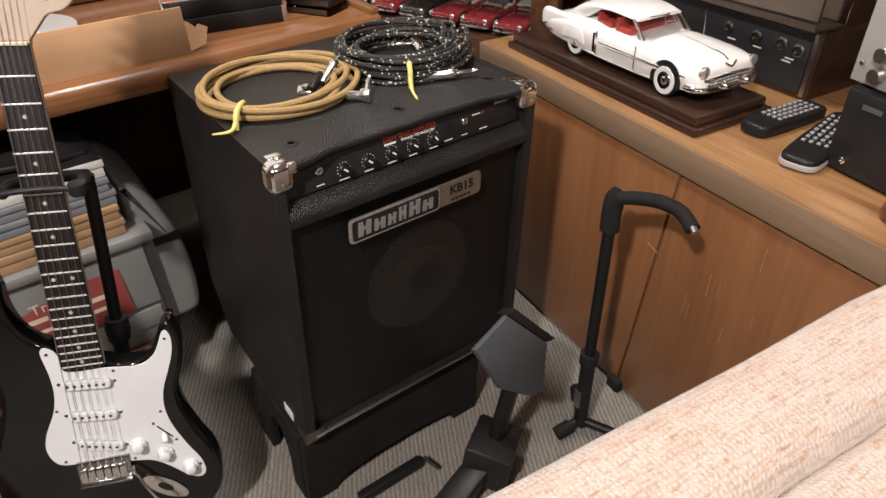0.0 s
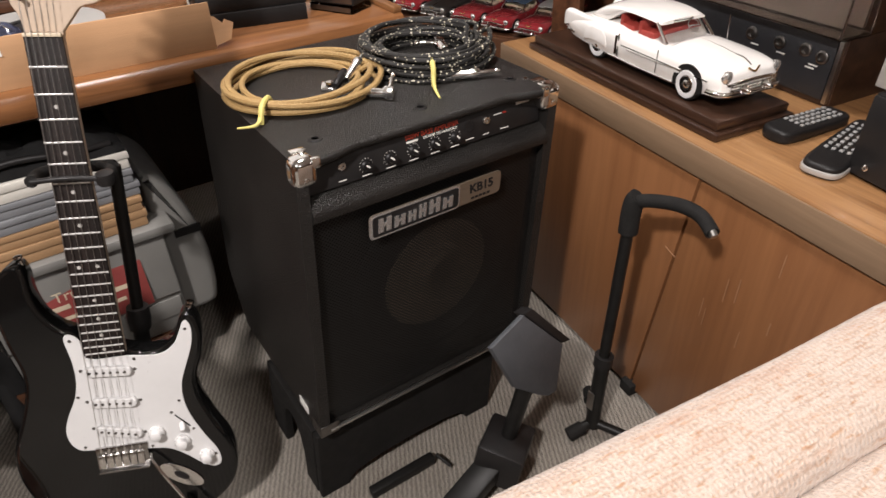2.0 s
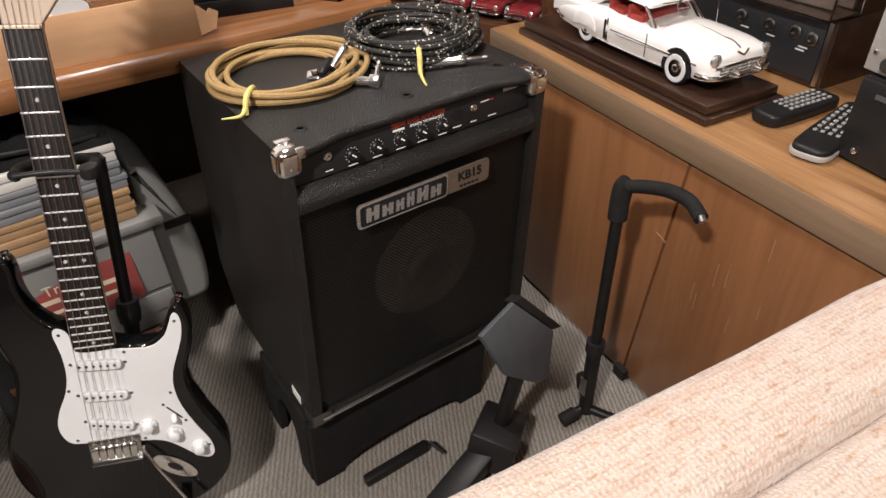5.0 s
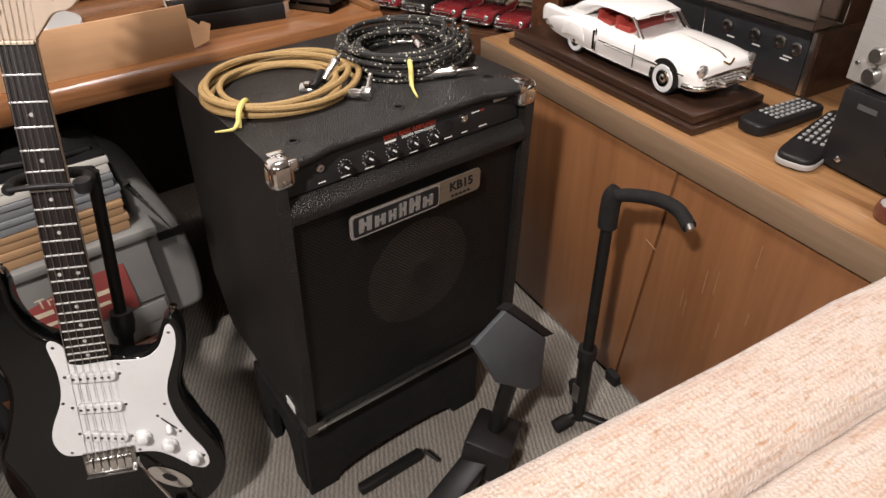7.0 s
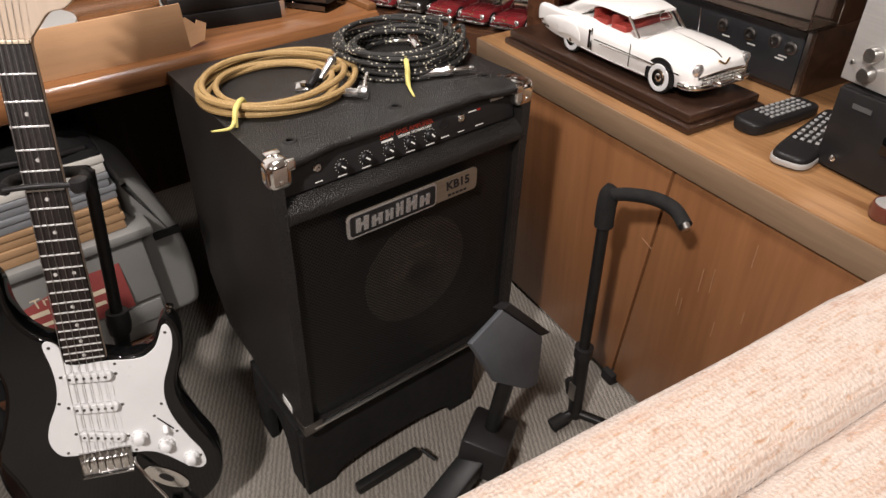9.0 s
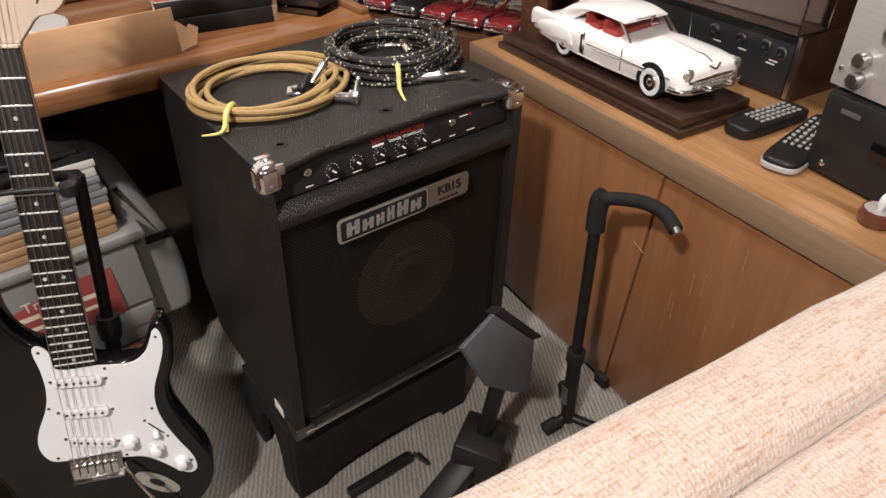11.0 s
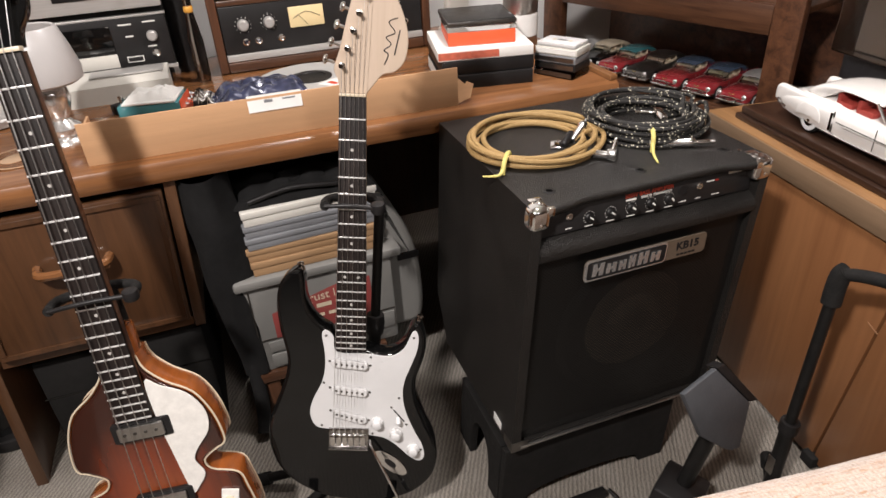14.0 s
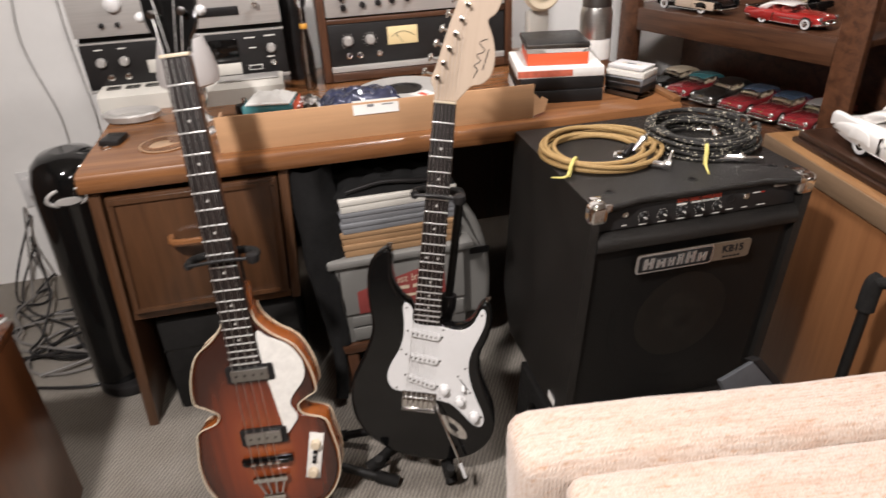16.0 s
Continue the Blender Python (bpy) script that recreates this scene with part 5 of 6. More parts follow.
    part("grille", join(*[box(-0.125 * s, 0.125 * s, -0.172 * s, -0.157 * s, (0.08 + 0.012 * k) * s, (0.084 + 0.012 * k) * s) for k in range(3)], *[box((-0.12 + 0.024 * k) * s, (-0.117 + 0.024 * k) * s, -0.169 * s, -0.16 * s, 0.078 * s, 0.11 * s) for k in range(11)]), CHROME, car)
    for x in (-0.135, 0.135):
        part("headlight", lathe([(0.024 * s, 0), (0.026 * s, 0.012 * s), (0.02 * s, 0.018 * s), (0, 0.024 * s)], 18, Matrix.Translation((x * s, -0.142 * s, 0.128 * s)) @ pose(0, 0, 0, 90)), NICKEL, car)
        fin = part("tail_fin", loft([tuple(v * s for v in row) for row in [(0.52, 0.01, 0.13, 0.142, 0.158, 0.16), (0.68, 0.018, 0.11, 0.142, 0.158, 0.163), (0.79, 0.019, 0.1, 0.136, 0.16, 0.167), (0.825, 0.015, 0.09, 0.122, 0.152, 0.16), (0.84, 0.009, 0.095, 0.118, 0.138, 0.145)]]), paint, car)
        fin.location.x = x * 1.12 * s
        part("tail_light", lathe([(0.012 * s, 0), (0.013 * s, 0.01 * s), (0, 0.02 * s)], 12, Matrix.Translation((0, 0.815 * s, 0.142 * s)) @ pose(0, 0, 0, -90)), RED_PAINT, fin)
        sx = 1 if x > 0 else -1
        part("side_trim", tube_thing([(sx * 0.178 * s, -0.05 * s, 0.105 * s), (sx * 0.182 * s, 0.2 * s, 0.1 * s), (sx * 0.182 * s, 0.36 * s, 0.098 * s)], 0.0025 * s, 6), CHROME, car)
        for y, w in ((0.177, 0.004), (0.419, 0.008)):
            part("door_line", box(min(sx * 0.1795, sx * 0.1815) * s, max(sx * 0.1795, sx * 0.1815) * s, (y - w / 2) * s, (y + w / 2) * s, 0.055 * s, 0.15 * s), DARK_STEEL, car)
        part("rocker_trim", tube_thing([(sx * 0.172 * s, 0.075 * s, 0.044 * s), (sx * 0.174 * s, 0.3 * s, 0.042 * s), (sx * 0.172 * s, 0.49 * s, 0.044 * s)], 0.004 * s, 6), CHROME, car)
        if wood_side:
            part("wood_panel", box(min(sx * 0.176, sx * 0.184) * s, max(sx * 0.176, sx * 0.184) * s, 0.18 * s, 0.75 * s, 0.06 * s, 0.15 * s, 0.003 * s), MAPLE, car, "pale wooden side panel")
    part("rear_bumper", tube_thing([(-0.16 * s, 0.74 * s, 0.075 * s), (-0.13 * s, 0.84 * s, 0.075 * s), (0, 0.855 * s, 0.075 * s), (0.13 * s, 0.84 * s, 0.075 * s), (0.16 * s, 0.74 * s, 0.075 * s)], 0.012 * s), CHROME, car)
    part("hood_crest", tube_thing([(-0.03 * s, -0.154 * s, 0.15 * s), (0, -0.163 * s, 0.136 * s), (0.03 * s, -0.154 * s, 0.15 * s)], 0.004 * s, 6), BRASS, car, "gilt vee on the bonnet")
    part("hood_seam", tube_thing([(0, -0.1 * s, 0.1635 * s), (0, 0.0, 0.1775 * s), (0, 0.12 * s, 0.1835 * s)], 0.0018 * s, 6), CHROME, car)
    part("hood_ornament", tube_thing([(0, -0.14 * s, 0.152 * s), (0, -0.1 * s, 0.168 * s), (0, -0.06 * s, 0.17 * s)], 0.004 * s, 6), CHROME, car)
    part("aerial", rod((0.13 * s, 0.1 * s, 0.16 * s), (0.13 * s, 0.11 * s, 0.26 * s), 0.0015 * s, 6), CHROME, car)
    return car


# plinth and white car on the counter
plinth = thing("display_plinth", "dark walnut display plinth with a stepped moulding", "plinth", cm)
part("base", box(0.03, 0.217, -0.172, 0.382, CZ, CZ + 0.014, 0.004), WALNUT_Y, plinth)
part("upper_step", box(0.038, 0.209, -0.163, 0.374, CZ + 0.0142, CZ + 0.032, 0.005), WALNUT_Y, plinth)
model_car(cm @ Matrix.Translation((0.131, -0.064, CZ + 0.0325)) @ Matrix.Diagonal((0.96, 1, 1.02, 1)), 0.437, WHITE_PAINT, "white fifties hardtop model car with red seats on a plinth", WHITE_PAINT)

# ---- record player cabinet and other electronics on the counter ----
tt = thing("record_player", "dark walnut record player with a smoked acrylic lid", "record player", cm)
part("cabinet", join(box(0.31, 0.66, -0.17, 0.4, CZ, CZ + 0.125, 0.003), box(0.36, 0.66, -0.17, 0.4, CZ + 0.125, CZ + 0.5, 0.003)), WALNUT_Y, tt)
front = part("front_panel", box(0.303, 0.3095, -0.155, 0.39, CZ + 0.012, CZ + 0.118, 0.002), mat("blue_black_panel", (0.017, 0.0175, 0.02), 0.5), tt, "blue-black front panel")
for y, z in ((-0.1, 0.1), (-0.045, 0.098), (-0.135, 0.096), (0.02, 0.098)):
    part("jack_socket", lathe([(0.012, 0), (0.012, 0.004), (0.009, 0.006), (0.007, 0.006), (0.006, 0.001), (0, 0.001)], 20, Matrix.Translation((0.303, y, CZ + z - 0.01)) @ pose(0, 0, 0, 0, -90, 0)), DARK_STEEL, front)
for y, z in ((-0.06, 0.068), (-0.125, 0.06), (-0.13, 0.066), (-0.04, 0.05), (0.0, 0.068)):
    part("print_bar", box(0.3022, 0.3029, y, y + 0.018, CZ + z, CZ + z + 0.0025), WHITE_PRINT, front)
part("trim_bar", box(0.302, 0.3095, -0.166, -0.158, CZ + 0.008, CZ + 0.12), STEEL, front)
# Panel colour lightened to stand for reflections on the acrylic lid.
part("dial_panel", box(0.352, 0.3595, -0.155, 0.39, CZ + 0.135, CZ + 0.48), mat("dull_metal_and_reflection", (0.36, 0.32, 0.29), 0.35, 0.5, var=0.12, stretch=(1, 1, 8)), tt, "dull metal control panel, lightened for reflections on the lid")
for y in (-0.09, -0.03, 0.05):
    part("knob", lathe([(0.017, 0), (0.016, 0.014), (0.012, 0.017), (0, 0.017)], 20, Matrix.Translation((0.352, y, CZ + 0.2)) @ pose(0, 0, 0, 0, -90, 0)), BLACK, tt)
lid = part("lid", join(box(0.27, 0.275, -0.175, 0.4, CZ + 0.13, CZ + 0.5, 0.001), box(0.275, 0.351, -0.175, -0.171, CZ + 0.13, CZ + 0.5), box(0.275, 0.351, -0.17, 0.4, CZ + 0.128, CZ + 0.132)), SMOKE, tt, "smoked acrylic lid")

rm1 = Matrix.Translation((0.83, -0.232, CZ)) @ pose(0, 0, 0, 0, 0, -8)


def remote(label, m, length, width, light_rim):
    ob = thing("remote_control", label, "remote control", m, "remote controls")
    out = curve_points([(-length / 2, 0), (-length / 2 + 0.008, width * 0.42), (-length / 4, width / 2), (length / 4, width * 0.46), (length / 2 - 0.005, width * 0.4), (length / 2, 0), (length / 2 - 0.005, -width * 0.4), (length / 4, -width * 0.46), (-length / 4, -width / 2), (-length / 2 + 0.008, -width * 0.42)], 4, True)
    part("shell", slab(out, 0.0, 0.022, 0.006, 3), BLACK, ob)
    if light_rim:
        part("rim", slab([(p[0] * 1.025, p[1] * 1.06) for p in out], 0.004, 0.013, 0.002), SILVER, ob, "silver edge")
    part("key_field", slab([(p[0] * 0.35 + length * 0.02, p[1] * 0.7) for p in out], 0.0222, 0.0228), DARK_STEEL, ob)
    for i in range(8):
        for j in range(4):
            part("key", box(-0.0035, 0.0035, -0.003, 0.003, 0, 0.003, 0.001), KEY_GREY if (i + j) % 5 else SILVER, ob).location = (-length * 0.2 + i * length * 0.078, (j - 1.5) * width * 0.19, 0.0225)
    return ob


remote("black remote control with pale keys lying on the counter", rm1, 0.165, 0.056, False)
remote("black remote control with a silver edge and pale keys", Matrix.Translation((0.8, -0.318, CZ)) @ pose(0, 0, 0, 0, 0, 8), 0.215, 0.06, True)

vm = Matrix.Translation((0.742, -0.35, CZ)) @ pose(0, 0, 0, 0, 0, -12)
deck = thing("video_recorder", "black video recorder with a tape flap", "video recorder", vm)
part("case", box(0.006, 0.3, -0.3, 0.0, 0.004, 0.128, 0.003), BLACK, deck)
vf = part("front", box(-0.001, 0.0055, -0.298, -0.002, 0.006, 0.126, 0.002), PANEL, deck)
part("tape_flap", box(-0.004, -0.0012, -0.27, -0.09, 0.06, 0.086, 0.001), BLACK_GLOSS, vf)
part("maker_mark", box(-0.0022, -0.0012, -0.06, -0.03, 0.104, 0.111), mat("grey_print", (0.08, 0.08, 0.08), 0.5), vf)
part("socket", lathe([(0.005, 0), (0.005, 0.003), (0.003, 0.004), (0.0025, 0.001), (0, 0.001)], 14, Matrix.Translation((-0.001, -0.03, 0.024)) @ pose(0, 0, 0, 0, -90, 0)), CHROME, vf)
rx = thing("stereo_receiver", "silver stereo receiver with round knobs", "receiver", vm @ Matrix.Translation((0.012, 0, 0.129)) @ pose(0, 0, 0, 0, 0, -4))
part("case", box(0.008, 0.3, -0.3, 0.01, 0.003, 0.2, 0.003), WALNUT_Y, rx)
face = part("faceplate", box(0, 0.0075, -0.3, 0.012, 0.003, 0.2, 0.001), SILVER, rx, "brushed silver faceplate")
part("tuning_window", box(-0.002, -0.0003, -0.28, -0.045, 0.085, 0.185, 0.001), BLACK_GLOSS, face, "dark tuning window")
for y, z, r in ((-0.03, 0.05, 0.011), (-0.03, 0.022, 0.011), (-0.13, 0.035, 0.022), (-0.16, 0.035, 0.014), (-0.06, 0.095, 0.011), (-0.09, 0.095, 0.011), (0.0, 0.03, 0.003)):
    part("knob", lathe([(r, 0), (r, r * 1.0), (r * 0.85, r * 1.25), (0, r * 1.25)], 24, Matrix.Translation((-0.0005, y, z)) @ pose(0, 0, 0, 0, -90, 0)), STEEL, face)
candle = thing("tea_light", "red-brown tea light cup with a white plastic flame", "candle", Matrix.Translation((0.672, -0.492, CZ)))
part("cup", lathe([(0.017, 0), (0.022, 0.004), (0.0235, 0.014), (0.021, 0.024), (0.0195, 0.024), (0.019, 0.02), (0, 0.02)], 24), TEA_BROWN, candle)
part("rim", lathe([(0.019, 0.0202), (0.019, 0.0235), (0.004, 0.0225), (0, 0.0225)], 24), SILVER, candle)
part("flame", lathe([(0.003, 0.0226), (0.0055, 0.03), (0.0045, 0.04), (0, 0.05)], 14), WHITE_PLASTIC, candle)

# ---- corner bookcase with model cars ----
bk = frame_of((0.7, 1.21, 0), (0.246, -0.73, 0), (0, 0, 1))
bookcase = thing("bookcase", "dark walnut corner bookcase with open shelves", "bookcase", bk)
W = 0.775


def bkbox(x0, x1, d0, d1, z0, z1, bev=0.003):
    """x along the front, d into the depth."""
    return box(x0, x1, z0, z1, -d1, -d0, bev)


part("post", bkbox(-0.05, 0.03, 0.0, 0.03, 0, 1.5), WALNUT_UP, bookcase)
part("post", bkbox(W - 0.045, W + 0.03, 0.0, 0.03, 0, 1.5), WALNUT_UP, bookcase)
part("rail", bkbox(0.031, W - 0.046, 0.001, 0.02, 0.757, 0.831), WALNUT, bookcase, "shelf rail")
part("shelf", bkbox(-0.04, W + 0.02, 0.021, 0.3, 0.81, 0.828), WALNUT, bookcase)
part("shelf", bkbox(-0.04, W + 0.02, 0.0305, 0.34, 0.52, 0.54), WALNUT, bookcase)
part("rail", bkbox(0.031, W - 0.046, 0.001, 0.02, 0.46, 0.54), WALNUT, bookcase, "shelf rail")
part("back_panel", bkbox(-0.04, W + 0.02, 0.345, 0.36, 0, 1.5), WALNUT_UP, bookcase)
part("top", bkbox(-0.05, W + 0.03, 0.0, 0.36, 1.5, 1.52), WALNUT, bookcase)


def on_shelf(x, d, z, turn_deg):
    m = bk @ Matrix.Translation((x, z, -d))
    return Matrix.Translation(m.translation) @ pose(0, 0, 0, 0, 0, turn_deg + math.degrees(math.atan2(-0.73, 0.246)))


for x, paint, top, lab in ((0.1, BLACK_GLOSS, BINDING, "black vintage model car with a tan roof"), (0.205, MAROON, TEAL, "maroon and teal model car on the shelf"), (0.315, DARK_STEEL, DARK_STEEL, "silver-grey vintage model car on the shelf"), (0.425, MAROON, NAVY, "maroon and blue-grey model car"), (0.535, MAROON, NAVY, "dark red and blue-grey model car"), (0.645, MAROON, SILVER, "maroon model car with a silver roof")):
    model_car(on_shelf(x, 0.075, 0.5405, 0), 0.27, paint, lab, top)
model_car(on_shelf(0.1, 0.1, 0.8285, -92), 0.27, BLACK_GLOSS, "black model estate car with pale wooden sides", BLACK_GLOSS, True, True)
model_car(on_shelf(0.42, 0.13, 0.8285, -20), 0.25, BLACK_GLOSS, "black model car on the upper shelf", BLACK_GLOSS)
model_car(on_shelf(0.61, 0.09, 0.8285, 86), 0.25, RED_PAINT, "red model car with a white roof", WHITE_PAINT)


# ---- hi-fi units at the back of the desk ----
tape = thing("tape_deck", "silver and black tape deck with white-capped knobs", "tape deck", Matrix.Translation((0, 1.0, DZ)))
part("case", join(box(-1.03, -0.492, 0.012, 0.17, 0.035, 0.32, 0.004), box(-1.02, -0.51, 0.03, 0.16, 0.0, 0.034)), BLACK_MATT, tape)
lower = part("lower_panel", box(-1.032, -0.49, 0.0, 0.0115, 0.045, 0.165, 0.002), PANEL, tape, "black panel with white print")
part("trim_strip", box(-1.034, -0.488, -0.003, 0.0118, 0.036, 0.044, 0.001), SILVER, tape)
part("trim_strip", box(-1.034, -0.488, -0.003, 0.0118, 0.166, 0.171, 0.001), SILVER, tape)
upper = part("upper_panel", box(-1.032, -0.49, -0.012, 0.0115, 0.186, 0.33, 0.003), SILVER, tape, "brushed silver upper panel")
for x, z, mt in ((-0.985, 0.118, SILVER), (-0.925, 0.118, SILVER), (-0.53, 0.118, SILVER)):
    part("knob", moved(lathe([(0.013, 0), (0.012, 0.012), (0.009, 0.015), (0, 0.015)], 20), Matrix.Translation((x, 0, z)) @ pose(0, 0, 0, 90)), mt, lower, "pale metal knob")
for x in (-0.97, -0.925, -0.53):
    part("jack_socket", lathe([(0.009, 0), (0.009, 0.003), (0.006, 0.005), (0.005, 0.001), (0, 0.001)], 18, Matrix.Translation((x, 0, 0.076)) @ pose(0, 0, 0, 90)), CHROME, lower)
for x, w, z in ((-0.995, 0.02, 0.15), (-0.935, 0.02, 0.15), (-0.545, 0.03, 0.15), (-0.6, 0.03, 0.148), (-0.59, 0.018, 0.12), (-0.545, 0.02, 0.092)):
    part("print_bar", box(x, x + w, -0.0012, -0.0002, z, z + 0.003), WHITE_PRINT, lower)
part("badge", box(-0.6, -0.562, -0.0015, -0.0002, 0.06, 0.074), WHITE_PRINT, lower)
part("badge_inner", box(-0.598, -0.564, -0.002, -0.0016, 0.062, 0.072), PANEL, lower)
part("tape_window", box(-0.76, -0.62, -0.004, -0.0002, 0.09, 0.15, 0.002), BLACK_GLOSS, lower, "dark tape window")
part("white_plate", box(-0.75, -0.62, -0.003, -0.0002, 0.052, 0.084, 0.001), WHITE_BOX, lower, "white plate under the window")
part("white_plate", box(-0.868, -0.84, -0.003, -0.0002, 0.08, 0.115, 0.001), WHITE_BOX, lower)
part("slot", box(-0.72, -0.6, -0.0145, -0.0122, 0.215, 0.238, 0.002), BLACK, upper, "dark recessed label")
for x in (-0.555,):
    part("lever", join(rod((x, -0.012, 0.235), (x, -0.03, 0.24), 0.006), lathe([(0.006, 0), (0.009, 0.01), (0, 0.02)], 12, Matrix.Translation((x, -0.03, 0.235)))), CHROME, upper)
for x in (-0.955, -0.915):
    part("knob", lathe([(0.007, 0), (0.006, 0.01), (0, 0.011)], 14, Matrix.Translation((x, -0.012, 0.215)) @ pose(0, 0, 0, 90)), BLACK, upper)
part("reel_knob", lathe([(0.022, 0), (0.02, 0.014), (0.012, 0.02), (0, 0.021)], 22, Matrix.Translation((-0.915, -0.012, 0.268)) @ pose(0, 0, 0, 90)), WHITE_PLASTIC, upper, "round white reel knob")

pre = thing("preamplifier", "wood-cased preamplifier with a lit needle meter", "amplifier", Matrix.Translation((0, 0.985, DZ)))
for x in (-0.39, 0.165):
    part("wood_side", box(x, x + 0.022, -0.006, 0.18, 0.004, 0.36, 0.003), WALNUT_UP, pre)
part("wood_base", box(-0.367, 0.164, -0.006, 0.18, 0.004, 0.028, 0.002), WALNUT, pre)
part("wood_rail", box(-0.367, 0.164, -0.004, 0.18, 0.167, 0.18, 0.002), WALNUT, pre)
part("case", box(-0.366, 0.163, 0.012, 0.17, 0.029, 0.34), BLACK_MATT, pre)
pf = part("lower_panel", box(-0.366, 0.163, 0.0, 0.0115, 0.048, 0.165, 0.002), PANEL, pre, "black panel with knobs")
part("trim_strip", box(-0.366, 0.163, -0.002, 0.0115, 0.03, 0.047, 0.001), SILVER, pre)
pu2 = part("upper_panel", box(-0.366, 0.163, -0.001, 0.0115, 0.185, 0.34, 0.002), SILVER, pre, "champagne silver upper panel")
part("meter", box(-0.195, -0.105, -0.004, -0.0002, 0.097, 0.148, 0.002), METER, pf, "cream needle meter")
part("meter_arc", join(tube_thing([(-0.185, -0.0045, 0.12), (-0.15, -0.0045, 0.134), (-0.115, -0.0045, 0.12)], 0.0008, 5), rod((-0.15, -0.0046, 0.102), (-0.172, -0.0046, 0.13), 0.0006, 5)), BLACK, pf)
for x in (-0.312, -0.247, 0.088):
    part("knob", moved(lathe([(0.0145, 0), (0.013, 0.013), (0.01, 0.016), (0, 0.016)], 20), Matrix.Translation((x, 0, 0.118)) @ pose(0, 0, 0, 90)), SILVER, pf, "pale metal knob")
    part("dial_marks", join(*[moved(box(-0.0006, 0.0006, 0.018, 0.021, 0.0002, 0.0008), Matrix.Translation((x, 0, 0.118)) @ pose(0, 0, 0, 90) @ pose(0, 0, 0, 0, 0, a)) for a in range(-150, 151, 30)]), WHITE_PRINT, pf)
for x in (-0.312, -0.28, -0.222, 0.06, 0.085, 0.115):
    part("jack_socket", lathe([(0.009, 0), (0.009, 0.003), (0.006, 0.005), (0.005, 0.001), (0, 0.001)], 16, Matrix.Translation((x, 0, 0.076)) @ pose(0, 0, 0, 90)), CHROME, pf)
for x, z in ((-0.315, 0.21), (-0.26, 0.215), (-0.215, 0.217), (-0.175, 0.22), (-0.13, 0.222), (0.1, 0.23), (-0.318, 0.235)):
    part("knob", lathe([(0.009, 0), (0.008, 0.012), (0, 0.013)], 16, Matrix.Translation((x, -0.001, z)) @ pose(0, 0, 0, 90)), BLACK, pu2)

for x0, x1, y, lab, keys in ((-1.0, -0.805, 0.915, "white plastic player with dark keys on the desk", True), (-0.735, -0.51, 0.875, "plain pale grey plastic box on the desk", False)):
    wb = thing("tape_player", lab, "tape player", Matrix.Translation((0, y, DZ)))
    part("case", sweep_x([(0, 0), (0, 0.042), (0.02, 0.052), (0.1, 0.055), (0.1, 0)], x0, x1), WHITE_BOX, wb)
    if keys:
        for k in range(3):
            part("key", box(x0 + 0.02 + 0.05 * k, x0 + 0.055 + 0.05 * k, 0.035, 0.06, 0.0535, 0.057, 0.001), DARK_STEEL, wb)
    else:
        part("flap", box(x0 + 0.05, x1 - 0.01, 0.03, 0.09, 0.0545, 0.058, 0.001), SILVER, wb)
bottle = thing("bottle", "slim smoky glass bottle with an orange-yellow ring", "bottle", Matrix.Translation((-0.432, 0.96, DZ)))
part("glass", lathe([(0.014, 0), (0.017, 0.008), (0.018, 0.1), (0.013, 0.14), (0.009, 0.17), (0.009, 0.225)], 20), glass_mat("smoky_bottle_glass", (0.72, 0.62, 0.54)), bottle)
part("band", lathe([(0.0098, 0.168), (0.0112, 0.17), (0.0112, 0.18), (0.0098, 0.182)], 20), mat("orange_yellow_ring", (0.6, 0.3, 0.05), 0.4), bottle, "orange-yellow ring")
part("cap", lathe([(0.011, 0.226), (0.015, 0.235), (0.015, 0.25), (0.009, 0.262), (0, 0.264)], 18), GLASS, bottle, "clear stopper")
col = thing("speaker_column", "tall black rounded speaker beside the record units", "speaker", Matrix.Translation((-0.46, 1.1, DZ)))
part("cabinet", lathe([(0.03, 0), (0.036, 0.02), (0.036, 0.34), (0.02, 0.37), (0, 0.372)], 20), BLACK, col)

# ---- small things on the desk ----
lampo = thing("table_lamp", "small candle lamp with a frosted shade and silver foot", "lamp", Matrix.Translation((-0.715, 0.65, DZ)))
part("foot", lathe([(0.036, 0), (0.037, 0.004), (0.034, 0.01), (0.026, 0.016), (0.033, 0.024), (0.034, 0.034), (0.024, 0.042), (0.018, 0.05), (0.027, 0.07), (0.034, 0.092), (0.03, 0.112), (0.018, 0.128), (0.014, 0.14), (0, 0.14)], 32), NICKEL, lampo, "turned silver foot")
part("shade", lathe([(0.058, 0.122), (0.068, 0.128), (0.07, 0.148), (0.062, 0.184), (0.05, 0.224), (0.046, 0.228), (0.042, 0.226), (0.056, 0.182), (0.064, 0.148), (0.058, 0.122)], 32), FROST, lampo, "frosted glass shade")

tray = thing("cardboard_box", "long open cardboard box with a torn flap", "box", Matrix.Translation((-0.293, 0.545, DZ)) @ pose(0, 0, 0, 0, 0, -0.8))
TL = 0.368
part("front_wall", moved(box(-TL, TL, -0.062, -0.058, 0, 0.082, 0.001), pose(0, 0, 0, 0)), CARD, tray)
part("back_wall", box(-TL, TL, 0.058, 0.062, 0, 0.03, 0.001), CARD, tray)
part("end_wall", box(-TL, -TL + 0.004, -0.057, 0.057, 0, 0.06), CARD, tray)
part("bottom", box(-TL, TL, -0.057, 0.057, 0.001, 0.004), CARD, tray)
flap = slab([(0, 0), (0.035, 0.004), (0.05, 0.03), (0.034, 0.04), (0.028, 0.034), (0.012, 0.05), (0, 0.052)], 0, 0.003)
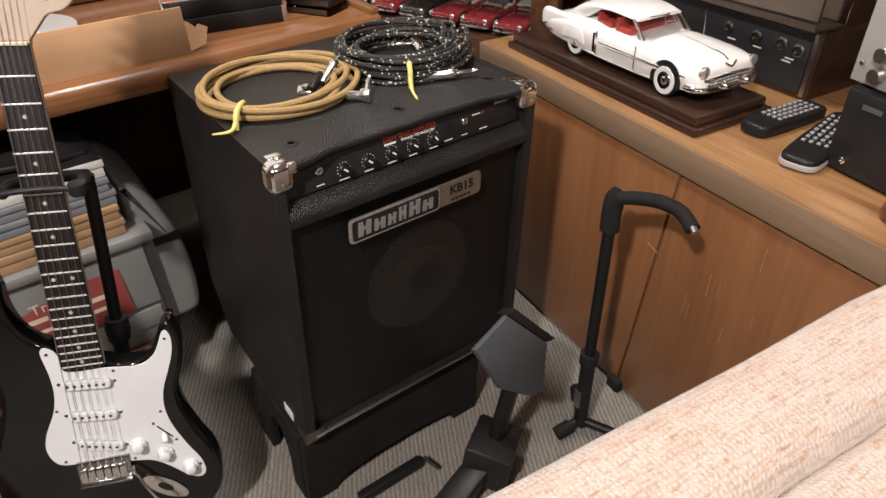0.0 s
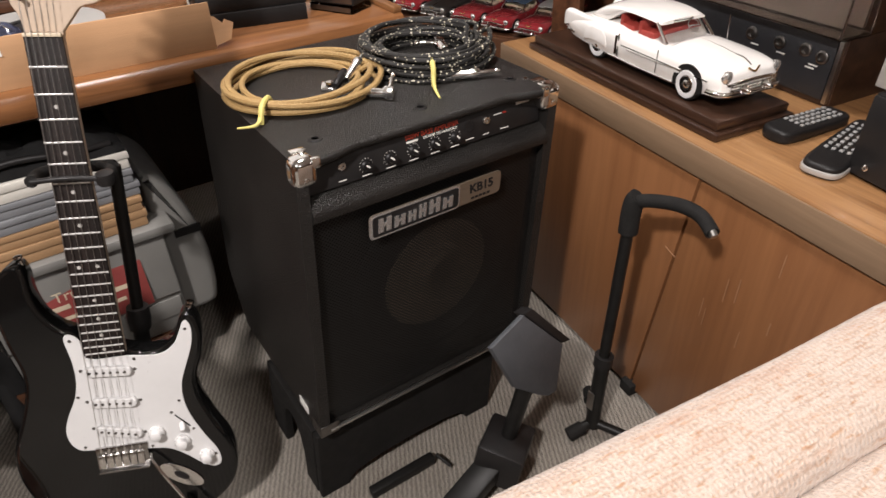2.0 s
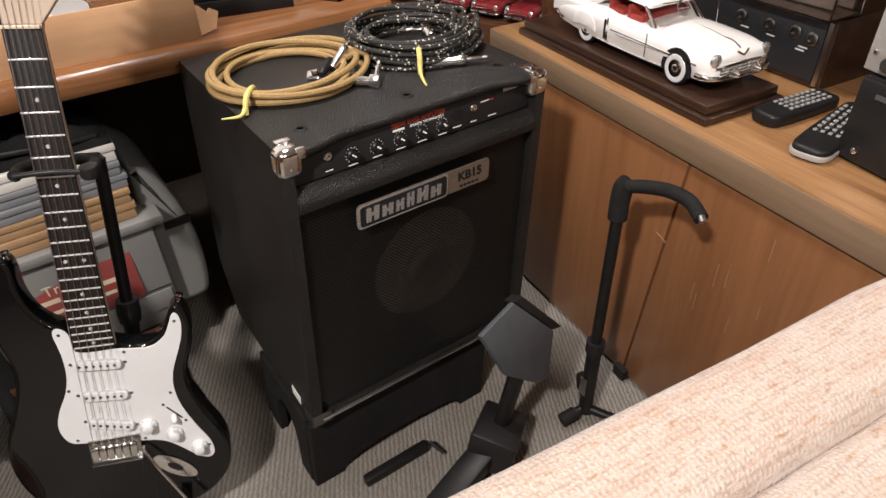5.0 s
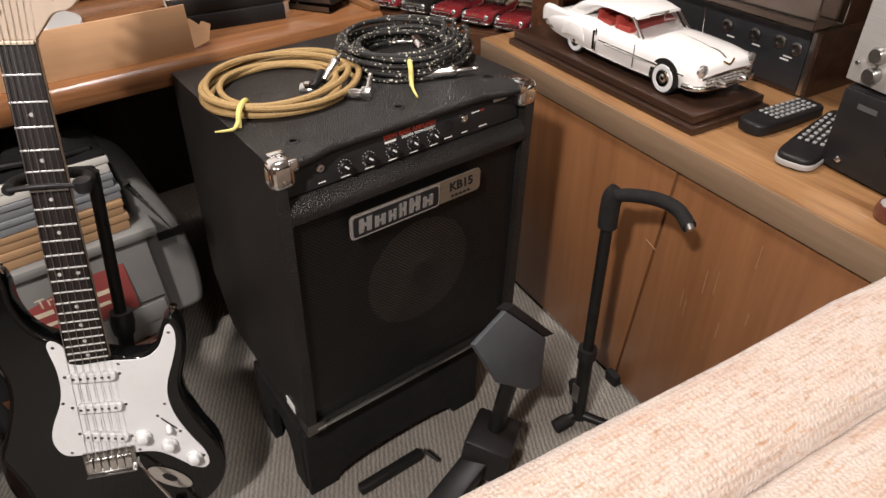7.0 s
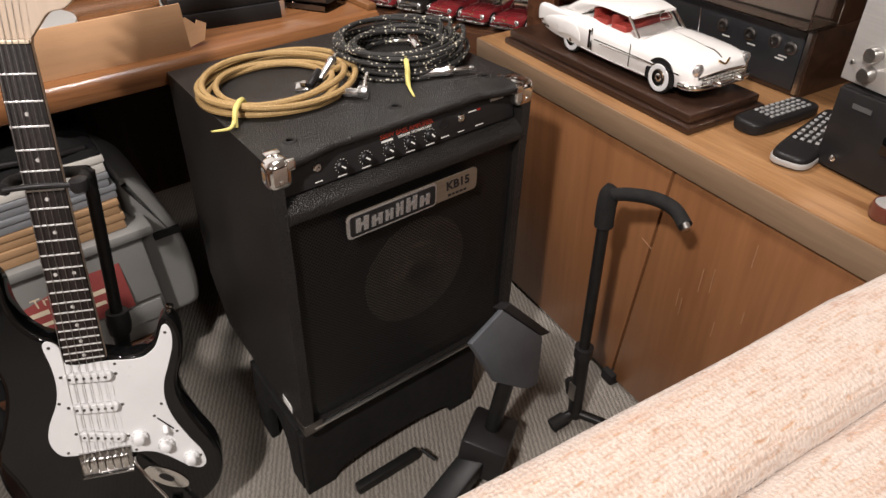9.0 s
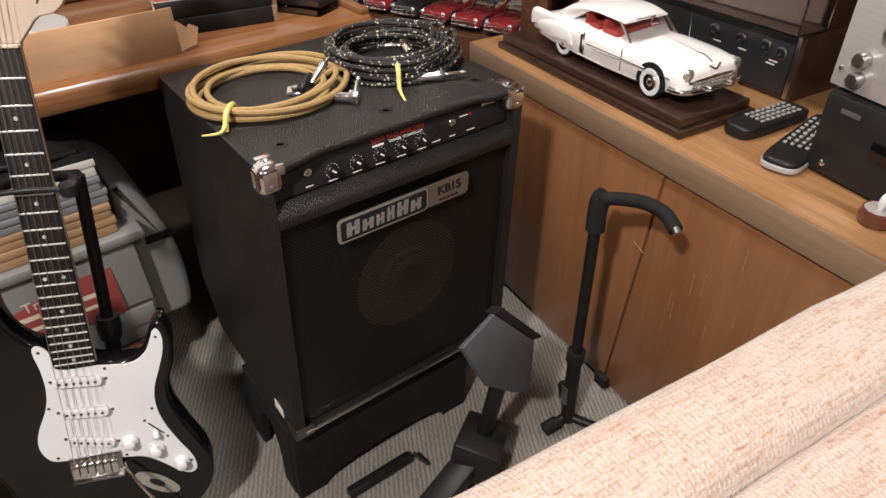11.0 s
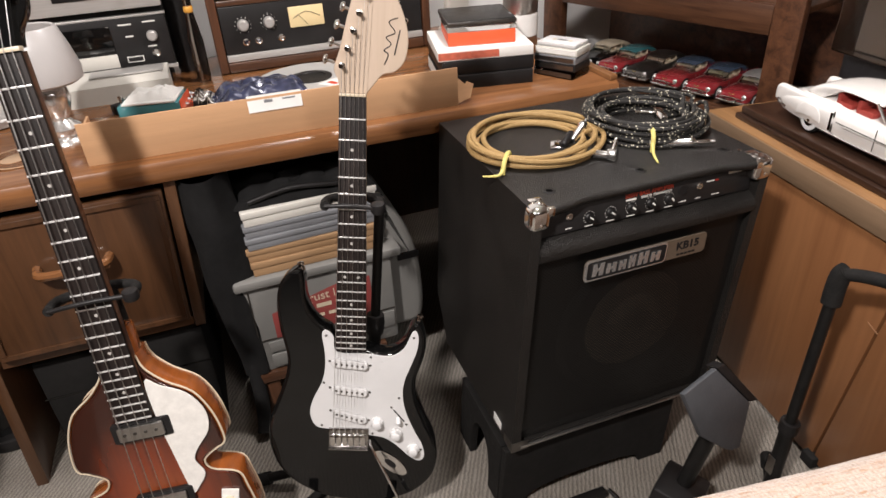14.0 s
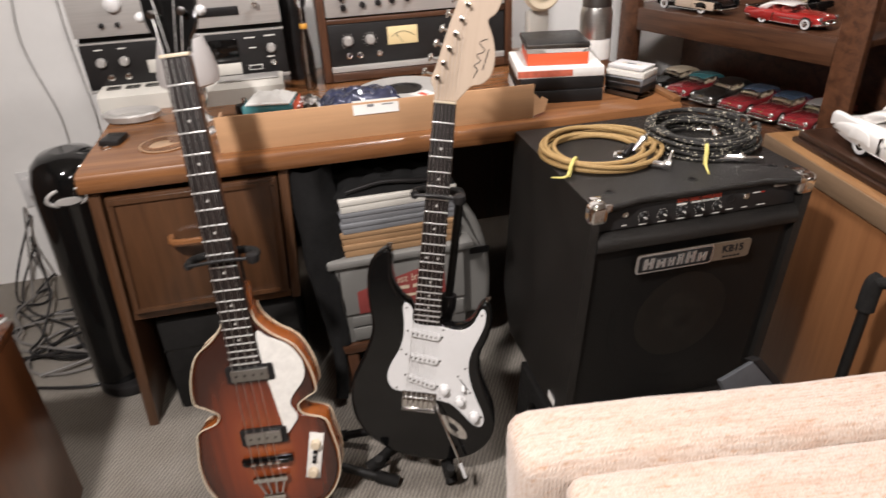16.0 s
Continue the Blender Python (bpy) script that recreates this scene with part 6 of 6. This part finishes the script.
part("torn_flap", moved(flap, Matrix.Translation((TL - 0.002, -0.06, 0.004)) @ pose(0, 0, 0, 78, 0, 20)), CARD, tray, "torn cardboard end flap")
part("label", moved(box(-0.052, 0.052, -0.016, 0.016, 0, 0.0006), Matrix.Translation((-0.012, -0.0624, 0.07)) @ pose(0, 0, 0, 82)), PAPER, tray, "white paper label")
part("print_bar", join(moved(box(-0.02, -0.004, 0.0, 0.006, 0.0008, 0.001), Matrix.Translation((-0.012, -0.0624, 0.07)) @ pose(0, 0, 0, 82)), moved(box(0.015, 0.04, 0.002, 0.005, 0.0008, 0.001), Matrix.Translation((-0.012, -0.0624, 0.07)) @ pose(0, 0, 0, 82))), GREY_BOX, tray)


def crumpled(sx, sy, sz, seed, n=14):
    bm = bmesh.new()
    bmesh.ops.create_grid(bm, x_segments=n, y_segments=n, size=0.5)
    for v in bm.verts:
        x, y = v.co.x, v.co.y
        edge = max(0.0, 1 - (2 * max(abs(x), abs(y))) ** 4)
        v.co = Vector((x * sx, y * sy, sz * edge * (0.55 + 0.9 * abs(noise.noise(Vector((x * 5 + seed, y * 5, seed)))))))
    low = bmesh.ops.extrude_face_region(bm, geom=bm.faces[:])
    for v in [g for g in low["geom"] if isinstance(g, bmesh.types.BMVert)]:
        v.co.z = 0
    return bm


packet = thing("tissue_packet", "white packet with teal and red sides", "packet", Matrix.Translation((-0.545, 0.755, DZ)) @ pose(0, 0, 0, 0, 0, -12))
part("carton", box(-0.065, 0.065, -0.05, 0.05, 0, 0.035, 0.003), TEAL, packet, "teal carton")
part("white_cover", box(-0.055, 0.058, -0.051, 0.051, 0.0352, 0.04, 0.002), PAPER, packet)
part("red_strip", box(0.0655, 0.067, -0.045, 0.045, 0.004, 0.036), ORANGE, packet)
part("crumpled_tissue", moved(crumpled(0.1, 0.08, 0.02, 3), Matrix.Translation((0, 0, 0.0402))), PAPER, packet)
bag = thing("plastic_packet", "crumpled blue and clear plastic packet", "packet", Matrix.Translation((-0.31, 0.77, DZ)))
part("wrapper", crumpled(0.22, 0.12, 0.045, 8, 18), mat("blue_foil", (0.03, 0.035, 0.07), 0.25, 0.2, var=0.6, scale=30, coat=0.8), bag)
part("clear_end", moved(crumpled(0.1, 0.11, 0.03, 5), Matrix.Translation((-0.15, 0.0, 0))), SMOKE, bag)
adapter = thing("adapter", "small black adapter with a metal plug", "adapter", Matrix.Translation((-0.615, 0.8, DZ)) @ pose(0, 0, 0, 0, 0, 30))
part("body", box(-0.025, 0.025, -0.012, 0.012, 0, 0.022, 0.004), BLACK, adapter)
part("plug", rod((0, 0, 0.022), (0, 0.004, 0.036), 0.006), CHROME, adapter)
reel = thing("tape_reel", "grey metal tape reel lying flat with a black hub", "tape reel", Matrix.Translation((-0.185, 0.82, DZ)))
part("flange", lathe([(0.05, 0.0), (0.133, 0.0), (0.133, 0.0015), (0.05, 0.0015)], 48), GREY_PAINT, reel)
part("tape_pack", lathe([(0.045, 0.0016), (0.12, 0.0016), (0.12, 0.0078), (0.045, 0.0078)], 48), WALNUT, reel)
part("flange", lathe([(0.045, 0.008), (0.133, 0.008), (0.133, 0.0095), (0.045, 0.0095)], 48), GREY_PAINT, reel)
part("hub", lathe([(0.052, 0.0096), (0.052, 0.012), (0.038, 0.0125), (0.036, 0.01), (0, 0.01)], 32), BLACK, reel, "black hub")
lab = part("label", slab([(0.06, -0.03), (0.11, -0.02), (0.11, 0.02), (0.06, 0.03)], 0.0096, 0.0102), PAPER, reel)
lab.matrix_local = pose(0, 0, 0, 0, 0, -60)
part("print_bar", slab([(0.07, -0.01), (0.1, -0.01), (0.1, 0.004), (0.07, 0.004)], 0.0103, 0.0106), RED_PRINT, lab)


def stack_item(name, label, category, x, y, z, w, d, h, turn_deg, material, bev=0.0015):
    ob = thing(name, label, category, Matrix.Translation((x, y, z)) @ pose(0, 0, 0, 0, 0, turn_deg))
    part("case", box(-w / 2, w / 2, -d / 2, d / 2, 0, h, bev), material, ob)
    return ob


SX, SY = 0.2, 0.672
z0 = DZ
v = stack_item("video_case", "black video tape case at the bottom of the stack", "video case", SX, SY, z0, 0.215, 0.215, 0.031, -11, BLACK)
part("pale_spine", box(-0.109, -0.1077, -0.095, 0.095, 0.003, 0.028), PAPER, v)
v = stack_item("video_case", "black video tape case in a stack", "video case", SX + 0.003, SY + 0.002, z0 + 0.0315, 0.213, 0.21, 0.031, -10, BLACK)
b = stack_item("book", "white booklet box with a worn red edge", "book", SX + 0.002, SY + 0.004, z0 + 0.063, 0.22, 0.21, 0.023, -12, PAPER)
part("red_edge", box(-0.109, 0.03, -0.1062, -0.1052, 0.003, 0.019), mat("faded_red_print", (0.5, 0.12, 0.07), 0.6, var=0.3, scale=60), b)
o = stack_item("card_case", "bright orange-red card case in a stack", "case", SX + 0.004, SY + 0.012, z0 + 0.0865, 0.155, 0.16, 0.03, -14, ORANGE)
c = stack_item("disc_case", "clear disc case with a black cover", "disc case", SX + 0.003, SY + 0.012, z0 + 0.117, 0.16, 0.16, 0.0105, -13, GLASS)
part("cover", box(-0.078, 0.078, -0.078, 0.078, 0.0108, 0.0122, 0.0005), BLACK, c)
c = stack_item("disc_case", "clear disc case with a dark cover on top", "disc case", SX + 0.003, SY + 0.014, z0 + 0.1296, 0.16, 0.16, 0.009, -12, DARK_STEEL)
part("cover", box(-0.078, 0.078, -0.078, 0.078, 0.0092, 0.0105, 0.0005), BLACK, c)
KX, KY = 0.375, 0.575
for k, (mt, lb) in enumerate(((GLASS, "clear plastic cassette case in a stack"), (BLACK, "dark plastic cassette case in a stack"), (GREY_BOX, "grey plastic cassette case in a stack"), (WHITE_BOX, "white plastic cassette case in a stack"))):
    cs = stack_item("cassette_case", lb, "cassette", KX + 0.002 * (k % 2), KY, DZ + 0.0172 * k, 0.108, 0.072, 0.0165, -62 + 2 * k, mt)
    part("inlay", box(-0.05, 0.05, -0.0372, -0.0362, 0.003, 0.013), PAPER if k == 3 else DARK_STEEL, cs)
tp = stack_item("cassette", "white cassette lying on top of the stack", "cassette", KX, KY, DZ + 0.0692, 0.1, 0.064, 0.009, -58, WHITE_PLASTIC)
part("window", box(-0.012, 0.012, -0.003, 0.003, 0.0092, 0.0096), BLACK, tp)
for x in (-0.021, 0.021):
    part("hub_hole", lathe([(0.005, 0.009), (0.005, 0.0094), (0, 0.0094)], 14, Matrix.Translation((x, 0, 0))), BINDING, tp)
flask = thing("steel_flask", "brushed steel cocktail flask with a dark top", "flask", Matrix.Translation((0.37, 0.79, DZ)))
part("body", lathe([(0.042, 0), (0.045, 0.004), (0.045, 0.17), (0.04, 0.19), (0, 0.19)], 32), STEEL, flask)
part("top", lathe([(0.0405, 0.1902), (0.04, 0.23), (0.03, 0.26), (0.026, 0.29), (0, 0.295)], 32), DARK_STEEL, flask, "dark shiny top")
part("paper_label", lathe([(0.0454, 0.05), (0.0456, 0.06), (0.0456, 0.1), (0.0454, 0.105)], 32), PAPER, flask)
clock = thing("cream_clock", "round cream plastic clock with a white face", "clock", Matrix.Translation((0.245, 0.93, DZ)) @ pose(0, 0, 0, 0, 0, 12))
part("stand", join(box(-0.045, 0.05, -0.02, 0.03, 0, 0.06, 0.008), box(-0.03, 0.04, -0.01, 0.02, 0.06, 0.17, 0.01)), WHITE_BOX, clock)
part("bezel", lathe([(0.065, 0), (0.068, 0.012), (0.06, 0.02), (0.034, 0.014), (0.03, 0.01)], 36, Matrix.Translation((0, -0.02, 0.235)) @ pose(0, 0, 0, 90)), BINDING, clock)
part("face", lathe([(0.036, 0.0145), (0.034, 0.02), (0.012, 0.024), (0, 0.024)], 32, Matrix.Translation((0, -0.02, 0.235)) @ pose(0, 0, 0, 90)), WHITE_PLASTIC, clock)
part("mark", join(moved(box(-0.014, 0.014, -0.004, 0.004, 0, 0.001), Matrix.Translation((0.047, -0.042, 0.21)) @ pose(0, 0, 0, 90, 25, 0)), moved(box(-0.01, 0.01, -0.003, 0.003, 0, 0.001), Matrix.Translation((0.048, -0.042, 0.245)) @ pose(0, 0, 0, 90, -10, 0))), BLACK, clock)
dish = thing("metal_dish", "oval silver dish on the desk", "dish", Matrix.LocRotScale((-0.905, 0.832, DZ), Euler((0, 0, -0.1)), (1.5, 1, 1)))
part("bowl", lathe([(0.03, 0), (0.044, 0.004), (0.05, 0.02), (0.047, 0.024), (0.04, 0.02), (0.03, 0.012), (0, 0.012)], 32), SILVER, dish)
fob = thing("key_fob", "black key fob with a small metal ring", "key fob", Matrix.Translation((-0.92, 0.662, DZ)) @ pose(0, 0, 0, 0, 0, -12))
part("body", box(-0.024, 0.024, -0.032, 0.032, 0, 0.014, 0.004), BLACK, fob)
part("ring", tube([(0.011 * math.cos(a / 2.5), -0.043 + 0.011 * math.sin(a / 2.5), 0.0015) for a in range(16)], 0.0012, 6, True), CHROME, fob)
# Emblem printed on the desktop, built as a thin disc on top of it.
seal = thing("coaster", "thin brown disc for the cream emblem printed on the desk", "coaster", Matrix.Translation((-0.795, 0.598, DZ)))
part("disc", lathe([(0.06, 0), (0.06, 0.0025), (0, 0.0025)], 40), DESK, seal)
part("outer_ring", lathe([(0.058, 0.0026), (0.058, 0.0031), (0.054, 0.0031), (0.054, 0.0026)], 40), PRINT_TAN, seal)
part("emblem", join(moved(slab(curve_points([(-0.035, -0.01), (-0.02, 0.018), (0.005, 0.022), (0.012, 0.0), (0.034, -0.006), (0.01, -0.018), (-0.015, -0.028)], 4, True), 0.0026, 0.003), Matrix())), PRINT_TAN, seal, "cream printed emblem")

# ---- under the desk ----
case2 = thing("equipment_case", "black leather equipment case under the drawer", "case", Matrix.Translation((-0.74, 0.7, 0)))
part("shell", box(-0.178, 0.18, -0.18, 0.2, 0.0, 0.3, 0.012), BLACK_MATT, case2)
part("lid_seam", box(-0.1785, 0.1805, -0.1815, -0.1795, 0.2, 0.204), BLACK_GLOSS, case2)
shelf = thing("low_stand", "low dark wooden stand under the printer", "stand", Matrix.Translation((-0.25, 0.64, 0)))
part("top", box(-0.22, 0.1, -0.19, 0.19, 0.14, 0.168, 0.003), WALNUT, shelf)
for x in (-0.19, 0.07):
    for y in (-0.16, 0.16):
        part("leg", box(x - 0.02, x + 0.02, y - 0.02, y + 0.02, 0, 0.139, 0.003), WALNUT_UP, shelf)
printer = thing("printer", "grey-beige laser printer with a rounded side", "printer", Matrix.Translation((-0.255, 0.46, 0.169)) @ pose(0, 0, 0, 0, 0, 1))
part("body", box(-0.205, 0.14, 0.0, 0.32, 0.0, 0.238, 0.006), BEIGE, printer)
part("lid", box(-0.215, 0.163, -0.014, 0.32, 0.239, 0.261, 0.006), BEIGE, printer, "overhanging pale lid")
part("side_lobe", moved(slab(curve_points([(0.0, 0.0), (0.065, 0.0), (0.085, 0.03), (0.09, 0.12), (0.08, 0.21), (0.052, 0.3), (0.012, 0.345), (0.0, 0.345)], 5), 0, 0.26, 0.014, 3), Matrix.Translation((0.136, 0.3, 0.0)) @ pose(0, 0, 0, 90)), BEIGE, printer, "rounded grey side")
part("side_slot", box(0.165, 0.219, 0.034, 0.041, 0.195, 0.211), BLACK, printer)
part("paper_drawer", box(-0.17, -0.02, -0.006, -0.0005, 0.055, 0.085, 0.002), BEIGE, printer)
dr = part("paper_drawer", box(-0.17, -0.02, -0.008, -0.0005, 0.012, 0.05, 0.003), BEIGE, printer)
part("catch", join(box(-0.11, -0.095, -0.011, -0.0082, 0.026, 0.038, 0.001), lathe([(0.004, 0), (0.003, 0.004), (0, 0.005)], 10, Matrix.Translation((-0.102, -0.011, 0.028)) @ pose(0, 0, 0, 90))), CHROME, dr)
part("paper_drawer", box(0.02, 0.133, -0.006, -0.0005, 0.04, 0.085, 0.002), BEIGE, printer)
part("seam", join(box(-0.19, -0.187, -0.002, -0.0005, 0.01, 0.23), box(-0.185, 0.136, -0.002, -0.0005, 0.089, 0.0925)), DARK_STEEL, printer)
sign = thing("sign", "dull red card sign with pale script on the printer", "sign", Matrix.Translation((-0.287, 0.4528, 0.262)) @ pose(0, 0, 0, 86))
part("card", box(-0.116, 0.116, 0.0, 0.105, -0.002, 0.0, 0.0005), SIGN_RED, sign)
lettering("Trust in", 0.03, Matrix.Translation((0.0, 0.083, 0.0006)) @ pose(0, 0, 0, 0, 0, 2), BINDING, sign)
part("print_bar", join(*[box(x, x + w, 0.054, 0.064, 0.0003, 0.0008) for x, w in ((-0.075, 0.05), (-0.015, 0.035), (0.03, 0.05))], *[box(x, x + w, 0.03, 0.038, 0.0003, 0.0008) for x, w in ((-0.07, 0.07), (0.01, 0.06))]), BINDING, sign)
zz = 0.4305
for h, w, mt, lb, tw in ((0.036, 0.288, TAN_BOX, "flat tan cardboard box stacked under the desk", 2), (0.03, 0.29, TAN_BOX, "flat tan cardboard box stacked under the desk", 1), (0.029, 0.292, GREY_BOX, "flat blue-grey box stacked under the desk", 3), (0.028, 0.286, GREY_BOX, "flat grey box stacked under the desk", 2), (0.035, 0.286, WHITE_BOX, "flat white box stacked under the desk", 3)):
    bx = thing("flat_box", lb, "box", Matrix.Translation((-0.281, 0.6, zz)) @ pose(0, 0, 0, 0, 0, tw))
    part("tray", box(-w / 2, w / 2, -0.135, 0.13, 0, h * 0.55, 0.002), mt, bx)
    part("lid", box(-w / 2 - 0.003, w / 2 + 0.003, -0.138, 0.133, h * 0.55 + 0.0005, h - 0.0008, 0.002), mt, bx)
    zz += h
gear = thing("black_bag", "crumpled black bag lying on the boxes", "bag", Matrix.Translation((-0.28, 0.58, zz)))
part("cloth", crumpled(0.3, 0.22, 0.045, 12, 22), CLOTH, gear)
# Tube added where a glint runs along the bag.
part("strap", tube_thing([(-0.12, -0.105, 0.012), (-0.03, -0.1, 0.026), (0.06, -0.105, 0.02), (0.13, -0.09, 0.012)], 0.006), BLACK, gear, "black tube added along the bag's glint line")


def drape():
    """A hanging cloth with folds, wider at the top."""
    bm = bmesh.new()
    cols, rows = 18, 26
    grid = []
    for j in range(rows + 1):
        t = j / rows
        line = []
        for i in range(cols + 1):
            u = i / cols
            a = 6.28319 * u
            w = 0.052 - 0.016 * t + 0.01 * math.sin(5 * t)
            d = 0.03 + 0.01 * math.sin(3 * t + 1)
            f = 1 + 0.18 * math.sin(3 * a + 4 * t) + 0.1 * noise.noise(Vector((math.cos(a), math.sin(a), t * 5)))
            line.append(bm.verts.new((-0.482 + 0.02 * t + w * f * math.cos(a), 0.5 - 0.03 * t + d * f * math.sin(a), 0.672 - 0.5 * t)))
        grid.append(line)
    for j in range(rows):
        for i in range(cols):
            bm.faces.new((grid[j][i], grid[j][i + 1], grid[j + 1][i + 1], grid[j + 1][i]))
    bmesh.ops.remove_doubles(bm, verts=bm.verts[:], dist=1e-5)
    return bm


jacket = thing("garment", "black cloth garment hanging from the desk edge", "garment")
part("cloth", drape(), CLOTH, jacket)
# Black limb down to the carpet, taken for the leg of a stand.
part("trailing_strap", tube_thing([(-0.47, 0.47, 0.2), (-0.47, 0.455, 0.12), (-0.475, 0.44, 0.05), (-0.482, 0.42, 0.018)], 0.017), CLOTH, jacket)

# ---- beside the desk ----
sub = thing("tower_speaker", "glossy black rounded tower speaker on the carpet", "speaker", Matrix.Translation((-1.1, 0.73, 0)) @ pose(0, 0, 0, 0, 0, 8))
oval = [(0.088 * math.cos(a / 16 * 3.14159), 0.1 * math.sin(a / 16 * 3.14159)) for a in range(32)]


def tower():
    bm = bmesh.new()
    rings = []
    for z, s in ((0.03, 0.9), (0.2, 0.93), (0.45, 1.0), (0.58, 1.06), (0.64, 1.04), (0.675, 0.92), (0.695, 0.7), (0.703, 0.35)):
        rings.append([bm.verts.new((x * s, y * s, z)) for x, y in oval])
    for a, b in zip(rings, rings[1:]):
        for k in range(32):
            bm.faces.new((a[k], a[(k + 1) % 32], b[(k + 1) % 32], b[k]))
    bm.faces.new(rings[0])
    bm.faces.new(rings[-1])
    return bm


part("cabinet", tower(), BLACK_GLOSS, sub)
part("foot", moved(slab([(x * 1.05 + 0.02, y * 1.1 - 0.01) for x, y in oval], 0, 0.034, 0.008), Matrix()), BLACK, sub)
part("port_ring", tube([(0.045 * math.cos(a / 10 * 3.14159), -0.1 - 0.004 * math.cos(a / 5 * 3.14159), 0.615 + 0.022 * math.sin(a / 10 * 3.14159)) for a in range(20)], 0.005, 8, True), SILVER, sub, "pale oval port ring")
part("port", moved(slab([(0.03 * math.cos(a / 10 * 3.14159), 0.01 * math.sin(a / 10 * 3.14159)) for a in range(20)], 0, 0.006, 0.001), Matrix.Translation((0, -0.102, 0.607)) @ pose(0, 0, 0, 90)), SILVER, sub)
# Tower sheared sideways to fit the camera's view.
rack(sub, 0, 0.055)
chest = thing("side_cabinet", "red-brown cherry side cabinet standing on the carpet", "cabinet")
part("carcass", box(-1.8, -1.12, -0.4, 0.297, 0.0, 0.475, 0.004), CHERRY, chest)
part("top", box(-1.82, -1.113, -0.41, 0.305, 0.4752, 0.495, 0.004), CHERRY, chest)
outlet = thing("wall_socket", "white wall socket with a plugged-in adapter and red pilot light", "socket", Matrix.Translation((-1.43, 1.42, 0.36)))
part("plate", box(-0.045, 0.045, -0.008, 0.0, -0.065, 0.065, 0.003), WHITE_PLASTIC, outlet)
part("adapter", box(-0.02, 0.04, -0.05, -0.0085, -0.01, 0.055, 0.006), WHITE_PLASTIC, outlet)
glow, gnt, gb = nodes_of("red_pilot")
gb.inputs["Base Color"].default_value = (0.6, 0.02, 0.02, 1)
gb.inputs["Emission Color"].default_value = (1.0, 0.05, 0.03, 1)
gb.inputs["Emission Strength"].default_value = 4.0
part("pilot_light", lathe([(0.006, 0), (0.005, 0.003), (0, 0.004)], 12, Matrix.Translation((0.015, -0.05, 0.03)) @ pose(0, 0, 0, 90)), glow, outlet)
rnd = random.Random(4)
GREY_CABLE = mat("grey_cable", (0.16, 0.15, 0.14), 0.6)
for k in range(9):
    x, y = -1.42 + rnd.uniform(-0.12, 0.12), 1.05 + rnd.uniform(-0.3, 0.3)
    pts = [(x, 1.405, 0.3 - 0.03 * k if k < 7 else 0.02)]
    for i in range(4):
        pts.append((x + 0.06 * i + rnd.uniform(-0.1, 0.1), 1.3 - 0.13 * i + rnd.uniform(-0.08, 0.08), 0.006 + 0.004 * k))
    pts.append((-1.16 + rnd.uniform(-0.05, 0.02), 0.8, 0.03))
    wire = thing("power_cable", ("black" if k % 3 else "grey") + " power cable tangled on the carpet", "cable", None, "tangled cables")
    part("lead", tube(curve_points(pts, 8), 0.0042, 6), BLACK if k % 3 else GREY_CABLE, wire)
for k in range(7):
    cx, cy = -1.3 + 0.1 * math.sin(k * 2.1), 0.82 + 0.07 * (k % 4)
    pts = [(cx + (0.17 + 0.02 * k) * math.cos(a * 0.7 + k) + rnd.uniform(-0.03, 0.03), cy + (0.1 + 0.012 * k) * math.sin(a * 0.7 + k) + rnd.uniform(-0.03, 0.03), 0.006 + 0.008 * (k % 3)) for a in range(7 + k % 3)]
    wire = thing("power_cable", ("grey" if k % 2 else "black") + " power cable looped on the carpet", "cable", None, "tangled cables")
    part("lead", tube(curve_points(pts, 6), 0.0045, 6), GREY_CABLE if k % 2 else BLACK, wire)
for k in range(3):
    wire = thing("wall_wire", "thin brown wire hanging down the wall", "cable", None, "wall wires")
    x = -1.3 + 0.11 * k
    part("lead", tube(curve_points([(x, 1.414, 1.4), (x + 0.02, 1.414, 1.1), (x - 0.01 + 0.03 * k, 1.414, 0.85), (x + 0.03, 1.414, 0.6), (x + 0.02, 1.41, 0.4)], 6), 0.0018, 5), GREY_CABLE, wire)
reds = thing("wire_bundle", "bundle of red and white wires on the side cabinet", "cable")
for k in range(6):
    pts = [(-1.18 - 0.02 * k, 0.1, 0.499)] + [(-1.15 + rnd.uniform(-0.045, 0.04), 0.18 + 0.025 * i + rnd.uniform(-0.03, 0.03), 0.501 + rnd.uniform(0, 0.04)) for i in range(5)]
    part("wire", tube(curve_points(pts, 6), 0.0035, 6), RED_PAINT if k % 3 else WHITE_PLASTIC, reds)
